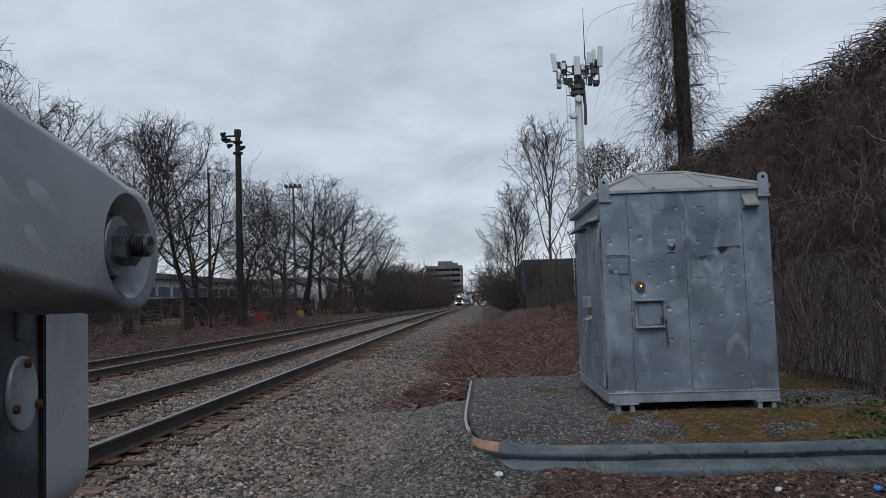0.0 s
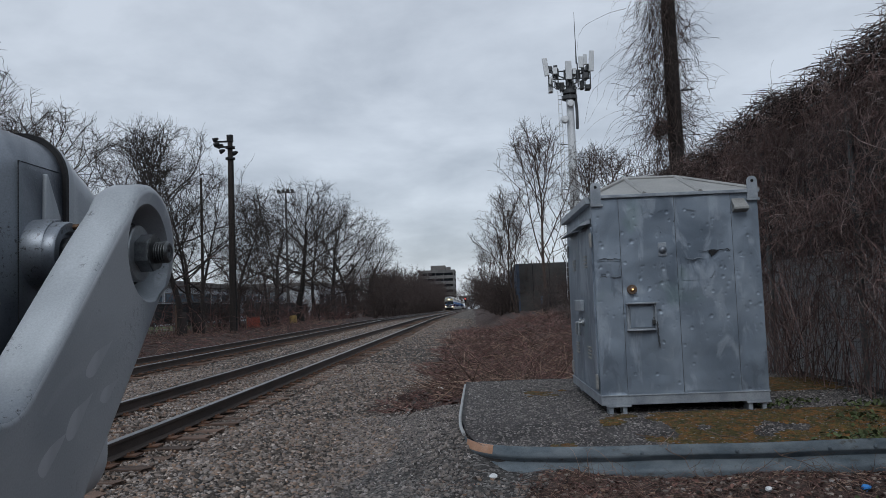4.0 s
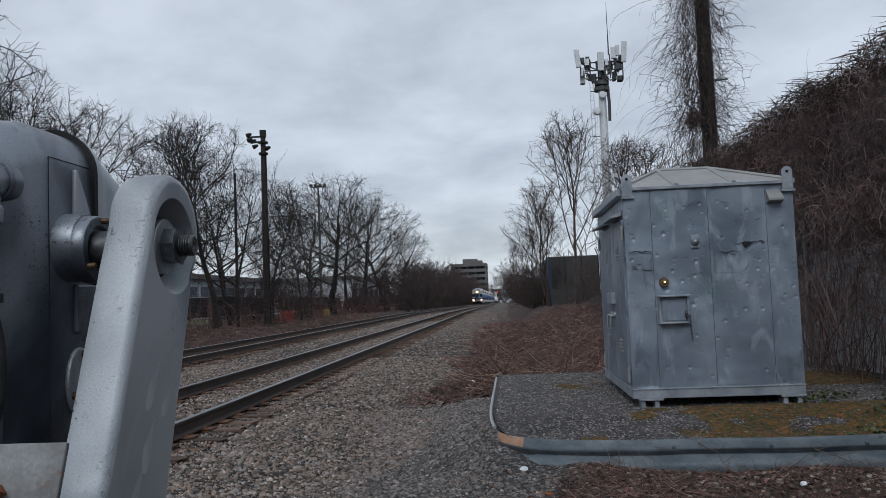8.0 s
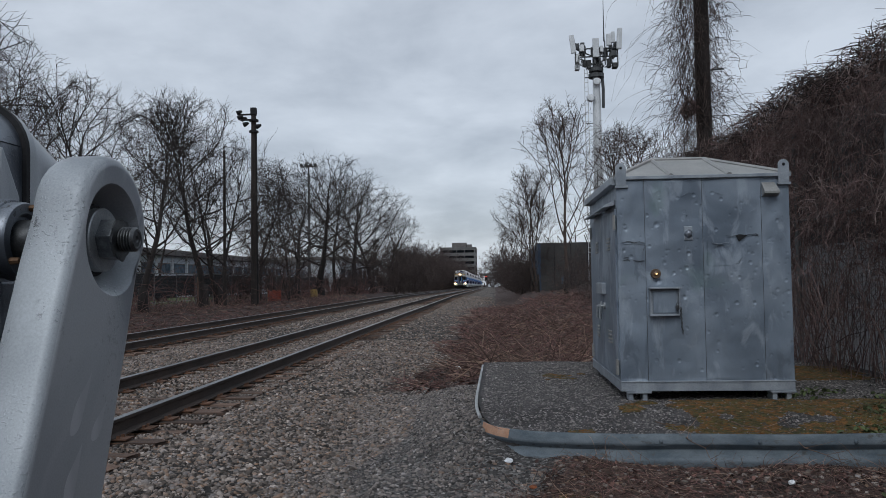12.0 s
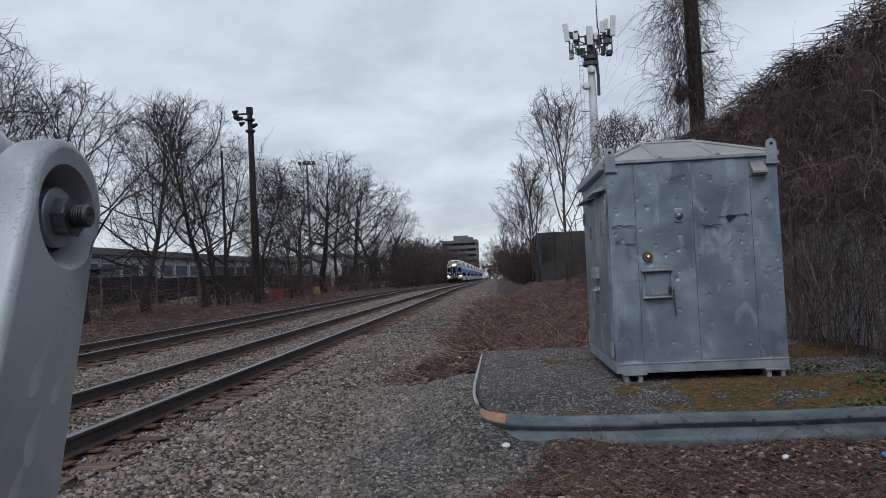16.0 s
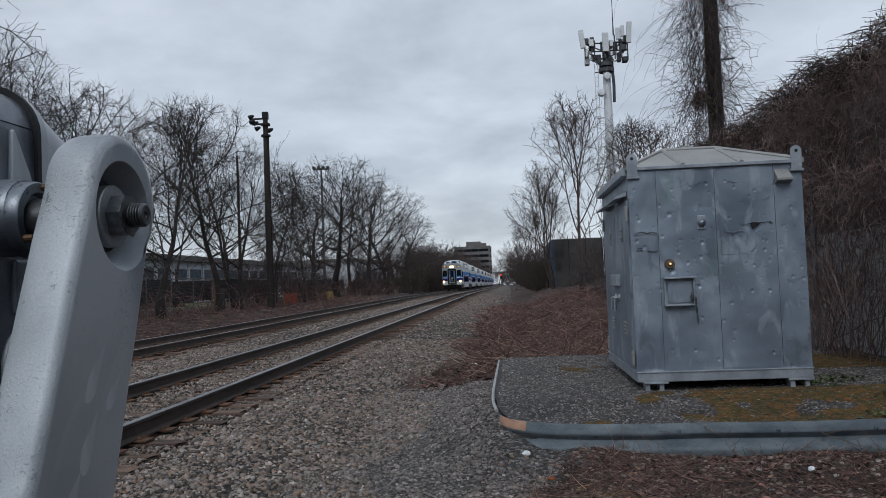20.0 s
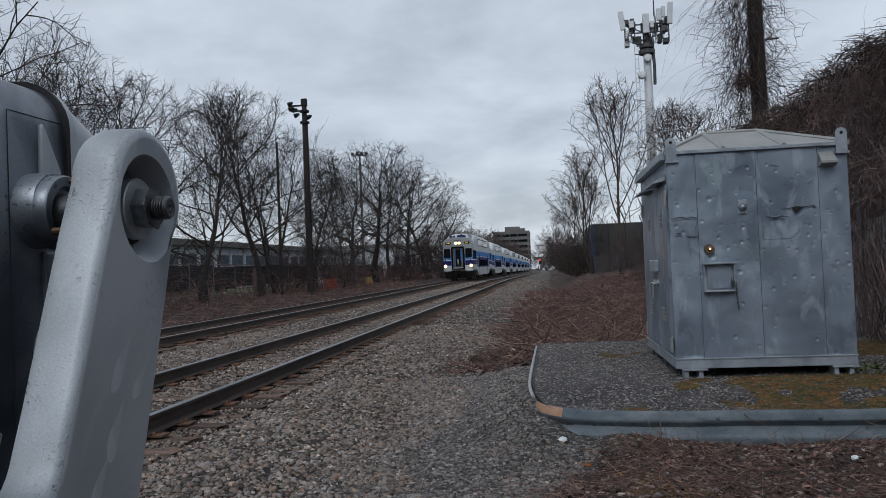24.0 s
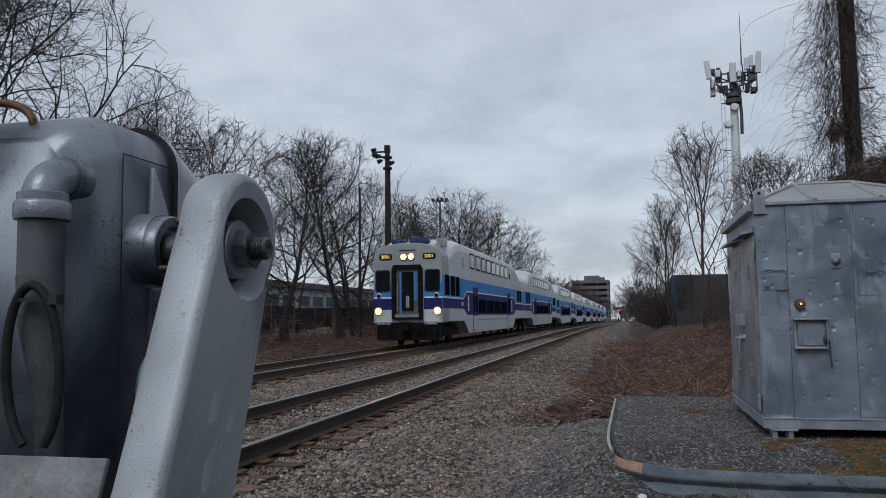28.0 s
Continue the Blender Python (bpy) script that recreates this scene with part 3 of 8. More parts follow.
def make_ground():
    xs = spaced([(-1600, -200, 140), (-200, -40, 16), (-40, -20, 2), (-20, -11, 0.5), (-11, -3, 0.33), (-3, 5, 0.16), (5, 9, 0.5), (9, 40, 3), (40, 200, 16), (200, 1600, 140)])
    ys = spaced([(-300, -20, 28), (-20, 3, 1.6), (3, 16, 0.16), (16, 40, 0.4), (40, 100, 1.5), (100, 450, 14), (450, 3000, 250)])
    vs = [(x, y, ground_z(x, y)) for y in ys for x in xs]
    nx = len(xs)
    fs = [(j * nx + i, j * nx + i + 1, (j + 1) * nx + i + 1, (j + 1) * nx + i) for j in range(len(ys) - 1) for i in range(nx - 1)]
    me = arrays("ground", vs, fs, GROUND, True)
    col = me.color_attributes.new("zone", 'FLOAT_COLOR', 'POINT')
    vals = []
    for x, y, z in vs:
        right = -0.9 - 0.35 * smooth01(12, 30, y) + 1.3 * smooth01(32, 60, y) + 0.25 * rough(x, y, 0.5)
        bal = smooth01(-11.5, -11.1, x) * (1 - smooth01(right - 0.25, right + 0.25, x))
        gra = smooth01(-1.5, -0.9, x + 0.2 * rough(x, y, 0.9)) * (1 - smooth01(10.2, 11.4, y + 0.5 * x)) * (1 - smooth01(0.15, 0.6, x - 0.55 * (y - 5.6)))
        lawn = (1 - smooth01(-23, -21, x)) * smooth01(20, 26, y) * (1 - smooth01(75, 85, y))
        vals += [bal, gra, lawn, 1.0]
    col.data.foreach_set("color", vals)
    tagged(new("ground", me), "brown litter soil with grey ballast and gravel along the tracks", "ground", kind="structure")


make_ground()


ROCK = np.array([(-1, -1, -1), (1, -1, -1), (1, 1, -1), (-1, 1, -1), (-1, -1, 1), (1, -1, 1), (1, 1, 1), (-1, 1, 1)], float) * 0.85
ROCK_FACES = np.array([(0, 2, 1), (0, 3, 2), (4, 5, 6), (4, 6, 7), (0, 1, 5), (0, 5, 4), (1, 2, 6), (1, 6, 5), (2, 3, 7), (2, 7, 6), (3, 0, 4), (3, 4, 7)])


def stones(name, count, region, size, material, label, seed, lift=0.0):
    """Crushed stones, each a skewed and turned block, half sunk."""
    rng = np.random.default_rng(seed)
    pts = []
    x0, x1, y0, y1, keep = region
    while len(pts) < count:
        x, y = rng.uniform(x0, x1), rng.uniform(y0, y1)
        if keep(x, y):
            pts.append((x, y, ground_z(x, y) + lift))
    pts = np.array(pts)
    s = rng.uniform(size[0], size[1], (count, 1, 1)) * rng.uniform(0.55, 1.0, (count, 1, 3)) * np.array([1, 1, 0.72]) * 0.5
    v = ROCK[None] * s * (1 + rng.normal(0, 0.20, (count, 8, 3)))
    v[:, 4:] *= rng.uniform(0.45, 0.95, (count, 1, 1))
    a, t, b = rng.uniform(0, 6.283, count), rng.normal(0, 0.45, count), rng.normal(0, 0.45, count)
    one, nil = np.ones(count), np.zeros(count)
    def turn(*cells):
        return np.stack(cells, 1).reshape(-1, 3, 3)
    rot = turn(np.cos(a), -np.sin(a), nil, np.sin(a), np.cos(a), nil, nil, nil, one) @ turn(one, nil, nil, nil, np.cos(t), -np.sin(t), nil, np.sin(t), np.cos(t)) @ turn(np.cos(b), nil, np.sin(b), nil, one, nil, -np.sin(b), nil, np.cos(b))
    v = np.einsum('nij,nkj->nki', rot, v) + pts[:, None]
    f = (ROCK_FACES[None] + 8 * np.arange(count)[:, None, None]).reshape(-1, 3)
    return tagged(new(name, arrays(name, v.reshape(-1, 3), f, material)), label, "gravel", kind="stuff")


def off_rails(x, y):
    """Clear of the rails; thin over the ties, which lie almost flush between the rails and bare at their ends."""
    if any(a < x < b for a, b in ((-5.6, -2.93), (-10.1, -7.5))):
        on_tie = math.sin((y - 3.0) / 0.545 * math.pi) ** 2
        if on_tie < (0.13 if x > -3.4 else 0.05) and (x > -3.4 or (math.sin(x * 917.3 + y * 613.7) * 1000) % 1 < 0.62):
            return False
    return all(abs(x - r) > 0.09 for r in RAILS) and x > -0.62 * y - 1.2


RAILS = (-3.5, -5.005, -8.05, -9.555)
stones("ballast_stones", 22000, (-4.8, -0.7, 4.2, 10.5, lambda x, y: off_rails(x, y) and x < -0.75 + 0.3 * math.sin(y * 1.7)), (0.028, 0.066), STONE, "loose tan and grey crushed ballast stones", 1)
stones("ballast_stones", 30000, (-9.5, -0.8, 10.5, 20, lambda x, y: off_rails(x, y) and x < -0.9 + 0.3 * math.sin(y * 1.3)), (0.032, 0.072), STONE, "loose tan and grey crushed ballast stones", 2)
stones("ballast_stones", 21000, (-11.3, -1.0, 20, 46, off_rails), (0.04, 0.085), STONE, "loose tan and grey crushed ballast stones", 3)


def between_rails(x, y):
    """Packed between the ties, thin over them."""
    on_tie = math.sin((y - 3.0) / 0.545 * math.pi) ** 2
    return on_tie > 0.20 or (math.sin(x * 517.3 + y * 413.7) * 1000) % 1 < (0.16 + 0.5 * smooth01(-0.1, 0.5, rough(x, y, 1.3)))


stones("packed_ballast", 11000, (-4.93, -3.58, 4.4, 24, between_rails), (0.030, 0.062), STONE, "crushed ballast packed between the rails", 5, 0.044)
stones("packed_ballast", 2600, (-3.40, -3.02, 4.4, 20, lambda x, y: math.sin((y - 3.0) / 0.545 * math.pi) ** 2 > 0.30), (0.028, 0.055), STONE, "crushed ballast packed between the tie ends", 6, 0.030)
stones("packed_ballast", 6000, (-9.46, -8.14, 12, 42, between_rails), (0.036, 0.075), STONE, "crushed ballast packed between the rails", 7, 0.044)
stones("packed_ballast", 5000, (-4.93, -3.58, 24, 48, between_rails), (0.045, 0.085), STONE, "crushed ballast packed between the rails", 8, 0.044)
stones("ballast_stones", 11000, (-7.6, -0.2, 46, 78, lambda x, y: off_rails(x, y) and x < -1.2 + 1.0 * smooth01(46, 60, y)), (0.06, 0.12), STONE, "loose tan and grey crushed ballast stones", 9)
stones("gravel_stones", 19000, (-1.6, 1.6, 4.2, 11, lambda x, y: x < 0.15 + 0.5 * (y - 5.4) and (y < 6.2 or x < 0.05) and x > -1.5 + 0.3 * math.sin(y)), (0.017, 0.046), STONE_DARK, "fine dark grey gravel", 4)


# ---- tracks ----
RAIL_PROFILE = [(-0.036, -0.006), (-0.030, 0.0), (0.030, 0.0), (0.036, -0.006), (0.035, -0.036), (0.009, -0.048), (0.009, -0.140), (0.068, -0.158), (0.070, -0.170), (-0.070, -0.170), (-0.068, -0.158), (-0.009, -0.140), (-0.009, -0.048), (-0.035, -0.036)]


def make_rail(x, track):
    ys = [-14, 0, 10, 20, 30, 45, 60, 70] + list(range(90, 431, 20))
    n = len(RAIL_PROFILE)
    vs = [(x + px, y, pz + grade(y)) for y in ys for px, pz in RAIL_PROFILE]
    fs = [(j * n + k, j * n + (k + 1) % n, (j + 1) * n + (k + 1) % n, (j + 1) * n + k) for j in range(len(ys) - 1) for k in range(n)]
    me = bpy.data.meshes.new("rail")
    me.from_pydata(vs, [], fs)
    me.materials.append(RAIL_SIDE)
    me.materials.append(RAIL_TOP)
    for p in me.polygons:
        p.material_index = 1 if p.index % n in (0, 1, 2) else 0
    ob = new("rail", me)
    ob.parent = track
    tagged(ob, "rusty steel rail with a worn shiny top")


def tie_mesh(seed):
    rng = random.Random(seed)
    m = Mesh().box(-1.24, 1.24, -0.11, 0.11, -0.17, 0.0)
    me = m.data("tie", TIE, bevel=0.012, segments=1)
    for v in me.vertices:
        v.co += Vector((rng.uniform(-0.05, 0.05) if abs(v.co.x) > 1 else 0, rng.uniform(-0.014, 0.014), rng.uniform(-0.014, 0.004)))
    return me


def plate_mesh():
    m = Mesh().box(-0.19, 0.19, -0.095, 0.095, 0, 0.014)
    for sx in (-1, 1):
        for sy in (-1, 1):
            m.box(sx * 0.095 - 0.014, sx * 0.095 + 0.014, sy * 0.05 - 0.012, sy * 0.05 + 0.012, 0.014, 0.040)
    return m.data("tie_plate", TIE_PLATE)


TIES = [tie_mesh(i) for i in range(5)]
PLATE = plate_mesh()


def make_track(name, label, xa, xb, seed):
    rng = random.Random(seed)
    track = tagged(new(name), label, "railway track", kind="structure")
    for x in (xa, xb):
        make_rail(x, track)
    mid = (xa + xb) / 2
    y = 3.0
    count = 0
    while count < 140:
        y += 0.545
        tie = new("tie", TIES[rng.randrange(5)])
        tie.parent = track
        tie.matrix_local = pose(mid + rng.uniform(-0.05, 0.07), y + rng.uniform(-0.03, 0.03), -0.188 + grade(y) + rng.uniform(-0.03, 0.002), rng.uniform(-2, 2), rng.uniform(-0.6, 0.6), rng.uniform(-2.5, 2.5))
        if count < 60:
            for x in (xa, xb):
                p = new("tie_plate", PLATE)
                p.parent = track
                p.matrix_local = pose(x, y, -0.184 + grade(y))
        count += 1
    far = Mesh()
    while y < 300:
        y += 0.6
        far.box(mid - 1.3, mid + 1.3, y - 0.11, y + 0.11, -0.3 + grade(y), -0.19 + grade(y))
    ob = new("far_ties", far.raw("far_ties", TIE))
    ob.parent = track
    tagged(ob, "distant wooden ties", kind="stuff")


make_track("track_near", "railway track with rusty rails on old wooden ties", -3.5, -5.005, 5)
make_track("track_far", "second railway track with rusty rails on wooden ties", -8.05, -9.555, 6)

# ---- crossing gate machine beside the camera ----
AXIS = (-0.290, 0.889, 1.322)


def offset_outline(pts, d):
    """The outline moved inwards by d."""
    out = []
    n = len(pts)
    for i in range(n):
        a, b, c = Vector(pts[i - 1]), Vector(pts[i]), Vector(pts[(i + 1) % n])
        n1 = Vector((-(b - a).y, (b - a).x)).normalized()
        n2 = Vector((-(c - b).y, (c - b).x)).normalized()
        nn = (n1 + n2)
        k = nn.length_squared / 2 if nn.length > 1e-6 else 1
        p = b + nn * (d / max(k, 0.35))
        out.append((p.x, p.y))
    return out


def arm_mesh():
    """The cast arm: a round eye on the shaft, a straight shank and a foot turned forward; coordinates are v (across) and z (down the shank)."""
    pts = []
    for k in range(19):                       # round eye, from the far side over the top to the near side
        a = radians(-8 + 188 * k / 18)
        r = 0.080 + 0.022 * math.sin(a)
        pts.append((r * math.cos(a), r * math.sin(a)))
    pts += [(-0.0835, -0.06), (-0.0850, -0.16), (-0.0860, -0.26), (-0.0875, -0.300)]
    for k in range(7):                        # inner fillet
        a = radians(0 - 75 * k / 6)
        pts.append((-0.150 + 0.062 * math.cos(a), -0.318 + 0.062 * math.sin(a)))
    pts += [(-0.26, -0.405), (-0.50, -0.470), (-0.52, -0.62), (-0.30, -0.60), (-0.02, -0.56), (0.068, -0.48), (0.086, -0.40), (0.083, -0.25), (0.080, -0.1)]
    if sum(pts[i][0] * pts[(i + 1) % len(pts)][1] - pts[(i + 1) % len(pts)][0] * pts[i][1] for i in range(len(pts))) < 0:
        pts.reverse()
    n = len(pts)
    x_out, x_in = 0.007, -0.057
    rows = [(x_in, 0.016), (x_in + 0.005, 0.005), (x_in + 0.016, 0.0), (x_out - 0.0125, 0.0), (x_out - 0.0080, 0.0009), (x_out - 0.0040, 0.0034), (x_out - 0.0011, 0.0072), (x_out, 0.0120), (x_out, 0.0128)]
    bm = bmesh.new()
    def draft(x, v, z):
        return v + 0.026 * min(1.0, max(0.0, v / 0.07)) * min(1.0, max(0.0, (0.02 - z) / 0.06)) * max(0.0, (x_out - 0.0125 - x) / 0.05)   # the far edge widens inwards
    rings = [[bm.verts.new((x, draft(x, v, z), z)) for v, z in offset_outline(pts, d)] for x, d in rows]
    for a, b in zip(rings, rings[1:]):
        for i in range(n):
            bm.faces.new((a[i], a[(i + 1) % n], b[(i + 1) % n], b[i]))
    bm.faces.new(rings[0])
    m = 40
    circ = [bm.verts.new((x_out, 0.0672 * math.cos(2 * math.pi * k / m), 0.0672 * math.sin(2 * math.pi * k / m))) for k in range(m)]
    ce = [bm.edges.new((circ[k], circ[(k + 1) % m])) for k in range(m)]
    oe = [e for e in bm.edges if e.verts[0] in rings[-1] and e.verts[1] in rings[-1]]
    bmesh.ops.triangle_fill(bm, edges=oe + ce, use_beauty=True)
    prev = circ
    for x, r in ((0.0050, 0.0650), (-0.018, 0.0545), (-0.026, 0.0485), (-0.036, 0.0450)):
        ring = [bm.verts.new((x, r * math.cos(2 * math.pi * k / m), r * math.sin(2 * math.pi * k / m))) for k in range(m)]
        for k in range(m):
            bm.faces.new((prev[k], prev[(k + 1) % m], ring[(k + 1) % m], ring[k]))
        prev = ring
    bm.faces.new(prev)
    bmesh.ops.recalc_face_normals(bm, faces=bm.faces)
    for fc in bm.faces:
        fc.smooth = True
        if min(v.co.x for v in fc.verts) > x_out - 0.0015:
            fc.material_index = 1             # the flank takes a copy of the arm paint, toned to its own light
    for e in bm.edges:
        e.smooth = not (len(e.link_faces) == 2 and e.calc_face_angle(0) > radians(40))
    me = bpy.data.meshes.new("swing_arm")
    bm.to_mesh(me)
    bm.free()
    me.materials.append(PAINT_ARM)
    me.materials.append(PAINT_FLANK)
    return me


def rounded(points, r, n=5):
    """Corners of a convex outline rounded with radius r."""
    out = []
    k = len(points)
    for i in range(k):
        a, b, c = Vector(points[i - 1]), Vector(points[i]), Vector(points[(i + 1) % k])
        rr = r[i] if hasattr(r, "__len__") else r
        u, v = (a - b).normalized(), (c - b).normalized()
        half = u.angle(v) / 2
        d = rr / math.tan(half)
        cen = b + (u + v).normalized() * (rr / math.sin(half))
        s, e = b + u * d - cen, b + v * d - cen
        turn = s.angle_signed(e) if s.length > 1e-9 else 0
        for j in range(n + 1):
            q = s.copy()
            q.rotate(Matrix.Rotation(-turn * j / n, 2))
            out.append(tuple(cen + q))
    return out


ANGLE_STEEL = surface("old_angle_steel", (0.12, 0.122, 0.124), (0.25, 0.254, 0.256), 16, 0.6, 0.3, 0.1, 200, (0.16, 0.085, 0.05), 0.58, depth=0.001)
PIPE_COAT = sprayed("old_pipe_coat", (0.022, 0.024, 0.025), (0.050, 0.053, 0.055), (0.110, 0.116, 0.122), 0.3, 0.5, 9.0, 0.0, 0.5, 0.14, 0.2)
BOOT = surface("dull_boot", (0.045, 0.048, 0.05), (0.09, 0.094, 0.098), 20, 0.7, 0, 0.1, 200, depth=0.001)
BOLT_BROWN = surface("brown_bolt", (0.055, 0.030, 0.018), (0.15, 0.085, 0.045), 60, 0.6, 0.5, 0.2, 300, depth=0.001)


def make_gate():
    g = thing("gate_machine", "silver-grey painted crossing gate machine on a post", "crossing gate", at=(0, 0, 0))
    # housing: body in front, gasket, cover behind; all in plan x-z outlines swept along y
    body_out = rounded([(-1.02, 0.86), (-0.437, 0.86), (-0.437, 1.502), (-1.02, 1.502)], [0.03, 0.03, 0.064, 0.064], 8)
    def shell(y0, y1, inset0, inset1, outline):
        m = Mesh()
        cx, cz = -0.73, 1.17
        ys = [(y0, inset0), (y0 + (y1 - y0) * 0.15, inset0 * 0.35), (y0 + (y1 - y0) * 0.4, 0.0), (y1, inset1)]
        n = len(outline)
        vs = [(p[0] + (cx - p[0]) / 0.29 * i * (1 if abs(p[0] - cx) > 0.05 else 0), y, p[1] + (cz - p[1]) / 0.31 * i) for y, i in ys for p in outline]
        fs = [(j * n + k, j * n + (k + 1) % n, (j + 1) * n + (k + 1) % n, (j + 1) * n + k) for j in range(len(ys) - 1) for k in range(n)]
        fs += [tuple(range(n)), tuple(range((len(ys) - 1) * n, len(ys) * n))]
        return m.add(vs, fs)
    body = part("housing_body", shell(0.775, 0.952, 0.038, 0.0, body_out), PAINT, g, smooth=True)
    gas = rounded([(-1.028, 0.85), (-0.431, 0.85), (-0.431, 1.511), (-1.028, 1.511)], 0.070, 8)
    part("gasket", Mesh().prism(gas, 0.952, 0.960, 'Y'), PAINT_DARK, g, "black rubber gasket", smooth=True)
    cov = rounded([(-1.034, 0.945), (-0.432, 0.945), (-0.432, 1.510), (-1.034, 1.510)], 0.073, 8)
    part("flange", Mesh().prism(cov, 0.960, 0.976, 'Y'), PAINT_COVER, g, smooth=True)
    m = Mesh()
    n = len(cov)
    rowsy = [(0.976, 0.002), (1.085, 0.004), (1.098, 0.012), (1.103, 0.026)]
    vs = [(p[0] + (-0.73 - p[0]) / 0.305 * i, y, p[1] - ((y - 0.976) * 0.42 + i if p[1] > 1.3 else -i)) for y, i in rowsy for p in cov]
    m.add(vs, [(j * n + k, j * n + (k + 1) % n, (j + 1) * n + (k + 1) % n, (j + 1) * n + k) for j in range(3) for k in range(n)] + [tuple(range(n)), tuple(range(3 * n, 4 * n))])
    part("rear_cover", m, PAINT_COVER, g, smooth=True)
    # casting seam and weld line on the side
    part("side_seam", Mesh().box(-0.438, -0.4366, 0.8404, 0.8408, 0.90, 1.448).box(-0.438, -0.4366, 0.8409, 0.948, 1.4478, 1.4481), PAINT_DARK, g, "thin dark casting seam")
    # shaft bearing
    ax, ay, az = AXIS
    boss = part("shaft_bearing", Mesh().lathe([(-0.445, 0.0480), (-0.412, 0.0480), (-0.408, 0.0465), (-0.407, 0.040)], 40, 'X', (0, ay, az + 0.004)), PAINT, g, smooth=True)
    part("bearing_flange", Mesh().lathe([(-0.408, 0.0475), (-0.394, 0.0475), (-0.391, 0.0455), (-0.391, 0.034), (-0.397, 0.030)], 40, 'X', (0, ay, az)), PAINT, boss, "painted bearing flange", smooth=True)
    for a in (82, 216):
        by, bz = ay + 0.041 * math.cos(radians(a)), az + 0.041 * math.sin(radians(a))
        part("bearing_bolt", Mesh().lathe([(-0.392, 0.0042), (-0.382, 0.0042), (-0.380, 0.0032), (-0.379, 0.0)], 8, 'X', (0, by, bz)), BOLT_BROWN, boss, "rusty bolt head", smooth=True)
    part("shaft", Mesh().lathe([(-0.42, 0.026), (-0.345, 0.026)], 24, 'X', (0, ay, az)), STEEL_DARK, g, smooth=True)
    # gusset over the bearing
    part("gusset", Mesh().prism([(0.897, 1.372), (0.899, 1.438), (0.903, 1.440), (0.938, 1.381), (0.938, 1.372)], -0.438, -0.431, 'X'), PAINT_COVER, g, "light triangular gusset", bevel=0.003)
    part("gusset", Mesh().prism([(0.899, 1.275), (0.899, 1.207), (0.905, 1.204), (0.952, 1.262), (0.952, 1.275)], -0.438, -0.430, 'X'), PAINT, g, bevel=0.003)
    # oval inspection plate with three rusty bolts
    pl = [(0.907 + 0.033 * math.cos(a), 1.138 + 0.048 * math.sin(a)) for a in np.linspace(0, 2 * math.pi, 28, endpoint=False)]
    ov = part("inspection_plate", Mesh().prism(pl, -0.437, -0.430, 'X'), PAINT_COVER, g, "light oval cover plate", bevel=0.003)
    for by, bz in ((0.912, 1.176), (0.936, 1.121), (0.886, 1.120)):
        part("plate_bolt", Mesh().lathe([(-0.430, 0.0060), (-0.4255, 0.0060), (-0.4245, 0.0045), (-0.4245, 0.0)], 8, 'X', (0, by, bz)), BOLT_BROWN, ov, "rusty bolt", smooth=True)
    # conduit elbow with collar, pipe, boot and cable
    el = [(-0.471, 0.80 - 0.0085 * k, 1.406) for k in range(4)]
    arc = []
    for k in range(9):
        a = radians(90 * k / 8)
        arc.append((-0.471, 0.776 - 0.038 * math.sin(a), 1.406 - 0.030 * (1 - math.cos(a))))
    con = part("conduit_elbow", Mesh().tube(el + arc, 0.0238, 22), PAINT, g, "grey conduit elbow", smooth=True)
    part("elbow_ring", Mesh().lathe([(0.772, 0.0236), (0.772, 0.0256), (0.777, 0.0256), (0.778, 0.0242), (0.781, 0.0242), (0.782, 0.0254), (0.789, 0.0254), (0.798, 0.0262)], 24, 'Y', (-0.471, 0, 1.406)), PAINT, con, smooth=True)
    cx, cy = -0.471, 0.738
    part("collar", Mesh().lathe([(1.350, 0.027), (1.350, 0.0305), (1.354, 0.0315), (1.368, 0.0315), (1.371, 0.030), (1.372, 0.0282), (1.381, 0.0282), (1.383, 0.0245)], 32, 'Z', (cx, cy, 0)), PAINT, con, smooth=True)
    part("pipe", Mesh().lathe([(1.24, 0.0252), (1.358, 0.0258)], 24, 'Z', (cx, cy, 0)), PIPE_COAT, con, "dull dark pipe", smooth=True)
    part("rubber_boot", Mesh().tube([(cx, cy, 1.285), (cx + 0.002, cy, 1.23), (cx + 0.011, cy + 0.002, 1.165), (cx + 0.013, cy + 0.006, 1.10), (cx + 0.010, cy + 0.01, 0.93)], [0.0262, 0.025, 0.0185, 0.015, 0.014], 20), BOOT, con, "grey flexible boot", smooth=True)
    loop = []
    for k in range(29):
        a = radians(-68 + 316 * k / 28)
        loop.append((-0.446 + 0.0345 * math.cos(a) - 0.004 * math.sin(a), 0.700, 1.181 + 0.091 * math.sin(a)))
    part("cable", Mesh().tube(loop, 0.0054, 10), BLACK, con, "black cable loop", smooth=True)
    part("cable_tie", Mesh().box(-0.472, -0.414, 0.696, 0.704, 1.2535, 1.2575).box(-0.424, -0.413, 0.694, 0.706, 1.250, 1.261), PAINT_DARK, con, "black cable tie")
    # lifting handle
    hp = [(-0.60 + 0.060 * math.cos(a), 0.80, 1.482 + 0.034 * math.sin(a)) for a in np.linspace(0, math.pi, 13)]
    part("lifting_handle", Mesh().tube(hp, 0.0055, 10), BOLT_BROWN, g, "dark rusty lifting handle", smooth=True)
    # post
    part("post", Mesh().lathe([(-0.33, 0.075), (0.89, 0.075)], 28, 'Z', (-0.74, 0.92, 0)), PAINT, g, smooth=True)
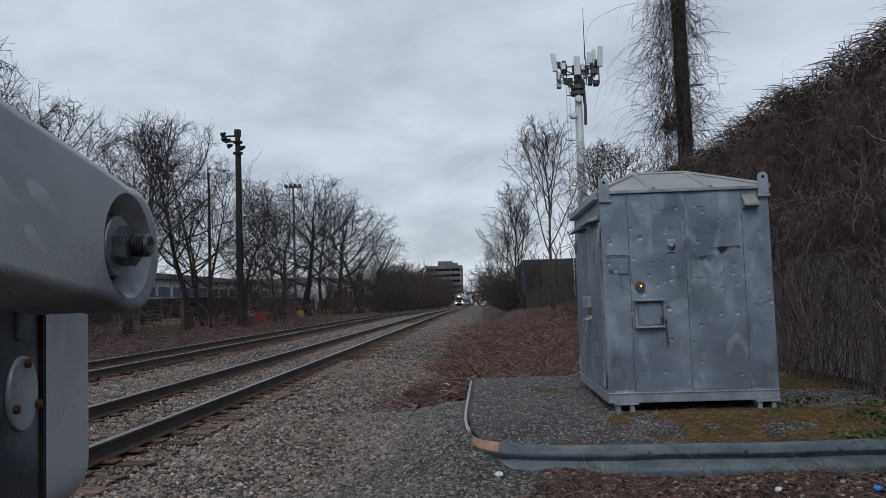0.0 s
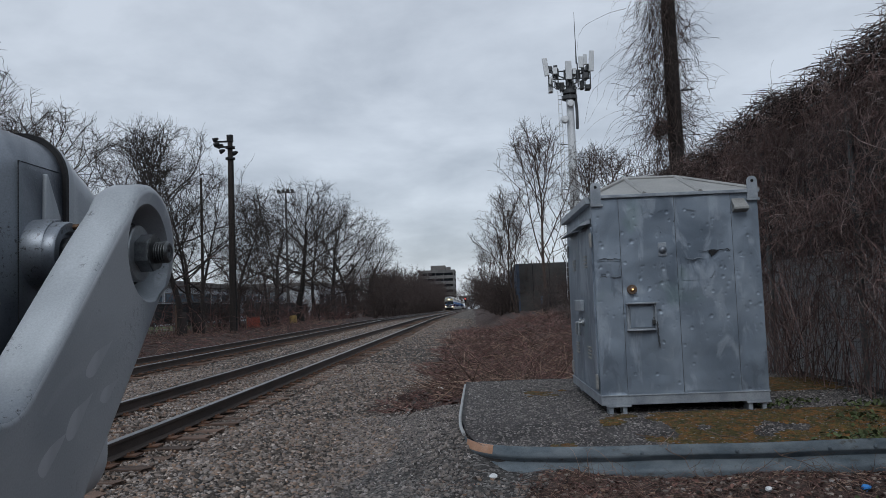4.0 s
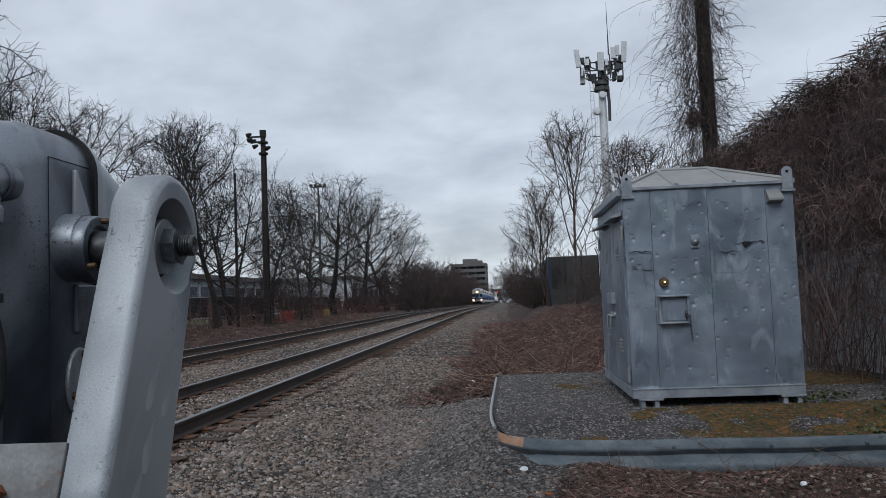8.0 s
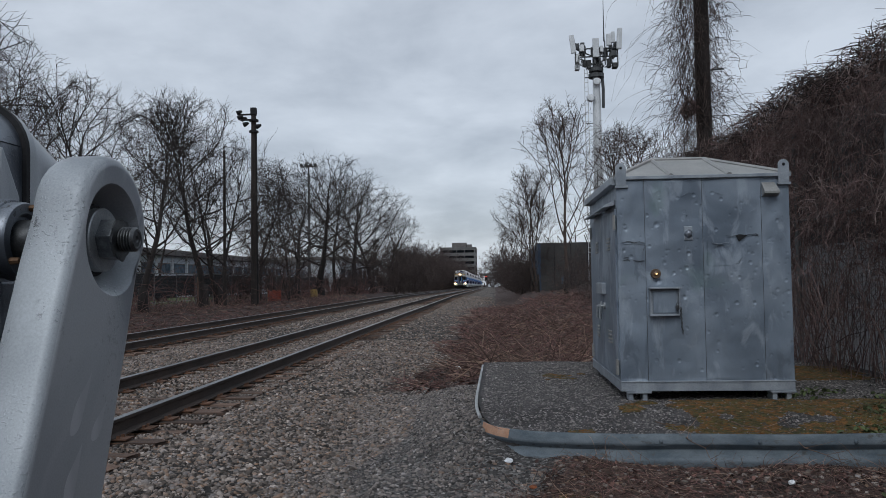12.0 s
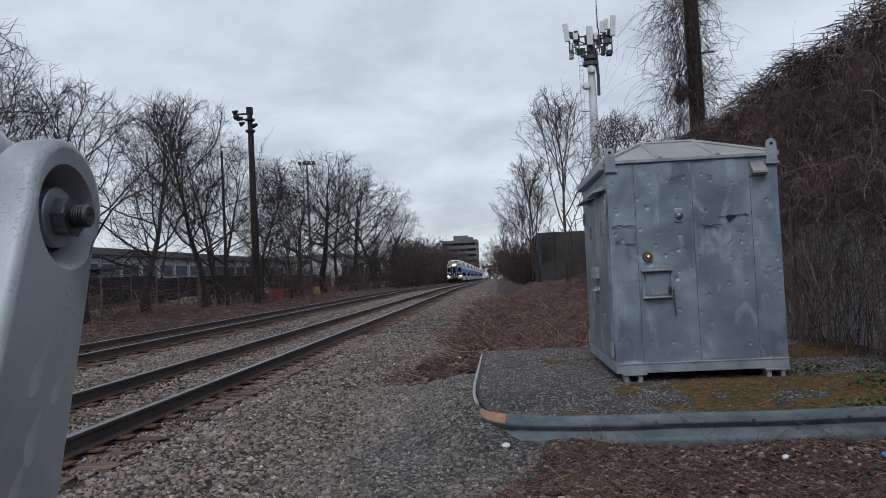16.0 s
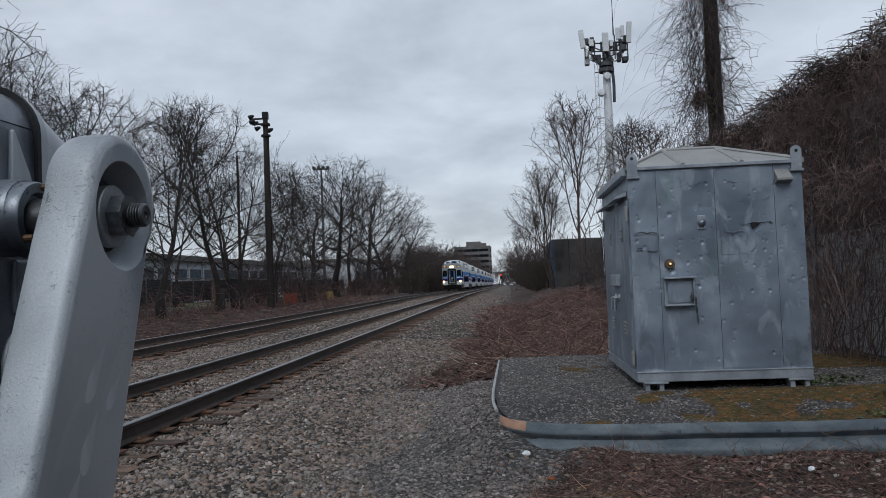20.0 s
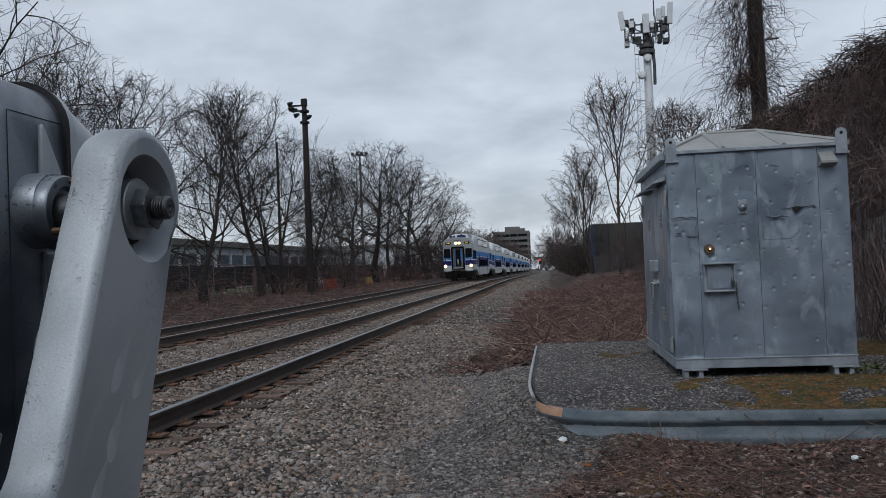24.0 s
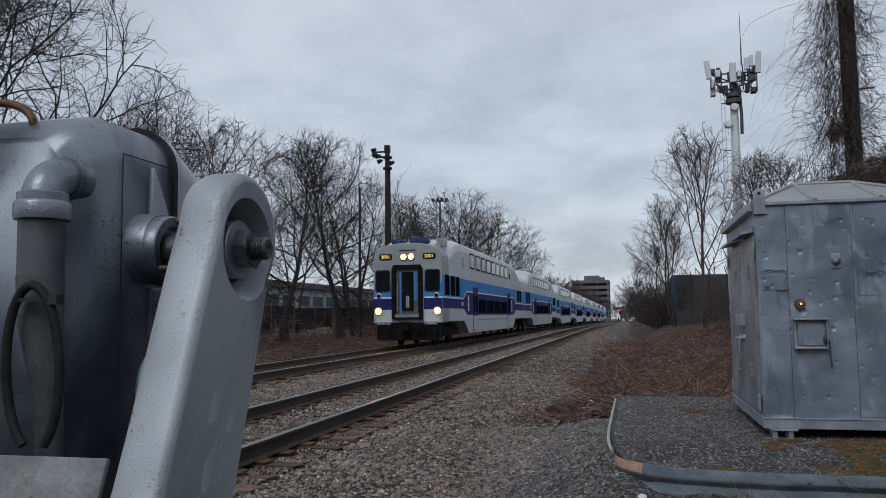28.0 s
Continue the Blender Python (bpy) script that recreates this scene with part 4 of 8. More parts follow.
    part("post_foot", Mesh().lathe([(-0.40, 0.20), (-0.26, 0.20), (-0.24, 0.17), (-0.10, 0.10), (-0.08, 0.08)], 28, 'Z', (-0.74, 0.92, 0)), PAINT, g, smooth=True)
    # the arm, turning on the shaft
    arm = new("swing_arm", arm_mesh())
    arm.parent = g
    tagged(arm, "light grey cast arm with a round eye on the shaft")
    arm.matrix_local = pose(*AXIS, -20.5)
    part("washer", Mesh().lathe([(-0.050, 0.012), (-0.050, 0.026), (-0.017, 0.026), (-0.0165, 0.0370), (-0.0155, 0.0382), (-0.0065, 0.0382), (-0.0050, 0.0370), (-0.0045, 0.026), (-0.0045, 0.012)], 44, 'X'), ZINC, arm, "thick zinc washer", smooth=True)
    # dark ring added in place of the shaded gap behind the washer
    part("seal", Mesh().lathe([(-0.036, 0.030), (-0.036, 0.0435), (-0.019, 0.0435), (-0.0172, 0.041), (-0.0172, 0.030)], 40, 'X'), PAINT_DARK, arm, "dark ring for the shadow gap behind the washer", smooth=True)
    hexa = [(0.0258 * math.cos(radians(60 * k + 14)), 0.0258 * math.sin(radians(60 * k + 14))) for k in range(6)]
    part("nut", Mesh().prism(hexa, -0.006, 0.0135, 'X'), NUT_STEEL, arm, "dull zinc hex nut", bevel=0.0016)
    tab = [((0.0242 + 0.0016 * math.sin(5 * a + 1) + 0.0011 * math.sin(11 * a)) * math.cos(a), (0.0242 + 0.0016 * math.sin(5 * a + 1) + 0.0011 * math.sin(11 * a)) * math.sin(a)) for a in np.linspace(0, 2 * math.pi, 36, endpoint=False)]
    part("lock_plate", Mesh().prism(tab, 0.0136, 0.0156, 'X'), STEEL_DARK, arm, "dark ragged lock plate")
    prof = [(0.012, 0.0128)]
    for k in range(5):
        prof += [(0.0160 + 0.0034 * k, 0.0126), (0.0172 + 0.0034 * k, 0.0148), (0.0184 + 0.0034 * k, 0.0148)]
    prof += [(0.0335, 0.0136), (0.0350, 0.0122), (0.0350, 0.0096), (0.0338, 0.0088), (0.0338, 0.0046), (0.0318, 0.0036), (0.0318, 0.0)]
    part("bolt_end", Mesh().lathe(prof, 28, 'X'), STEEL_DARK, arm, "dark threaded bolt end", smooth=True)
    # brushed touch-up strokes on the flank
    for v, z, w, h, lean in ((-0.006, -0.196, 0.015, 0.036, -14), (0.040, -0.206, 0.012, 0.026, -18), (0.004, -0.272, 0.016, 0.034, -10), (-0.012, -0.335, 0.014, 0.034, -12)):
        ol = [(w * math.sin(a) * (0.55 - 0.45 * math.cos(a)) * (1 + 0.12 * math.sin(3 * a + 40 * v)), h * math.cos(a) * (1 + 0.10 * math.sin(2 * a + 60 * z))) for a in np.linspace(0, 2 * math.pi, 30, endpoint=False)]
        part("paint_stroke", Mesh().prism(ol, 0.0066, 0.00712, 'X'), PAINT_STROKE, arm, "lighter brushed paint stroke", at=pose(0, v, z, lean))
    # angle iron across the foot
    ang = Mesh().box(-0.62, 0.018, -0.2025, -0.196, -0.372, -0.306).box(-0.62, 0.018, -0.214, -0.196, -0.374, -0.367)
    part("angle_iron", ang, ANGLE_STEEL, arm, "bare galvanised angle iron", bevel=0.001, segments=1)
    hx = [(-0.048 + 0.0145 * math.cos(radians(60 * k)), -0.3545 + 0.0095 * math.sin(radians(60 * k))) for k in range(6)]
    part("rusty_bolt", Mesh().prism(hx, -0.216, -0.2025, 'Y'), RUST, arm, "rusty bolt head", bevel=0.001)
    return arm


ARM = make_gate()

# ---- equipment cabinet on its pad ----
LAMP_RIM = surface("lamp_rim", (0.10, 0.065, 0.045), (0.18, 0.13, 0.10), 30, 0.6, 0.4, 0.1, 200, depth=0.001)
def make_cabinet():
    c = thing("equipment_cabinet", "silver-painted dented steel signal cabinet standing on skids", "equipment cabinet", at=(0, 0, 0))
    X0, X1, Y0, Y1, Z0, Z1 = 1.335, 2.915, 7.615, 9.80, 0.30, 2.215
    part("body", Mesh().box(X0, X1, Y0, Y1, Z0 - 0.02, Z1), CABINET, c, bevel=0.004, segments=1)
    rng = random.Random(4)
    # front panels, dented
    edges = [1.325, 1.585, 2.122, 2.665, 2.925]
    for a, b in zip(edges, edges[1:]):
        nx, nz = max(6, int((b - a) / 0.0065)), 290
        xs = np.linspace(a + 0.002, b - 0.002, nx + 1)
        zs = np.linspace(0.295, 2.20, nz + 1)
        gx, gz = np.meshgrid(xs, zs)
        wob = rng.uniform(0, 50)
        depth = np.array([[0.014 * noise.noise(Vector((x * 2.6 + wob, z * 2.6, 0))) + 0.0042 * noise.noise(Vector((x * 8 + wob, z * 8, 5))) for x in xs] for z in zs])
        for _ in range(int(85 * (b - a) / 0.5)):
            dx = rng.uniform(a, b)
            dz = rng.uniform(0.4, 2.15) if rng.random() < 0.35 else rng.gauss(1.35, 0.28)
            r, k = rng.uniform(0.0062, 0.0105) if rng.random() < 0.9 else rng.uniform(0.014, 0.024), rng.uniform(-0.0064, 0.0012)
            depth += k * (r / 0.012) * np.exp(-((gx - dx) ** 2 + (gz - dz) ** 2) / (r * r))
        edge = np.minimum(np.minimum(gx - a, b - gx), np.minimum(gz - 0.29, 2.205 - gz))
        ys = Y0 - 0.012 - depth * np.minimum(1.0, edge / 0.03)
        m = Mesh()
        vs = [(float(x), float(y), float(z)) for x, y, z in zip(gx.ravel(), ys.ravel(), gz.ravel())]
        w = nx + 1
        m.add(vs, [(j * w + i, j * w + i + 1, (j + 1) * w + i + 1, (j + 1) * w + i) for j in range(nz) for i in range(nx)])
        m.box(float(xs[0]), float(xs[-1]), Y0 - 0.004, Y0, 0.295, 2.20)
        part("front_panel", m, CABINET, c, smooth=True)
    for x in edges[1:-1]:
        part("panel_seam", Mesh().box(x - 0.0011, x + 0.0011, Y0 - 0.0145, Y0 - 0.004, 0.30, 2.195), STEEL_DARK, c, "dark panel seam")
    # base frame, skids and feet
    part("base_frame", Mesh().box(X0 - 0.008, X1 + 0.012, Y0 - 0.018, Y1 + 0.01, 0.20, 0.285), CABINET_TRIM, c, "silver base channel", bevel=0.006)
    part("base_lip", Mesh().box(X0 - 0.014, X1 + 0.018, Y0 - 0.026, Y1 + 0.016, 0.285, 0.297), CABINET_TRIM, c, bevel=0.003)
    for x in (1.38, 2.70):
        for y in (Y0 - 0.03, Y1 - 0.25):
            foot = part("foot", Mesh().box(x, x + 0.23, y, y + 0.2, 0.182, 0.200), CABINET_TRIM, c, bevel=0.003)
            for q in (0.02, 0.15):
                part("foot_leg", Mesh().box(x + q, x + q + 0.04, y + 0.02, y + 0.18, 0.04, 0.182), CABINET_TRIM, foot)
    # roof: low hip with ribs
    e0, e1, f0, f1, ze, zr = X0 - 0.015, X1 + 0.015, Y0 - 0.03, Y1 + 0.03, 2.225, 2.54
    ridge = [(1.88, 8.72), (2.44, 8.72)]
    rv = [(e0, f0, ze), (e1, f0, ze), (e1, f1, ze), (e0, f1, ze), (*ridge[0], zr), (*ridge[1], zr)]
    roof = part("roof", Mesh().add(rv, [(0, 1, 5, 4), (1, 2, 5), (2, 3, 4, 5), (3, 0, 4), (3, 2, 1, 0)]), ROOF_METAL, c, "pale beige hipped metal roof")
    for a, b in (((1.84, f0, ze), (1.88, 8.72, zr)), ((2.38, f0, ze), (2.44, 8.72, zr)), ((e0, f0, ze), (1.88, 8.72, zr)), ((e1, f0, ze), (2.44, 8.72, zr)), ((1.88, 8.72, zr), (2.44, 8.72, zr))):
        part("roof_rib", Mesh().tube([a, b], 0.026, 6), ROOF_METAL, roof)
    part("eave_front", Mesh().box(e0 - 0.01, e1 + 0.01, f0 - 0.012, f0 + 0.02, ze - 0.028, ze + 0.004), CABINET_TRIM, c, bevel=0.004)
    part("eave_side", Mesh().box(e0 - 0.05, e0 + 0.02, f0 + 0.04, f1, ze - 0.07, ze + 0.002), CABINET_TRIM, c, bevel=0.004)
    # lifting lugs
    for x0 in (1.318, 2.822):
        out = [(x0, 2.14), (x0 + 0.098, 2.14), (x0 + 0.098, 2.31)] + [(x0 + 0.049 + 0.049 * math.cos(a), 2.31 + 0.045 * math.sin(a)) for a in np.linspace(0.3, math.pi - 0.3, 7)] + [(x0, 2.31)]
        lug = part("lifting_lug", Mesh().prism(out, Y0 - 0.050, Y0 - 0.032, 'Y'), CABINET_TRIM, c, bevel=0.002)
        part("lug_hole", Mesh().lathe([(Y0 - 0.0525, 0.0), (Y0 - 0.0525, 0.015), (Y0 - 0.049, 0.015)], 14, 'Y', (x0 + 0.049, 0, 2.307)), BLACK, lug, "dark round hole")
        part("lug_foot", Mesh().box(x0 - 0.004, x0 + 0.115, Y0 - 0.048, Y0 - 0.012, 2.118, 2.142), CABINET_TRIM, lug, bevel=0.004)
    # vent hood
    hood = part("vent_hood", Mesh().add([(2.675, Y0 - 0.015, 2.145), (2.795, Y0 - 0.015, 2.145), (2.675, Y0 - 0.10, 2.055), (2.815, Y0 - 0.10, 2.055), (2.675, Y0 - 0.015, 2.01), (2.815, Y0 - 0.015, 2.01), (2.675, Y0 - 0.10, 2.035), (2.815, Y0 - 0.10, 2.035)],
                [(0, 1, 3, 2), (2, 3, 7, 6), (0, 2, 6, 4), (1, 5, 7, 3), (6, 7, 5, 4), (0, 4, 5, 1)]), ROOF_METAL, c, "pale sloping vent hood")
    # bell fitting
    bell = part("round_fitting", Mesh().lathe([(Y0 - 0.075, 0.0), (Y0 - 0.072, 0.018), (Y0 - 0.060, 0.030), (Y0 - 0.040, 0.038), (Y0 - 0.022, 0.040)], 24, 'Y', (1.985, 0, 1.675)), PAINT, c, "small round metal fitting", smooth=True)
    part("fitting_plate", Mesh().box(1.945, 2.025, Y0 - 0.030, Y0 - 0.010, 1.615, 1.745), CABINET_TRIM, bell, bevel=0.006)
    # amber lamp
    lamp = part("indicator_lamp", Mesh().lathe([(Y0 - 0.055, 0.026), (Y0 - 0.055, 0.042), (Y0 - 0.050, 0.046), (Y0 - 0.014, 0.048)], 24, 'Y', (1.672, 0, 1.302)), LAMP_RIM, c, "rust-rimmed amber indicator lamp", smooth=True)
    part("lens", Mesh().lathe([(Y0 - 0.066, 0.0), (Y0 - 0.063, 0.015), (Y0 - 0.054, 0.027)], 20, 'Y', (1.672, 0, 1.302)), surface("amber_glass", (0.10, 0.055, 0.03), (0.17, 0.09, 0.045), 30, 0.25, 0, 0.05), lamp, "amber lens", smooth=True)
    part("bulb", Mesh().lathe([(Y0 - 0.071, 0.0), (Y0 - 0.068, 0.008), (Y0 - 0.062, 0.010)], 12, 'Y', (1.674, 0, 1.302)), glow("warm_bulb", (1.0, 0.62, 0.25), 1.6), lamp, "glowing bulb")
    # meter box with door, latch and chain
    box = part("meter_box", Mesh().box(1.615, 1.875, Y0 - 0.035, Y0 - 0.008, 0.915, 1.165), CABINET_TRIM, c, bevel=0.004)
    part("box_lid", Mesh().box(1.600, 1.895, Y0 - 0.095, Y0 - 0.008, 1.160, 1.176), CABINET_TRIM, box, bevel=0.003)
    part("box_sill", Mesh().box(1.608, 1.885, Y0 - 0.070, Y0 - 0.008, 0.905, 0.918), CABINET_TRIM, box, bevel=0.003)
    part("box_side", Mesh().box(1.606, 1.620, Y0 - 0.068, Y0 - 0.01, 0.915, 1.165), CABINET_TRIM, box, bevel=0.002)
    part("box_side", Mesh().box(1.872, 1.886, Y0 - 0.068, Y0 - 0.01, 0.915, 1.165), CABINET_TRIM, box, bevel=0.002)
    part("box_door", Mesh().box(1.640, 1.855, Y0 - 0.047, Y0 - 0.033, 0.935, 1.135), CABINET, box, bevel=0.003)
    part("padlock", Mesh().box(1.842, 1.872, Y0 - 0.085, Y0 - 0.06, 0.965, 1.005).tube([(1.848, Y0 - 0.072, 1.005), (1.850, Y0 - 0.072, 1.022), (1.857, Y0 - 0.072, 1.028), (1.864, Y0 - 0.072, 1.022), (1.866, Y0 - 0.072, 1.005)], 0.004, 6), STEEL_DARK, box, "dark padlock", bevel=0.003)
    for k in range(13):
        z = 0.975 - 0.019 * k
        ring = [(1.888 + 0.012 * (k / 12.0) ** 2 + (0.007 * math.cos(a) if k % 2 else 0), Y0 - 0.075 + (0 if k % 2 else 0.007 * math.cos(a)), z + 0.013 * math.sin(a)) for a in np.linspace(0, 2 * math.pi, 9)]
        part("chain_link", Mesh().tube(ring, 0.0036, 5, False), STEEL_DARK, box)
    # torn skin: a jagged crack that opens into a dark triangle, wrinkles beside it, peeled edges by the first seam
    def torn(name, line, width, material, label, seed):
        r = random.Random(seed)
        fine = []
        for (xa, za), (xb, zb) in zip(line, line[1:]):
            fine += [(xa + (xb - xa) * q / 4, za + (zb - za) * q / 4 + r.gauss(0, 0.5 * width)) for q in range(4)]
        fine.append(line[-1])
        n = len(fine)
        up = [(x, z + width * math.sin(math.pi * (q + 0.4) / n) * r.uniform(0.4, 1.1)) for q, (x, z) in enumerate(fine)]
        dn = [(x, z - width * math.sin(math.pi * (q + 0.4) / n) * r.uniform(0.4, 1.1)) for q, (x, z) in enumerate(fine)]
        m = Mesh()
        for (a, b, c2, d) in zip(up, up[1:], dn[1:], dn):
            m.prism([d, c2, b, a], Y0 - 0.0245, Y0 - 0.0165, 'Y')
        return part(name, m, material, c, label)
    torn("gash", [(2.33, 1.648), (2.40, 1.645), (2.45, 1.657), (2.52, 1.652), (2.60, 1.660), (2.64, 1.648)], 0.0042, BLACK, "black jagged tear in the skin", 1)
    part("tear_hole", Mesh().prism([(2.425, 1.650), (2.535, 1.655), (2.475, 1.612), (2.452, 1.592)], Y0 - 0.0255, Y0 - 0.0165, 'Y'), BLACK, c, "dark torn opening")
    torn("wrinkle", [(2.20, 1.585), (2.27, 1.572), (2.33, 1.588), (2.39, 1.575)], 0.0022, CABINET_TRIM, "raised wrinkle", 2)
    torn("wrinkle", [(2.22, 1.555), (2.28, 1.560), (2.36, 1.548)], 0.0016, STEEL_DARK, "dark wrinkle", 3)
    torn("peeled_strip", [(1.355, 1.600), (1.42, 1.612), (1.47, 1.600), (1.53, 1.608), (1.585, 1.590)], 0.0042, STEEL_DARK, "dark scraped strip", 4)
    torn("peeled_edge", [(1.36, 1.588), (1.44, 1.592), (1.52, 1.588), (1.58, 1.580)], 0.0022, CABINET_TRIM, "lifted paint edge", 5)
    torn("crack", [(1.555, 1.500), (1.568, 1.535), (1.590, 1.575)], 0.0022, STEEL_DARK, "dark crack", 6)
    torn("scuff", [(1.37, 1.43), (1.41, 1.445), (1.44, 1.425)], 0.0048, STEEL_DARK, "scuffed patch", 7)
    torn("scuff", [(1.47, 1.43), (1.53, 1.42), (1.58, 1.435)], 0.0036, STEEL_DARK, "scuffed patch", 8)
    torn("scratch", [(2.41, 1.385), (2.445, 1.390), (2.46, 1.42), (2.478, 1.45)], 0.0016, STEEL_DARK, "small dark scratch", 9)
    torn("scratch", [(2.56, 1.87), (2.62, 1.90)], 0.0009, CABINET_TRIM, "thin scratch", 10)
    torn("scratch", [(1.80, 2.02), (1.86, 2.06)], 0.0009, CABINET_TRIM, "thin scratch", 11)
    torn("scratch", [(1.93, 2.03), (2.00, 2.07)], 0.0009, CABINET_TRIM, "thin scratch", 12)
    torn("scratch", [(2.24, 2.06), (2.33, 2.04)], 0.0009, CABINET_TRIM, "thin scratch", 13)
    torn("small_tear", [(2.60, 1.640), (2.615, 1.652), (2.63, 1.636)], 0.0035, BLACK, "small dark tear", 21)
    torn("scuff", [(1.38, 1.455), (1.41, 1.462), (1.43, 1.458)], 0.0026, STEEL_DARK, "scuffed patch", 22)
    torn("scuff", [(1.36, 1.52), (1.375, 1.535)], 0.003, STEEL_DARK, "scuffed patch", 23)
    torn("scuff", [(1.575, 1.72), (1.585, 1.735)], 0.003, STEEL_DARK, "scuffed patch", 24)
    torn("pinhole", [(1.975, 1.845), (1.982, 1.85)], 0.006, BLACK, "small hole", 14)
    torn("pinhole", [(2.105, 1.945), (2.112, 1.95)], 0.006, BLACK, "small hole", 15)
    part("patch_plate", Mesh().box(2.16, 2.50, Y0 - 0.0190, Y0 - 0.012, 1.3705, 1.3715).box(2.16, 2.161, Y0 - 0.0190, Y0 - 0.012, 1.37, 1.60), CABINET, c, "outline of an old patch")
    # side doors
    xs = X0 - 0.016
    for y0, y1 in ((7.70, 8.62), (8.63, 9.55)):
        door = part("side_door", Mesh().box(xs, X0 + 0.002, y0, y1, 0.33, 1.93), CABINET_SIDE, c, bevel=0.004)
        part("rain_hood", Mesh().add([(X0 - 0.005, y0 + 0.06, 2.03), (X0 - 0.005, y1 - 0.10, 2.03), (X0 - 0.12, y0 + 0.06, 1.965), (X0 - 0.12, y1 - 0.10, 1.965), (X0 - 0.12, y0 + 0.06, 1.952), (X0 - 0.12, y1 - 0.10, 1.952), (X0 - 0.005, y0 + 0.06, 1.975), (X0 - 0.005, y1 - 0.10, 1.975)],
             [(0, 1, 3, 2), (2, 3, 5, 4), (0, 2, 4, 6), (1, 7, 5, 3), (6, 4, 5, 7), (0, 6, 7, 1)]), CABINET_TRIM, c, "sloping rain hood")
        for zc in (0.62, 1.55):
            for k in range(4):
                part("louvre", Mesh().box(xs - 0.014, xs - 0.001, y0 + 0.32, y0 + 0.52, zc + 0.035 * k, zc + 0.035 * k + 0.016), ROOF_METAL, door, "pale vent louvre")
        part("door_handle", Mesh().tube([(xs, y1 - 0.12 if y0 < 8 else y0 + 0.12, 0.98), (xs - 0.05, y1 - 0.12 if y0 < 8 else y0 + 0.12, 0.97), (xs - 0.055, y1 - 0.12 if y0 < 8 else y0 + 0.12, 0.84)], 0.014, 8), ZINC, door, "metal door handle", smooth=True)
        part("handle_plate", Mesh().lathe([(xs - 0.02, 0.035), (xs, 0.04)], 16, 'X', (0, y1 - 0.12 if y0 < 8 else y0 + 0.12, 0.98)), ZINC, door)
        for zc in (0.42, 1.80):
            part("hinge", Mesh().box(xs - 0.02, xs, (y0 - 0.04) if y0 < 8 else y1 - 0.02, (y0 + 0.02) if y0 < 8 else y1 + 0.04, zc - 0.07, zc + 0.07), ROOF_METAL, door)
    part("lock_hasp", Mesh().box(xs - 0.045, xs, 8.40, 8.86, 1.10, 1.22), CABINET_TRIM, c, bevel=0.008)
    return c


make_cabinet()


def pad_z(x, y):
    return -0.005 + 0.120 * smooth01(6.5, 7.5, y) + 0.012 * rough(x, y, 1.3) + 0.006 * rough(x, y, 5)


PAD_EDGE = [(-0.02, 11.2), (-0.03, 9.5), (-0.035, 8.2), (-0.02, 7.45), (0.03, 7.05), (0.13, 6.80), (0.28, 6.655), (0.50, 6.55), (0.80, 6.50), (1.5, 6.45), (2.4, 6.41), (3.1, 6.43), (4.0, 6.50), (5.2, 6.6)]


def make_pad():
    m = Mesh()
    xs = spaced([(-0.02, 4.6, 0.06)])
    ys = spaced([(6.40, 11.2, 0.06)])

    def left(y):
        pts = PAD_EDGE[:8]
        for (xa, ya), (xb, yb) in zip(pts, pts[1:]):
            if yb <= y <= ya:
                return xa + (xb - xa) * (ya - y) / (ya - yb)
        return 0.5

    def front(x):
        pts = PAD_EDGE[4:]
        for (xa, ya), (xb, yb) in zip(pts, pts[1:]):
            if xa <= x <= xb:
                return ya + (yb - ya) * (x - xa) / (xb - xa)
        return 6.5 if x > 1 else 7.05
    ok = {}
    for j, y in enumerate(ys):
        for i, x in enumerate(xs):
            yy = max(y, front(x) + 0.005)
            xx = max(x, left(yy) + 0.005)
            ok[i, j] = len(m.v)
            m.v.append((xx, yy, pad_z(xx, yy)))
    m.f = [(ok[i, j], ok[i + 1, j], ok[i + 1, j + 1], ok[i, j + 1]) for j in range(len(ys) - 1) for i in range(len(xs) - 1)]
    pad = tagged(new("pad", m.raw("pad", PAD, True)), "raised pad of dark grey packed gravel with moss", "pad", kind="structure")
    # the bank that carries the pad behind the guard beam
    fill = Mesh()
    out = [(x + 0.01, y + 0.01) for x, y in PAD_EDGE] + [(5.2, 11.2)]
    fill.prism(out, -0.6, -0.03, 'Z')
    tagged(new("pad_fill", fill.data("pad_fill", PAD)), "packed gravel fill under the pad", "pad", kind="structure")


make_pad()

# ---- commuter train ----
T_WHITE = surface("train_white", (0.44, 0.465, 0.475), (0.54, 0.56, 0.565), 0.6, 0.6, 0.0, 0.03, 30, (0.50, 0.50, 0.48), 0.66, stretch=(1, 0.4, 1))
T_BLUE = surface("train_light_blue", (0.045, 0.20, 0.50), (0.062, 0.245, 0.57), 0.7, 0.62, 0, 0.02, 30)
T_NAVY = surface("train_dark_blue", (0.016, 0.018, 0.105), (0.026, 0.028, 0.145), 0.7, 0.62, 0, 0.02, 30)
T_GREY = surface("train_front_grey", (0.235, 0.26, 0.278), (0.295, 0.32, 0.338), 0.8, 0.45, 0, 0.03, 30)
T_DARK = surface("train_underframe", (0.006, 0.0058, 0.0056), (0.016, 0.015, 0.0145), 2.5, 0.8, 0.2, 0.2, 30)
T_INNER = surface("gangway_grey", (0.05, 0.052, 0.052), (0.10, 0.10, 0.097), 2, 0.6, 0, 0.05, 30)
for paint in (T_BLUE, T_NAVY, T_DARK):
    for nd in paint.node_tree.nodes:
        if nd.type == 'BSDF_PRINCIPLED':
            nd.inputs["Specular IOR Level"].default_value = 0.08   # dull weathered film
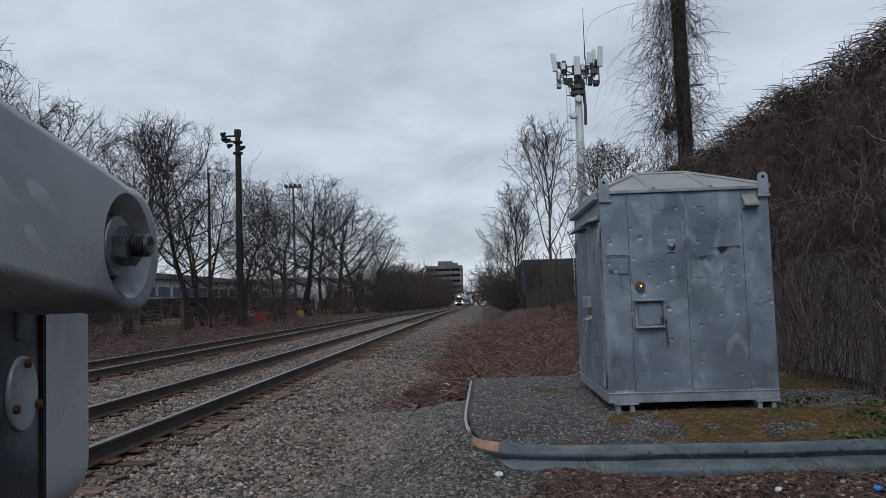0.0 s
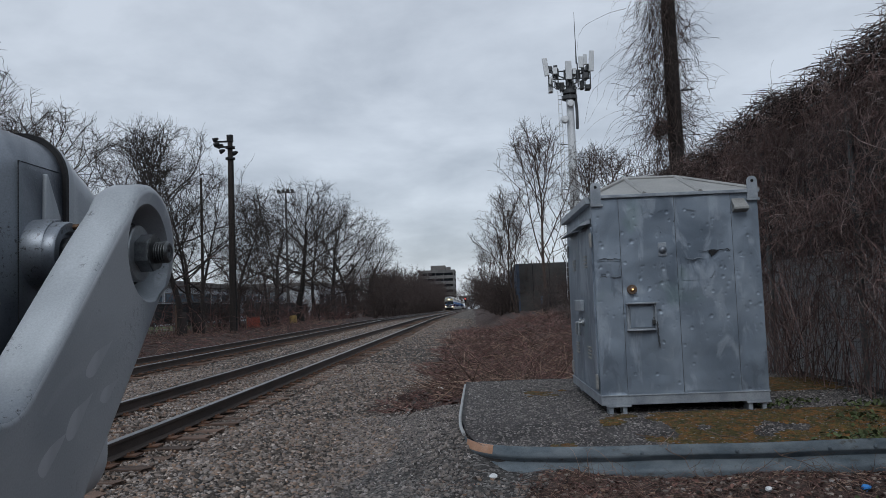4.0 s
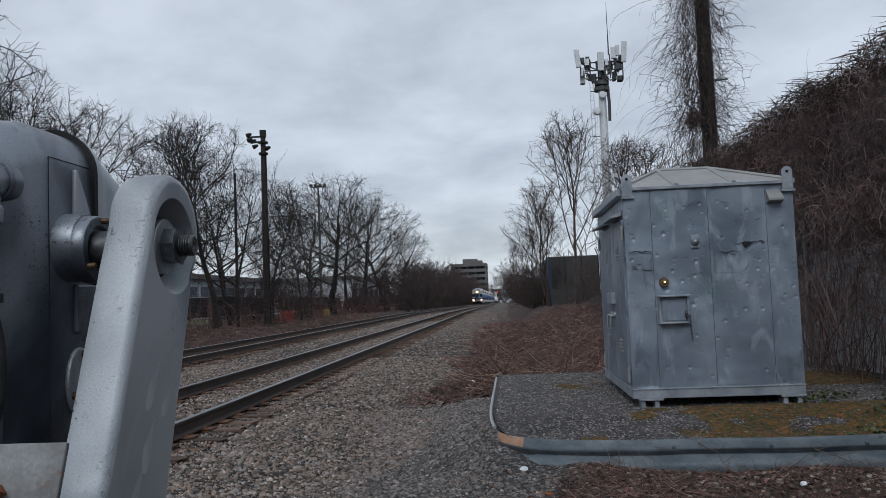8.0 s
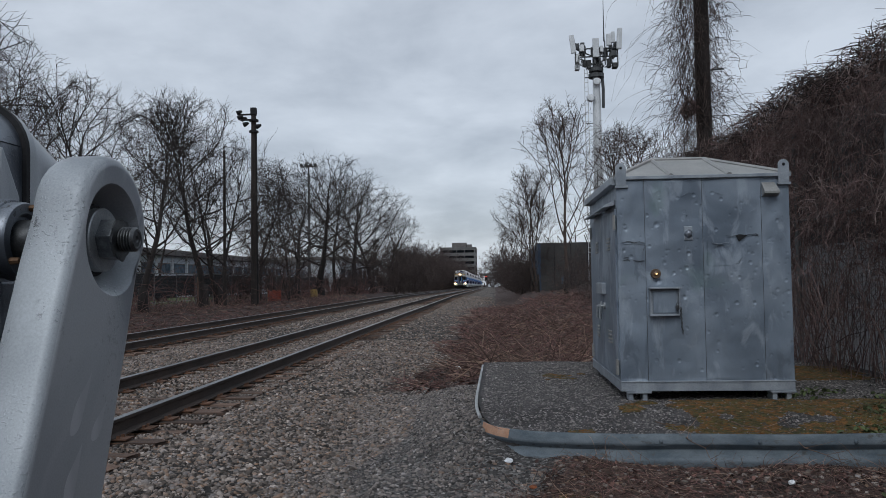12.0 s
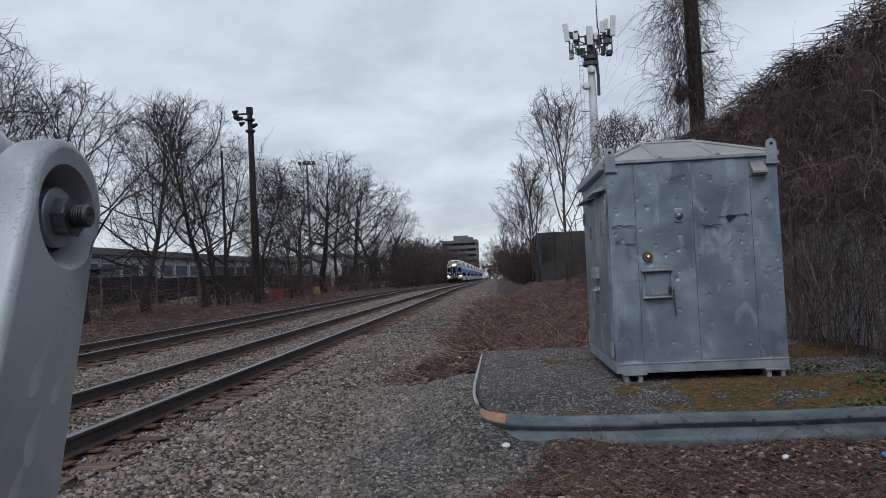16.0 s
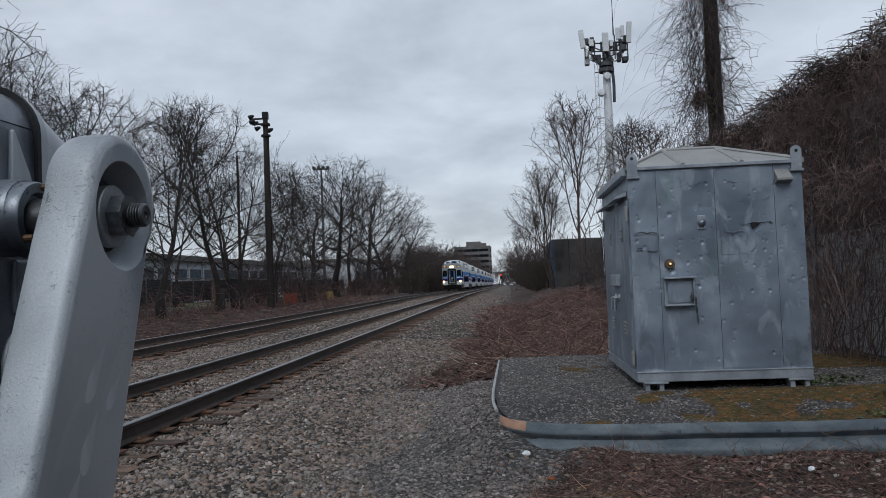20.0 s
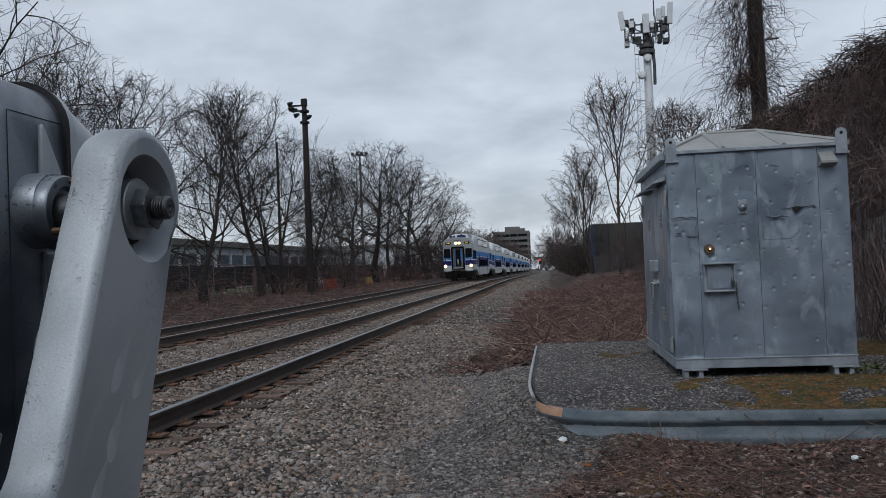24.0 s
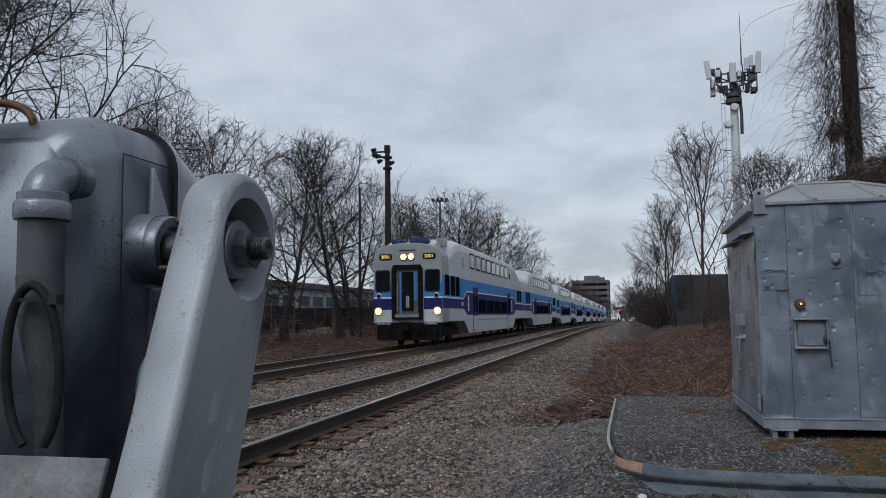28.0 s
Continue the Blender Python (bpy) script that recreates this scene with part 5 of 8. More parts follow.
T_TARP = surface("blue_tarpaulin", (0.006, 0.016, 0.075), (0.012, 0.030, 0.125), 5, 0.75, 0, 0.3, 40)
T_LINE = surface("train_white_line", (0.68, 0.70, 0.71), (0.75, 0.76, 0.77), 2, 0.45, 0, 0.02, 30)


def glass_material(name, tint, spec=0.2):
    m, n, l, b = nodes_of(name)
    t = noise_node(n, l, 1.5, 3)
    l.new(ramp_node(n, l, t.outputs["Fac"], [(0.35, tint), (0.7, tuple(c * 2.2 for c in tint))]).outputs[0], b.inputs["Base Color"])
    b.inputs["Roughness"].default_value = 0.12
    b.inputs["Specular IOR Level"].default_value = spec
    return m


T_GLASS = glass_material("train_window_glass", (0.006, 0.007, 0.009), 0.0)
# pale base colour carries the sky's reflection; T_DIM panes go without it
T_PANE = glass_material("sky_toned_glass", (0.10, 0.108, 0.115), 0.3)
T_DIM = glass_material("dim_window_glass", (0.02, 0.023, 0.027), 0.2)
BRASS = surface("brass_rim", (0.16, 0.13, 0.08), (0.26, 0.21, 0.13), 12, 0.5, 0.5, 0.05, 60)
LIGHT_WHITE = glow("headlight_white", (1.0, 0.52, 0.17), 140.0)
# the bowl's own emission stands in for the lamp's warm halo
REFLECTOR = glow("reflector_halo", (1.0, 0.48, 0.14), 1.4)
AMBER_TEXT = glow("sign_amber", (0.95, 0.62, 0.14), 0.8)


def pane_mesh(y0, y1, z0, z1, x, out=1, name="window"):
    """A window: rubber frame with a recessed pane, on the side wall."""
    r = 0.07
    ol = rounded([(y0, z0), (y1, z0), (y1, z1), (y0, z1)], r, 3)
    return Mesh().prism(ol, x - 0.02 * out, x + 0.008 * out, 'X')


def car_shell(length, first):
    """Side outline swept across: a step-up roof over the two decks and a belly slung between the bogies."""
    L = length
    w = 1.47
    m = Mesh()
    # main body
    sec = [(-w, 1.02), (w, 1.02), (w, 3.30), (w - 0.03, 3.62), (1.18, 3.92), (0.7, 4.02), (-0.7, 4.02), (-1.18, 3.92), (-w + 0.03, 3.62), (-w, 3.30)]
    m.prism(sec, 0.02 if not first else 1.30, L - 0.02, 'Y')
    # upper deck with sloping ends
    a0 = 1.6 if first else 2.6
    us = [(1.465, 3.2), (1.462, 4.22), (1.36, 4.52), (0.98, 4.73), (0.4, 4.80), (-0.4, 4.80), (-0.98, 4.73), (-1.36, 4.52), (-1.462, 4.22), (-1.465, 3.2)]
    rows = [(a0, 0.50), (a0 + 1.0, 0.82), (a0 + 1.9, 0.97), (a0 + 2.6, 1.0), (L - 5.2, 1.0), (L - 4.5, 0.97), (L - 3.6, 0.82), (L - 2.6, 0.50)]
    n = len(us)
    vs = [(x, y, 3.2 + (z - 3.2) * k) for y, k in rows for x, z in us]
    m.add(vs, [(j * n + i, j * n + (i + 1) % n, (j + 1) * n + (i + 1) % n, (j + 1) * n + i) for j in range(len(rows) - 1) for i in range(n)] + [tuple(range(n)), tuple(range((len(rows) - 1) * n, len(rows) * n))])
    # belly
    out = [(4.4, 1.05), (5.6, 0.42), (L - 5.6, 0.42), (L - 4.4, 1.05)]
    m.prism(out, -w, w, 'X')
    return m


def bogie(parent, yc):
    b = part("bogie", Mesh().box(-1.12, 1.12, yc - 1.55, yc + 1.55, 0.55, 0.85).box(-1.2, -1.0, yc - 1.6, yc + 1.6, 0.40, 0.70).box(1.0, 1.2, yc - 1.6, yc + 1.6, 0.40, 0.70), T_DARK, parent, "dark bogie frame")
    for dy in (-1.3, 1.3):
        for s in (-1, 1):
            part("wheel", Mesh().lathe([(s * 0.69, 0.0), (s * 0.69, 0.45), (s * 0.72, 0.46), (s * 0.82, 0.455), (s * 0.82, 0.36), (s * 0.78, 0.1), (s * 0.86, 0.1), (s * 0.86, 0.0)], 20, 'X', (0, yc + dy, 0.455)), T_DARK, b)


def side_finish(car, L, first):
    """Bands, lines, windows and doors on both sides."""
    for s in (1, -1):
        X = 1.47
        def strip(name, pts, t, material, label=""):
            part(name, Mesh().prism(pts, s * (X - 0.01), s * (X + t), 'X'), material, car, label)
        b0 = 0.10 if first else 0.03
        b1 = L - 0.03
        strip("light_blue_band", [(b0, 2.06), (4.3, 2.06), (5.1, 2.42), (L - 5.1, 2.42), (L - 4.3, 2.06), (b1, 2.06), (b1, 2.94), (b0, 2.94)], 0.004, T_BLUE, "light blue band")
        strip("dark_blue_band", [(b0, 1.56), (4.4, 1.56), (5.2, 1.28), (L - 5.2, 1.28), (L - 4.4, 1.56), (b1, 1.56), (b1, 1.99), (L - 4.3, 1.99), (L - 5.1, 2.35), (5.1, 2.35), (4.3, 1.99), (b0, 1.99)], 0.004, T_NAVY, "dark blue band")
        strip("white_line", [(b0, 1.995), (4.3, 1.995), (5.1, 2.355), (L - 5.1, 2.355), (L - 4.3, 1.995), (b1, 1.995), (b1, 2.055), (L - 4.3, 2.055), (L - 5.1, 2.415), (5.1, 2.415), (4.3, 2.055), (b0, 2.055)], 0.006, T_LINE, "thin white line")
        if s < 0 and not first:
            continue
        for k in range(8):
            y = 6.0 + 1.55 * k
            uw = part("upper_window", pane_mesh(y, y + 1.22, 3.52, 4.28, s * 1.466, s), T_GLASS, car, "black window frame")
            part("pane", pane_mesh(y + 0.09, y + 1.13, 3.59, 4.21, s * 1.469, s), T_DIM if k < 3 else T_PANE, uw)
        part("small_window", pane_mesh(6.0 + 1.55 * 8 + 0.4, 6.0 + 1.55 * 8 + 0.8, 3.55, 3.9, s * 1.466, s), T_GLASS, car)
        for k in range(4):
            y = 8.1 + 2.45 * k
            part("lower_window", pane_mesh(y, y + 2.2, 1.38, 2.05, s * 1.474, s), T_GLASS, car)
        for y in ((0.55, 1.62, 2.62) if first else (1.2, 2.5)):
            part("end_window", pane_mesh(y, y + 0.84, 2.12, 2.98, s * 1.474, s), T_GLASS, car)
        for y in (L - 3.4, L - 2.3):
            part("end_window", pane_mesh(y, y + 0.85, 2.16, 2.92, s * 1.474, s), T_GLASS, car)
        for y in (6.6, L - 8.0):
            door = part("side_door", Mesh().prism([(y, 0.5), (y + 1.3, 0.5), (y + 1.3, 2.62), (y, 2.62)], s * 1.46, s * 1.481, 'X'), T_NAVY, car, "dark edge of the sliding doors")
            part("door_leaf", Mesh().prism([(y + 0.06, 0.52), (y + 0.62, 0.52), (y + 0.62, 1.24), (y + 0.06, 1.24)], s * 1.47, s * 1.487, 'X').prism([(y + 0.68, 0.52), (y + 1.24, 0.52), (y + 1.24, 1.24), (y + 0.68, 1.24)], s * 1.47, s * 1.487, 'X'), T_WHITE, door)
            part("door_window", Mesh().prism(rounded([(y + 0.14, 1.40), (y + 0.56, 1.40), (y + 0.56, 2.25), (y + 0.14, 2.25)], 0.06, 3), s * 1.47, s * 1.489, 'X').prism(rounded([(y + 0.74, 1.40), (y + 1.16, 1.40), (y + 1.16, 2.25), (y + 0.74, 2.25)], 0.06, 3), s * 1.47, s * 1.489, 'X'), T_GLASS, door)
        # small notices on the band: plain pale bars
        for y in (5.35, L - 6.2):
            part("notice", Mesh().prism([(y, 1.45), (y + 0.28, 1.45), (y + 0.28, 2.2), (y, 2.2)], s * 1.47, s * 1.479, 'X'), T_LINE, car, "pale notice")
        part("number_bar", Mesh().prism([(3.9, 1.70), (4.25, 1.70), (4.25, 1.86), (3.9, 1.86)], s * 1.47, s * 1.479, 'X'), T_LINE, car, "small pale lettering bar")
        part("grille", Mesh().prism([(4.1, 3.42), (4.6, 3.42), (4.6, 3.95), (4.1, 3.95)], s * 1.45, s * 1.468, 'X'), T_GREY, car)


def text_part(name, body, size, material, parent, m, label):
    cu = bpy.data.curves.new(name, 'FONT')
    cu.body, cu.size, cu.align_x, cu.align_y, cu.extrude = body, size, 'CENTER', 'CENTER', 0.004
    tmp = bpy.data.objects.new(name, cu)
    scene.collection.objects.link(tmp)
    bpy.context.view_layer.update()
    me = bpy.data.meshes.new_from_object(tmp.evaluated_get(bpy.context.evaluated_depsgraph_get()))
    bpy.data.objects.remove(tmp)
    me.materials.clear()
    me.materials.append(material)
    ob = new(name, me)
    ob.parent = parent
    ob.matrix_local = m
    return tagged(ob, label)


def front_of(car):
    """The driving end, facing the camera."""
    F = Mesh()
    w = 1.47
    face = [(-w, 0.98), (w, 0.98), (w, 3.75), (w - 0.10, 4.02), (0.95, 4.22), (0.4, 4.30), (-0.4, 4.30), (-0.95, 4.22), (-w + 0.10, 4.02), (-w, 3.75)]
    front = part("front_wall", F.prism(face, 0.0, 1.3, 'Y'), T_GREY, car, "pale grey flat front", bevel=0.035)
    hood = [(0.6, 4.28), (1.0, 4.42), (1.7, 4.46), (1.7, 4.0), (0.6, 4.0)]
    part("roof_fairing", Mesh().prism(hood, -1.05, 1.05, 'X'), T_WHITE, car, bevel=0.03)

    def bar(name, x0, x1, z0, z1, material, d=0.012, label="", parent=front, r=0.0):
        ol = rounded([(x0, z0), (x1, z0), (x1, z1), (x0, z1)], r, 4) if r else [(x0, z0), (x1, z0), (x1, z1), (x0, z1)]
        return part(name, Mesh().prism(ol, -d, 0.05, 'Y'), material, parent, label)
    for s in (-1, 1):
        a, b = sorted((s * 0.70, s * 1.465))
        bar("light_blue_band", a, b, 2.05, 2.60, T_BLUE, 0.006, "light blue band")
        bar("white_line", a, b, 1.985, 2.05, T_LINE, 0.010, "white line")
        bar("dark_blue_band", a, b, 1.52, 1.985, T_NAVY, 0.006, "dark blue band")
        bar("white_skirt", a, b, 0.98, 1.52, T_WHITE, 0.005, "white skirt")
        win = bar("cab_window", *sorted((s * 0.74, s * 1.40)), 2.25, 3.18, PAINT_DARK, 0.022, "black-framed cab window", r=0.10)
        bar("pane", *sorted((s * 0.79, s * 1.35)), 2.30, 3.13, T_GLASS, 0.028, "", win, 0.08)
        part("wiper", Mesh().tube([(s * 1.0, -0.04, 3.2), (s * 1.15, -0.045, 2.6)], 0.012, 5), T_DARK, win)
        ml = part("marker_lamp", Mesh().lathe([(-0.05, 0.0), (-0.05, 0.09), (-0.03, 0.12), (0.03, 0.13)], 18, 'Y', (s * 1.24, 0, 2.10)), ZINC, front, "round marker lamp", smooth=True)
        part("marker_lens", Mesh().lathe([(-0.058, 0.0), (-0.052, 0.07)], 14, 'Y', (s * 1.24, 0, 2.10)), T_GLASS, ml)
        for hx, hz, name, r in ((s * 1.27, 1.46, "headlight", 0.18), (s * 0.165, 3.72, "roof_headlight", 0.155)):
            hl = part(name, Mesh().lathe([(-0.030, r * 0.86), (-0.050, r * 0.90), (-0.046, r), (0.03, r * 1.02)], 20, 'Y', (hx, 0, hz)), BRASS, front, "round headlight with a brass rim", smooth=True)
            part("reflector", Mesh().lathe([(-0.034, r * 0.87), (-0.022, r * 0.60), (-0.020, 0.0)], 20, 'Y', (hx, 0, hz)), REFLECTOR, hl, "reflector bowl with an added warm halo glow", smooth=True)
            part("headlight_lens", Mesh().lathe([(-0.044, 0.0), (-0.039, r * 0.48), (-0.026, r * 0.72)], 18, 'Y', (hx, 0, hz)), LIGHT_WHITE, hl, "glowing warm headlight", smooth=True)
        sign = bar("number_sign", *sorted((s * 0.66, s * 1.22)), 3.60, 3.86, BLACK, 0.020, "black sign with lit amber digits", r=0.08)
        text_part("sign_digits", "2001", 0.20, AMBER_TEXT, sign, pose(s * 0.94, -0.030, 3.728, 90), "amber digits")
        part("grab_rail", Mesh().tube([(s * 1.40, -0.05, 1.05), (s * 1.40, -0.06, 1.30)], 0.015, 6), ZINC, front)
    # gangway door in a dark deep frame
    gang = part("gangway_frame", Mesh().prism([(-0.66, 1.12), (-0.50, 1.12), (-0.50, 3.38), (-0.58, 3.38), (-0.66, 3.20)], -0.14, 0.02, 'Y').prism([(0.50, 1.12), (0.66, 1.12), (0.66, 3.20), (0.58, 3.38), (0.50, 3.38)], -0.14, 0.02, 'Y').box(-0.50, 0.50, -0.14, 0.02, 3.22, 3.38).box(-0.50, 0.50, -0.14, 0.02, 1.12, 1.20), T_DARK, front, "black gangway frame")
    part("recess_wall", Mesh().prism([(-0.50, 1.20), (0.50, 1.20), (0.50, 3.22), (-0.50, 3.22)], -0.012, 0.02, 'Y'), T_INNER, gang, "grey door surround")
    part("gangway_door", Mesh().prism(rounded([(-0.24, 1.45), (0.26, 1.45), (0.26, 3.08), (-0.24, 3.08)], 0.05, 3), -0.026, 0.0, 'Y'), T_DARK, gang, "black gangway door")
    part("door_panel", Mesh().prism([(-0.33, 1.34), (-0.27, 1.34), (-0.27, 3.1), (-0.33, 3.1)], -0.024, 0.0, 'Y'), T_BLUE, gang, "blue inner door edge")
    part("door_panel", Mesh().prism([(0.28, 1.9), (0.40, 1.9), (0.40, 3.1), (0.28, 3.1)], -0.024, 0.0, 'Y'), T_BLUE, gang, "blue inner door edge")
    part("door_window", Mesh().prism(rounded([(-0.16, 2.30), (0.18, 2.30), (0.18, 2.98), (-0.16, 2.98)], 0.06, 3), -0.034, -0.01, 'Y'), T_GLASS, gang)
    for k in range(3):
        z = 1.68 + 0.165 * k
        part("emblem_ring", Mesh().tube([(0.01 + 0.058 * math.cos(a), -0.036, z + 0.066 * math.sin(a)) for a in np.linspace(0, 2 * math.pi, 17)], 0.017, 6, False), T_LINE, gang, "white ring emblem")
    part("door_step", Mesh().box(-0.50, 0.50, -0.17, -0.13, 1.20, 1.32), ZINC, gang)
    for x in (-0.42, 0.44):
        part("door_rail", Mesh().tube([(x, -0.07, 1.5), (x, -0.07, 2.6)], 0.018, 6), ZINC, gang)
    part("brow", Mesh().box(-0.36, 0.36, -0.03, 0.03, 3.98, 4.01), T_DARK, front)
    # pilot, coupler, hoses
    pil = part("pilot", Mesh().box(-1.35, 1.35, 0.02, 0.5, 0.28, 0.98).prism([(-1.2, 0.25), (1.2, 0.25), (1.3, 0.85), (-1.3, 0.85)], -0.12, 0.05, 'Y'), T_DARK, car, "black pilot plate", bevel=0.02)
    part("coupler", Mesh().box(-0.14, 0.14, -0.55, 0.1, 0.70, 0.98).box(-0.20, 0.20, -0.62, -0.42, 0.66, 1.02), T_DARK, pil, bevel=0.03)
    for x in (-0.9, -0.7, 0.62, 0.8):
        part("air_hose", Mesh().tube([(x, -0.10, 0.98), (x, -0.20, 0.85), (x * 0.9, -0.22, 0.55), (x * 0.75, -0.18, 0.45)], 0.028, 6), T_DARK, pil, smooth=True)
    for x in (-1.0, 1.0):
        part("step_plate", Mesh().box(x - 0.28, x + 0.28, -0.13, 0.02, 0.90, 1.02), ZINC, pil)
    # blue roof gear and aerials
    for k, (x, r) in enumerate(((-0.72, 0.15), (-0.40, 0.13), (0.10, 0.18), (0.38, 0.20), (0.62, 0.16))):
        part("roof_bundle", Mesh().lathe([(0.55, r * 0.4), (0.62, r), (1.05, r * 0.9), (1.25, r * 0.45), (1.3, 0.0)], 14, 'Y', (x, 0, 4.34 + r * 0.35)), T_TARP, car, "dark blue tarpaulin bundle", smooth=True)
    for x in (0.95, 1.1, -0.2):
        part("aerial", Mesh().tube([(x, 1.5, 4.3), (x, 1.5, 4.85)], 0.015, 5), ZINC, car)
    part("aerial_box", Mesh().box(0.85, 1.25, 1.6, 2.1, 4.25, 4.62), T_GREY, car, bevel=0.03)


def make_train():
    L = 25.9
    cab = thing("cab_car", "white and blue double-deck cab car with lit headlights", "train car", at=(-8.8, 300, 0), group="cars of the commuter train")
    part("body", car_shell(L, True), T_WHITE, cab, bevel=0.0)
    side_finish(cab, L, True)
    front_of(cab)
    bogie(cab, 2.9)
    bogie(cab, L - 2.9)
    TRAIN.append((cab, 0.0))
    coach = thing("coach", "white double-deck coach with light and dark blue bands", "train car", at=(-8.8, 330, 0), group="cars of the commuter train")
    part("body", car_shell(L, False), T_WHITE, coach)
    side_finish(coach, L, False)
    part("gangway", Mesh().box(-0.6, 0.6, -0.2, 0.1, 1.1, 3.3), T_DARK, coach, "black gangway bellows")
    bogie(coach, 2.9)
    bogie(coach, L - 2.9)
    TRAIN.append((coach, 26.15))
    for k in range(2, 8):
        TRAIN.append((copy_thing(coach, Matrix.Translation((-8.8, 300 + 26.15 * k, 0))), 26.15 * k))
    loco = thing("locomotive", "white and blue diesel locomotive at the rear of the train", "locomotive", at=(-8.8, 520, 0), group="cars of the commuter train")
    side = [(0.3, 1.0), (19.0, 1.0), (19.3, 2.2), (18.6, 3.9), (17.5, 4.5), (2.0, 4.5), (0.3, 4.3)]
    part("body", Mesh().prism(side, -1.5, 1.5, 'X'), T_WHITE, loco, bevel=0.08)
    part("blue_band", Mesh().box(-1.51, 1.51, 0.6, 18.6, 1.55, 2.6), T_BLUE, loco, "blue band")
    part("fuel_tank", Mesh().box(-1.2, 1.2, 7, 13, 0.35, 1.0), T_DARK, loco, bevel=0.1)
    bogie(loco, 4.0)
    bogie(loco, 16.0)
    TRAIN.append((loco, 26.15 * 8))


TRAIN = []
make_train()

# ---- bare trees ----
def tree_mesh(seed, height, trunk, material, stems=1, first=0.25, kids=(7, 6, 5), ratio=(0.55, 0.52, 0.5), up=0.12, angle=(35, 62), twig=0.011, wander=0.16, lean=0.06, sides=(7, 4, 3, 3), cap=7000):
    """A trunk that splits into limbs, branches and twigs, each a tapered bent tube."""
    rng = random.Random(seed)
    V, F = [], []
    stack = []
    for s in range(stems):
        a = rng.uniform(0, 6.28)
        d = Vector((math.cos(a) * (lean + 0.05 * (stems > 1) * stems), math.sin(a) * (lean + 0.05 * (stems > 1) * stems), 1)).normalized()
        off = Vector((math.cos(a), math.sin(a), 0)) * (0.25 * trunk * stems if stems > 1 else 0)
        stack.append((off, d, height * rng.uniform(0.78, 0.95), trunk * (1 if stems == 1 else rng.uniform(0.55, 0.85)), 0))
    while stack and len(V) < cap * 6:
        p, d, length, r, lv = stack.pop(0)
        nseg = (9, 6, 4, 2, 2)[min(lv, 4)]
        n = sides[min(lv, 3)]
        pts, rad, dirs = [p.copy()], [r * (1.5 if lv == 0 else 1.0)], [d.copy()]
        tip = max(twig * 0.55, r * (0.16 if lv == 0 else 0.22))
        q, e = p.copy(), d.copy()
        for k in range(nseg):
            e = (e + Vector((rng.gauss(0, wander), rng.gauss(0, wander), rng.gauss(0, wander * 0.6) + up * (0.4 if lv == 0 else 1)))).normalized()
            q = q + e * (length / nseg)
            pts.append(q.copy())
            dirs.append(e.copy())
            rad.append(r + (tip - r) * ((k + 1) / nseg) ** 0.8)
        side = None
        base = len(V)
        for i, c in enumerate(pts):
            dd = dirs[i]
            side = dd.orthogonal().normalized() if side is None else (side - dd * side.dot(dd)).normalized()
            o = dd.cross(side)
            for k in range(n):
                a = 6.2832 * k / n
                V.append(c + side * (rad[i] * math.cos(a)) + o * (rad[i] * math.sin(a)))
        for i in range(len(pts) - 1):
            for k in range(n):
                F.append((base + i * n + k, base + i * n + (k + 1) % n, base + (i + 1) * n + (k + 1) % n, base + (i + 1) * n + k))
        if lv < len(kids):
            count = kids[lv] + rng.randint(-1, 1)
            for c in range(count):
                t = first + (1 - first) * ((c + rng.random()) / count) if lv == 0 else 0.22 + 0.78 * ((c + rng.random()) / count)
                i = min(int(t * nseg), nseg - 1)
                f = t * nseg - i
                at = pts[i].lerp(pts[i + 1], f)
                ax = dirs[i]
                o = ax.orthogonal().normalized()
                o.rotate(Matrix.Rotation(rng.uniform(0, 6.283), 3, ax))
                a = radians(rng.uniform(*angle))
                nd = (ax * math.cos(a) + o * math.sin(a)).normalized()
                rr = (rad[i] + (rad[i + 1] - rad[i]) * f)
                ln = length * ratio[lv] * rng.uniform(0.65, 1.15) * (1.15 - 0.5 * t if lv == 0 else 1.05 - 0.35 * t)
                stack.append((at, nd, ln, max(twig, rr * rng.uniform(0.45, 0.66)), lv + 1))
    return arrays("crown", [tuple(v) for v in V], F, material, True)


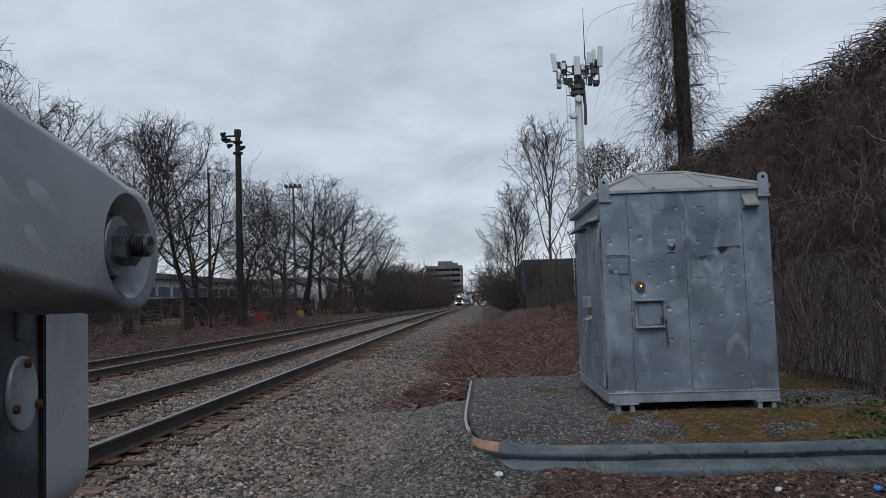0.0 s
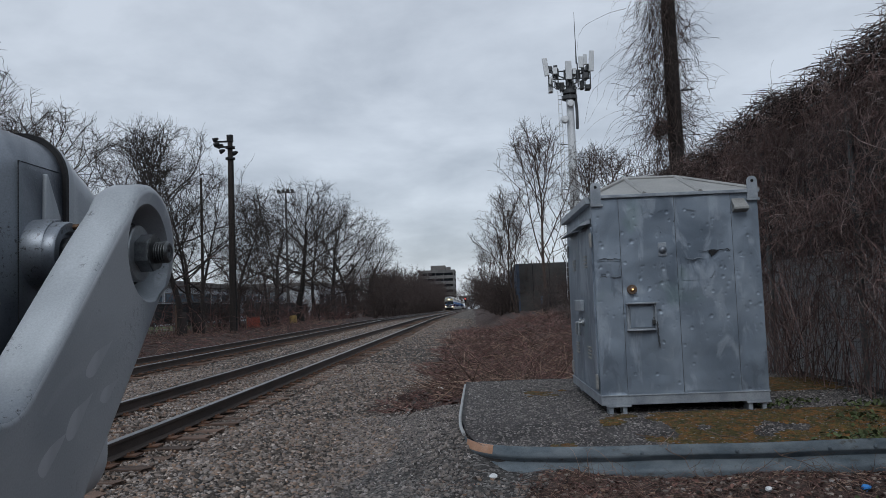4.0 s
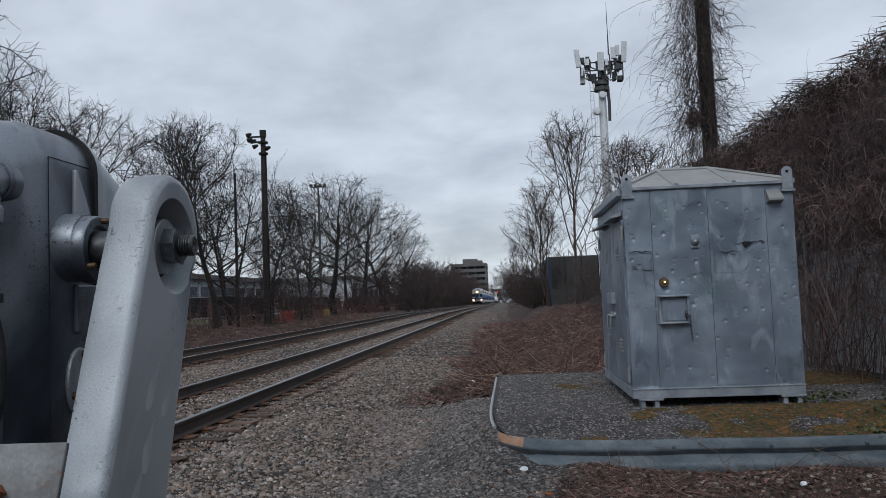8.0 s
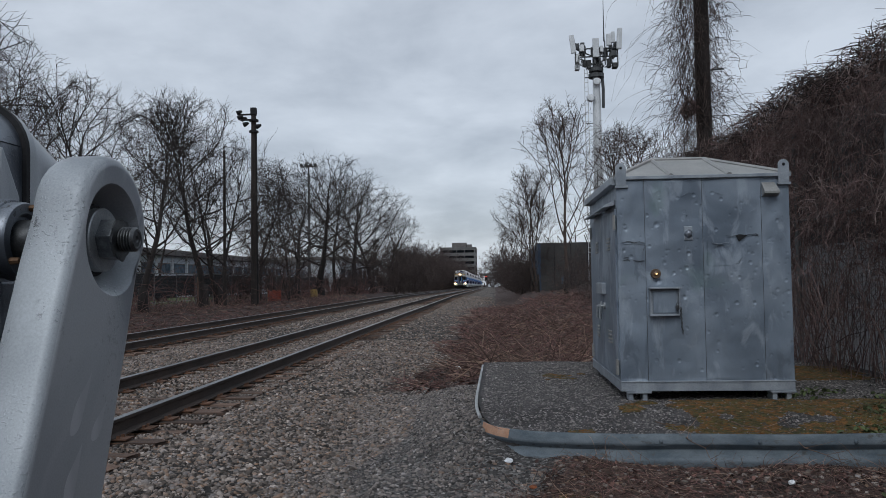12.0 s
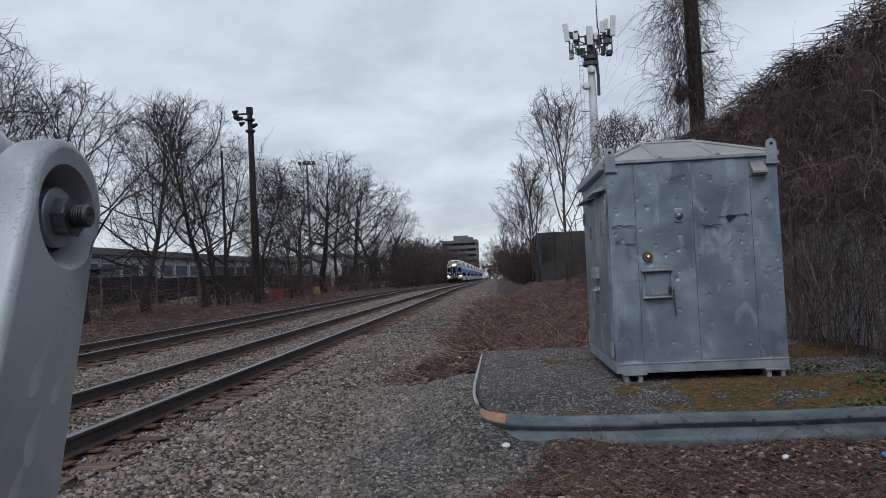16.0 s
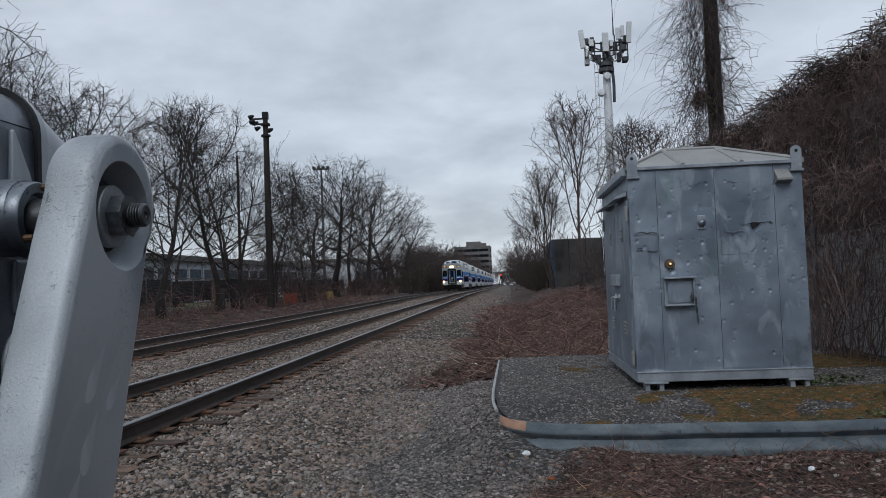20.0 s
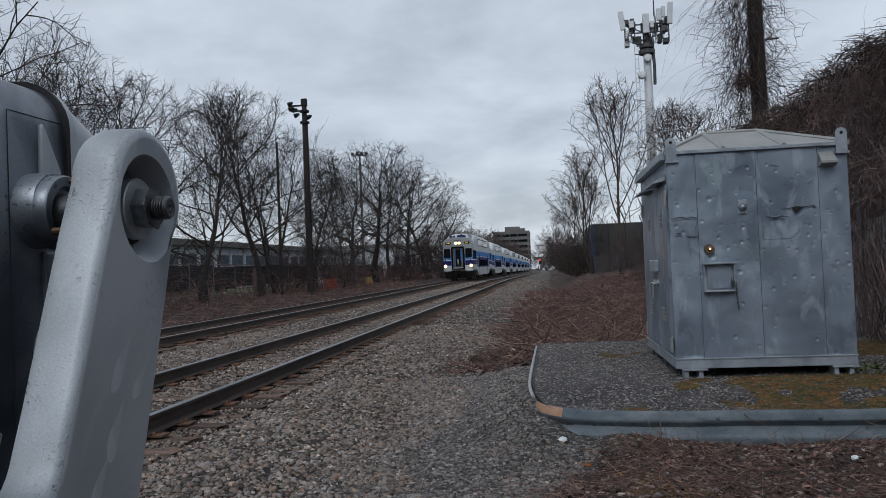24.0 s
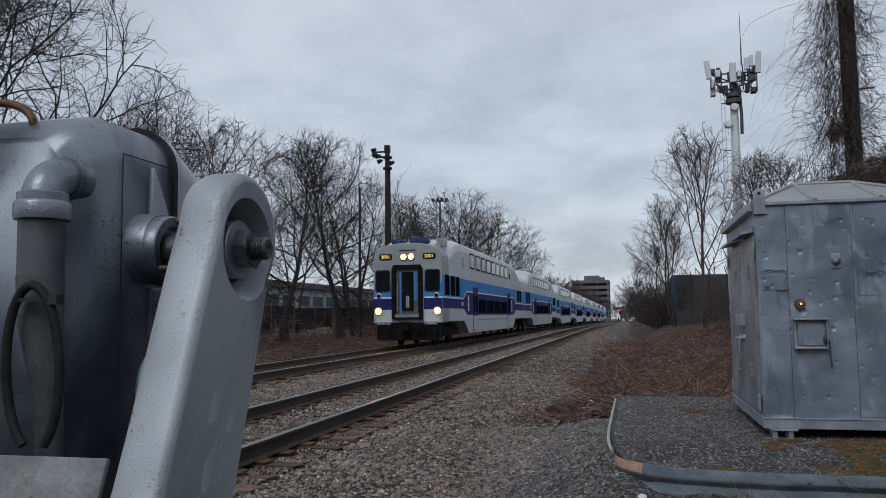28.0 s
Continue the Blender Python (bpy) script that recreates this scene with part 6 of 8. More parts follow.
def crown_tree(seed, height, spread, trunk, material, limbs=13, kids=(9, 7, 4), fork=0.22, low=66, high=18, twig=0.0086, wander=0.075, centre=0.57, stems=1, lift=0.05):
    """A trunk with straight ascending limbs that end in fine twig fans inside a rounded crown."""
    rng = random.Random(seed)
    V, F = [], []
    cz, az = centre * height, (1 - centre) * height

    def room(p, d):
        """How far the crown's outline lies from p along d."""
        a = (d.x * d.x + d.y * d.y) / spread ** 2 + d.z * d.z / az ** 2
        b = (p.x * d.x + p.y * d.y) / spread ** 2 + (p.z - cz) * d.z / az ** 2
        c = (p.x * p.x + p.y * p.y) / spread ** 2 + (p.z - cz) ** 2 / az ** 2 - 1
        q = b * b - a * c
        return max(0.0, (-b + math.sqrt(q)) / a) if q > 0 else 0.0

    def wood(p, d, length, r0, r1, segs, n, bend, up):
        pts, dirs = [p.copy()], [d.copy()]
        for k in range(segs):
            d = (d + Vector((rng.gauss(0, bend), rng.gauss(0, bend), rng.gauss(0, bend) + up))).normalized()
            p = p + d * (length / segs)
            pts.append(p.copy())
            dirs.append(d.copy())
        rad = [r0 + (r1 - r0) * (i / segs) ** 0.85 for i in range(segs + 1)]
        base, side = len(V), None
        for c, e, r in zip(pts, dirs, rad):
            side = e.orthogonal().normalized() if side is None else (side - e * side.dot(e)).normalized()
            o = e.cross(side)
            for k in range(n):
                a = 6.2832 * k / n
                V.append(c + side * (r * math.cos(a)) + o * (r * math.sin(a)))
        for i in range(segs):
            for k in range(n):
                F.append((base + i * n + k, base + i * n + (k + 1) % n, base + (i + 1) * n + (k + 1) % n, base + (i + 1) * n + k))
        return pts, dirs, rad

    def along(line, t):
        pts, dirs, rad = line
        i = min(int(t * (len(pts) - 1)), len(pts) - 2)
        f = t * (len(pts) - 1) - i
        return pts[i].lerp(pts[i + 1], f), dirs[i + 1], rad[i] + (rad[i + 1] - rad[i]) * f

    def aside(axis, deg, spin):
        o = axis.orthogonal().normalized()
        o.rotate(Matrix.Rotation(spin, 3, axis))
        return (axis * math.cos(radians(deg)) + o * math.sin(radians(deg))).normalized()

    for st in range(stems):
        a0 = rng.uniform(0, 6.283)
        tilt = 0.05 + (0.16 if stems > 1 else 0)
        d0 = Vector((math.cos(a0) * tilt, math.sin(a0) * tilt, 1)).normalized()
        trunk_line = wood(Vector((math.cos(a0), math.sin(a0), 0)) * (0.1 * (stems > 1)), d0, height * rng.uniform(0.78, 0.9), trunk / (1 + 0.35 * (stems - 1)), 0.02, 10, 7, wander * 0.6, 0.02)
        for k in range(limbs // stems):
            t = fork + (0.96 - fork) * ((k + rng.random()) * stems / limbs) ** 0.9
            p, e, r = along(trunk_line, t)
            dd = aside(Vector((0, 0, 1)), low + (high - low) * t + rng.gauss(0, 7), k * 2.4 + rng.gauss(0, 0.4))
            ln = max(0.5, room(p, dd) * rng.uniform(0.86, 1.04))
            limb = wood(p, dd, ln, max(0.034, r * rng.uniform(0.42, 0.66)), 0.015, 8, 5, wander, lift)
            side_shoots = max(3, round(kids[0] * min(1.0, ln / (0.82 * spread))))
            for c in range(side_shoots):
                t1 = 0.26 + 0.74 * (c + rng.random()) / side_shoots
                p1, e1, r1 = along(limb, min(t1, 0.99))
                d1 = aside(e1, rng.uniform(30, 60), c * 2.6 + rng.gauss(0, 0.5))
                d1 = (d1 + Vector((0, 0, 0.18))).normalized()
                l1 = min(ln * rng.uniform(0.34, 0.60) * (1.1 - 0.45 * t1), room(p1, d1) + 0.25)
                if l1 < 0.2:
                    continue
                br = wood(p1, d1, l1, max(0.020, r1 * 0.66), twig * 1.2, 5, 4, wander * 1.3, lift * 0.6)
                shoots = max(2, round(kids[1] * min(1.0, l1 / (0.26 * spread))))
                for c2 in range(shoots):
                    t2 = 0.22 + 0.78 * (c2 + rng.random()) / shoots
                    p2, e2, r2 = along(br, min(t2, 0.99))
                    d2 = aside(e2, rng.uniform(34, 68), c2 * 2.5 + rng.gauss(0, 0.5))
                    l2 = min(max(0.30, l1 * rng.uniform(0.30, 0.60)), room(p2, d2) + 0.3)
                    tw = wood(p2, d2, l2, max(twig * 1.1, r2 * 0.6), twig * 0.75, 3, 3, wander * 1.9, lift * 0.5)
                    for c3 in range(kids[2]):
                        p3, e3, r3 = along(tw, 0.15 + 0.84 * (c3 + rng.random()) / kids[2])
                        d3 = aside(e3, rng.uniform(28, 62), rng.uniform(0, 6.28))
                        wood(p3, d3, rng.uniform(0.22, 0.60) * height / 11, twig * 0.8, twig * 0.5, 2, 3, 0.22, 0)
    return arrays("crown", [tuple(v) for v in V], F, material, True)


KINDS = {
    "spread": [crown_tree(11 + i, 11.0, 5.4 - 0.4 * (i % 2), 0.22, BARK, 18, (8, 6, 3), 0.24 + 0.02 * i, 84, 18, 0.0082, 0.13, 0.54, lift=0.010) for i in range(3)],
    "upright": [crown_tree(31 + i, 11.0, 4.3 + 0.3 * i, 0.20, BARK, 18, (8, 6, 3), 0.27, 82, 14, 0.0082, 0.12, 0.55, stems=1 + i % 2, lift=0.012) for i in range(3)],
    "broad": [crown_tree(121 + i, 11.0, 6.4, 0.30, BARK, 18, (8, 6, 3), 0.24, 88, 20, 0.0084, 0.14, 0.52, 1, 0.004) for i in range(3)],
    "dense": [crown_tree(91, 11.0, 6.3, 0.27, BARK, 22, (10, 8, 4), 0.17, 84, 16, 0.0092, 0.15, 0.52, 1, 0.02)],
    "brush": [tree_mesh(51 + i, 9.0, 0.06, BRUSH_BARK, stems=14, first=0.06, kids=(10, 8, 4), ratio=(0.34, 0.45, 0.5), up=0.06, angle=(24, 56), twig=0.012, wander=0.10, lean=0.10, sides=(4, 3, 3, 3), cap=11000) for i in range(3)],
    "bush": [tree_mesh(61 + i, 9.0, 0.07, BRUSH_BARK, stems=11, first=0.06, kids=(7, 5, 3), ratio=(0.42, 0.48, 0.5), up=0.04, angle=(25, 60), twig=0.020, wander=0.16, lean=0.2, sides=(4, 3, 3, 3), cap=9000) for i in range(3)],
    "slim": [crown_tree(71 + i, 9.0, 2.7, 0.10, BARK_RED, 11, (7, 6, 3), 0.24, 50, 14, 0.0080, 0.09, 0.60, 1 + i % 2, 0.07) for i in range(3)],
}
TRUNKS = {}


def plant_tree(kind, which, x, y, height, turn, label, name="tree", category="tree", group=""):
    me = KINDS[kind][which % len(KINDS[kind])]
    base = {"spread": 11.0, "upright": 11.0, "dense": 11.0, "broad": 11.0, "brush": 8.6, "bush": 8.6, "slim": 9.0}[kind]
    k = height / base
    top = thing(name, label, category, pose(x, y, ground_z(x, y) - 0.1, 0, 0, turn), group)
    top.scale = (k, k, k)
    crown = new("crown", me)
    crown.parent = top
    # thick lower trunk with root flare
    key = (kind, which % len(KINDS[kind]))
    if key not in TRUNKS:
        r = {"spread": 0.25, "upright": 0.21, "dense": 0.26, "broad": 0.34, "brush": 0.16, "bush": 0.16, "slim": 0.1}[kind]
        TRUNKS[key] = Mesh().lathe([(-0.3, r * 1.75), (0.0, r * 1.6), (0.2, r * 1.38), (0.6, r * 1.2), (1.3, r * 1.0)], 9, 'Z').raw("trunk", BARK_RED if kind in ("brush", "bush") else BARK, True)
    trunk = new("trunk", TRUNKS[key])
    trunk.parent = top
    return top


BARE = "tall bare deciduous tree with grey bark beside the fence"
ROW = [("dense", 0, -20.6, 20.6, 13.1, 75), ("upright", 0, -17.0, 26.0, 10.0, 10), ("spread", 1, -16.0, 30.0, 9.4, 120), ("upright", 2, -16.2, 36.0, 10.6, 200),
       ("upright", 2, -16.3, 44.0, 11.9, 15), ("upright", 1, -17.0, 48.5, 10.8, 190), ("upright", 0, -16.5, 55.0, 10.0, 260), ("broad", 0, -16.5, 65.5, 10.6, 310), ("broad", 1, -16.4, 74.0, 13.4, 150),
       ("upright", 2, -16.8, 83.0, 12.6, 60), ("broad", 2, -16.4, 92.0, 14.0, 20), ("broad", 0, -16.2, 106.0, 13.8, 80), ("broad", 1, -17.0, 124.0, 12.8, 220)]
for kind, i, x, y, h, turn in ROW:
    plant_tree(kind, i, x, y, h, turn, BARE, group="row of bare trees along the fence")
for k, (x, y, h) in enumerate([(-15.4, 51.0, 5.4), (-15.2, 58.5, 5.8), (-15.3, 78.0, 6.0), (-15.2, 99.0, 7.0)]):
    plant_tree("slim", k, x, y, h, 83 * k, "thin reddish sapling with fine bare twigs", "sapling", "tree", "reddish saplings under the trees")
BACK = [("upright", 0, -27, 34, 9, 90), ("spread", 1, -29, 49, 11.0, 30), ("upright", 1, -26, 60, 10.5, 200), ("spread", 2, -28, 78, 12.5, 260), ("upright", 0, -26, 100, 13.5, 140)]
for kind, i, x, y, h, turn in BACK:
    plant_tree(kind, i, x, y, h, turn, "bare deciduous tree behind the fence", group="bare trees behind the fence")
for k, (x, y, h) in enumerate([(-16.8, 52.0, 4.6), (-17.0, 62.0, 5.0), (-17.0, 84.0, 5.6), (-16.6, 97.0, 6.4)]):
    plant_tree("brush", k, x, y, h, 57 * k, "thin reddish-brown leafless saplings between the trees", "thicket", "thicket", "saplings along the fence")
for k in range(10):
    y = 27 + 9.0 * k
    plant_tree("bush", k, -19.6 - 1.4 * (k % 3), y, 1.1 + 0.4 * ((k * 3) % 4), 53 * k, "leafless undergrowth along the fence", "bush", "bush", "undergrowth along the fence")
for k in range(30):
    y = 109 + 7.8 * k
    plant_tree("brush", k, -13.6 - 1.7 * ((k * 7) % 3), y, 6.6 + 0.7 * ((k * 5) % 4) + 0.11 * min(k, 20), 47 * k, "dense reddish-brown leafless thicket beside the track", "thicket", "thicket", "thickets beside the far track")
RIGHT = [("slim", 0, 4.3, 47, 11.2, 20), ("slim", 1, 3.0, 54, 8.6, 130), ("slim", 2, 2.2, 70, 7.0, 220), ("slim", 1, 2.0, 86, 7.2, 70), ("slim", 2, 2.9, 60, 7.4, 200), ("slim", 0, 8.8, 50, 9.6, 300), ("slim", 2, 7.4, 44, 8.6, 10)]
for kind, i, x, y, h, turn in RIGHT:
    plant_tree(kind, i, x, y, h, turn, "slender bare tree with pale budding twigs", group="slender trees beside the ditch")
for k, (x, y, h) in enumerate([(4.8, 40, 2.6), (4.6, 33, 2.2), (6.0, 48, 3.0), (4.4, 26, 1.8), (5.2, 22, 2.0), (5.4, 54, 2.6), (6.9, 53, 3.0), (3.9, 47, 1.6)]):
    plant_tree("bush", k, x, y, h, 33 * k, "low tangled leafless bush beside the ditch", "bush", "bush", "bushes beside the ditch")
for k, (x, y, h) in enumerate([(2.2, 62, 3.8), (2.8, 59, 3.6), (2.1, 70, 4.2), (2.6, 66, 4.4), (2.2, 80, 4.6), (2.6, 88, 5.0), (2.2, 100, 5.4), (2.2, 124, 6.2), (2.2, 160, 7.0)]):
    plant_tree("brush", k, x, y, h, 71 * k, "dense leafless brush beside the ditch", "thicket", "thicket", "thickets beside the ditch")
for k in range(7):
    plant_tree("brush", k + 1, -19.5 - 2.0 * (k % 3), 176 + 17 * k, 11.5 + 1.3 * (k % 3), 29 * k, "dense brown leafless thicket behind the first row", "thicket", "thicket", "thickets beside the far track")
for k, (x, y, h) in enumerate([(-1.0, 395, 6.5), (3.0, 385, 7), (-6, 430, 15), (4, 440, 13), (-2, 470, 14), (14, 430, 13), (-26, 400, 17), (-36, 360, 18)]):
    plant_tree("brush", k, x, y, h, 61 * k, "distant bare tree clump beyond the line", "tree", "tree", "distant tree clumps")


# ---- stalks, litter, vines: bent thin strands ----
def strands(name, rows, material, label, category, sides=3):
    """rows: lists of points with a radius; all strands joined in one mesh of bent tubes."""
    V, F = [], []
    for pts, r in rows:
        base = len(V)
        n = len(pts)
        for i, c in enumerate(pts):
            a, b = pts[max(0, i - 1)], pts[min(n - 1, i + 1)]
            d = (b - a)
            d = d.normalized() if d.length > 1e-6 else Vector((0, 0, 1))
            s = d.cross(Vector((0.31, 0.17, 0.93)))
            s = s.normalized() if s.length > 1e-4 else Vector((1, 0, 0))
            o = d.cross(s)
            rr = r * (1 - 0.6 * i / (n - 1))
            for k in range(sides):
                t = 6.2832 * k / sides
                V.append(c + s * (rr * math.cos(t)) + o * (rr * math.sin(t)))
        for i in range(n - 1):
            for k in range(sides):
                F.append((base + i * sides + k, base + i * sides + (k + 1) % sides, base + (i + 1) * sides + (k + 1) % sides, base + (i + 1) * sides + k))
    return tagged(new(name, arrays(name, [tuple(v) for v in V], F, material, True)), label, category, kind="stuff")


def lying(rng, x, y, length, r, rise, bend=0.5, segs=5, zf=None):
    a = rng.uniform(0, 6.283)
    d = Vector((math.cos(a), math.sin(a), rng.uniform(0.1, rise)))
    p = Vector((x, y, (zf or ground_z)(x, y) - 0.01))
    out = [p]
    for k in range(segs):
        d = (d + Vector((rng.gauss(0, bend * 0.4), rng.gauss(0, bend * 0.4), rng.gauss(-0.12 * rise, 0.16)))).normalized()
        p = p + d * (length / segs)
        g = (zf or ground_z)(p.x, p.y) + 0.008
        if p.z < g:
            p.z = g
        out.append(p.copy())
    return out, r


HEAP = (-0.62, 12.0, 0.95, 1.55)


def make_brush():
    rng = random.Random(21)
    rows, pale = [], []
    while len(rows) < 8200:
        y = 11.2 + 34 * rng.random() ** 1.7
        x = rng.uniform(-1.3 - 0.2 * rng.random(), 5.2)
        if x < -0.95 + 0.4 * math.sin(y * 0.9) - 0.012 * (y - 11):
            continue
        if y < 11.6 and x > 0:
            continue
        near = smooth01(11, 15.5, y) * smooth01(-1.2, 0.3, x)
        rows.append(lying(rng, x, y, rng.uniform(0.12, 0.35) + near * rng.uniform(0.1, 0.7), rng.uniform(0.004, 0.010) * (1 + y / 40), 0.30 + 0.45 * near, 0.6, 4))
        if rng.random() < 0.30:
            pale.append(lying(rng, x, y, rng.uniform(0.2, 0.4) + near * rng.uniform(0.1, 1.0), rng.uniform(0.003, 0.007) * (1 + y / 50), 0.3 + 0.6 * near, 0.5, 4))
    for k in range(520):
        a, q = rng.uniform(0, 6.283), rng.random() ** 0.6
        x, y = 0.9 + 1.3 * q * math.cos(a), 13.6 + 1.9 * q * math.sin(a)
        pts, r = lying(rng, x, y, rng.uniform(0.5, 1.5), rng.uniform(0.004, 0.011), 0.45, 0.45, 6)
        up = 0.34 * (1 - q) * rng.random()
        (pale if k % 3 else rows).append(([p + Vector((0, 0, up)) for p in pts], r))
    for k in range(760):
        y = 11.6 + 22 * rng.random() ** 1.5
        pale.append(lying(rng, rng.uniform(-0.7, 4.6), y, rng.uniform(0.3, 1.5), rng.uniform(0.006, 0.016) * (1 + y / 60), 0.5, 0.45, 4))
    strands("dead_brush", rows, BRUSH, "tangled reddish-brown dead stalks", "dead brush")
    strands("pale_brush", pale, STALK, "pale dry broken stalks", "dead brush")
    rows = []
    while len(rows) < 3600:
        y = 12 + 70 * rng.random() ** 1.5
        x = rng.uniform(-17.5, -11.2)
        rows.append(lying(rng, x, y, rng.uniform(0.15, 0.62), rng.uniform(0.005, 0.010) * (1 + y / 60), 1.2))
    strands("verge_weeds", rows, STALK, "dry brown weeds along the far track", "weeds")
    rows = []
    while len(rows) < 4200:
        y = 13 + 60 * rng.random() ** 1.4
        x = -11.25 - 4.4 * rng.random() ** 1.25
        rows.append(lying(rng, x, y, rng.uniform(0.15, 0.6), rng.uniform(0.006, 0.015) * (1 + y / 60), 0.30, 0.6, 3))
    strands("verge_litter", rows, BRUSH, "brown fallen stalks and leaves beside the far track", "litter")
    rows = []
    while len(rows) < 760:
        y = rng.uniform(24, 110)
        x = rng.uniform(-18.3, -15.0)
        p, r = lying(rng, x, y, rng.uniform(1.0, 3.6), 0.009 + y * 0.00014, 3.5, 0.3, 4)
        rows.append((p, r))
    while len(rows) < 1150:
        y = rng.uniform(27, 100)
        rows.append(lying(rng, rng.uniform(-20.5, -15.6), y, rng.uniform(3.0, 6.0), 0.010 + y * 0.00014, 5.0, 0.22, 4))
    strands("saplings", rows, BRUSH, "thin bare saplings along the fence", "saplings")
    # foreground litter: twigs and curled leaves
    rows = []
    while len(rows) < 6500:
        x, y = rng.uniform(-0.2, 4.6), rng.uniform(4.2, 6.6)
        if x < 0.1 + 0.55 * (y - 5.4) and rng.random() < 0.93:
            continue
        if y > 6.42 + max(0, 0.35 - x):
            continue
        rows.append(lying(rng, x, y, rng.uniform(0.04, 0.30), rng.uniform(0.0012, 0.0036), 0.35, 0.7, 4))
    strands("dark_twigs", rows[::2], BRUSH, "dark reddish fallen twigs on the soil", "twigs")
    strands("litter_twigs", rows[1::2], STALK, "fallen twigs and dry stems on the soil", "twigs")
    V, F = [], []

    def leaf(x, y, s):
        m = Matrix.Translation((x, y, ground_z(x, y) + 0.008)) @ Euler((rng.gauss(0, 0.4), rng.gauss(0, 0.4), rng.uniform(0, 6.28))).to_matrix().to_4x4()
        b = len(V)
        cu = rng.uniform(-0.4, 0.5) * s
        for u, v, w in ((-1, 0, 0), (-0.3, 0.55, cu), (0.45, 0.45, cu), (1.1, 0, 0.2 * s), (0.45, -0.45, cu), (-0.3, -0.55, cu), (0.1, 0, 0)):
            V.append(m @ Vector((u * s, v * s, w)))
        F.extend([(b + 6, b + i, b + (i + 1) % 6) for i in range(6)])
    n = 0
    while n < 10500:
        x, y = rng.uniform(-0.4, 4.8), rng.uniform(4.2, 6.6)
        if x < 0.15 + 0.55 * (y - 5.4) and rng.random() < 0.97:
            continue
        if y > 6.42 + max(0, 0.35 - x):
            continue
        leaf(x, y, rng.uniform(0.006, 0.016) if rng.random() < 0.84 else rng.uniform(0.016, 0.034))
        n += 1
    # leaves caught in the dead brush, and the dark heap of rotten litter before it
    n = 0
    while n < 7000:
        y = 10.6 + 26 * rng.random() ** 1.6
        x = rng.uniform(-1.2, 5.0)
        if x < -0.85 + 0.4 * math.sin(y * 0.9) - 0.012 * (y - 11) or (y < 11.4 and x > -0.1):
            continue
        leaf(x, y, rng.uniform(0.02, 0.05) * (1 + y / 50))
        n += 1
    tagged(new("leaf_litter", arrays("leaf_litter", [tuple(v) for v in V], F, LEAF)), "curled brown fallen leaves on the soil", "leaves", kind="stuff")


make_brush()


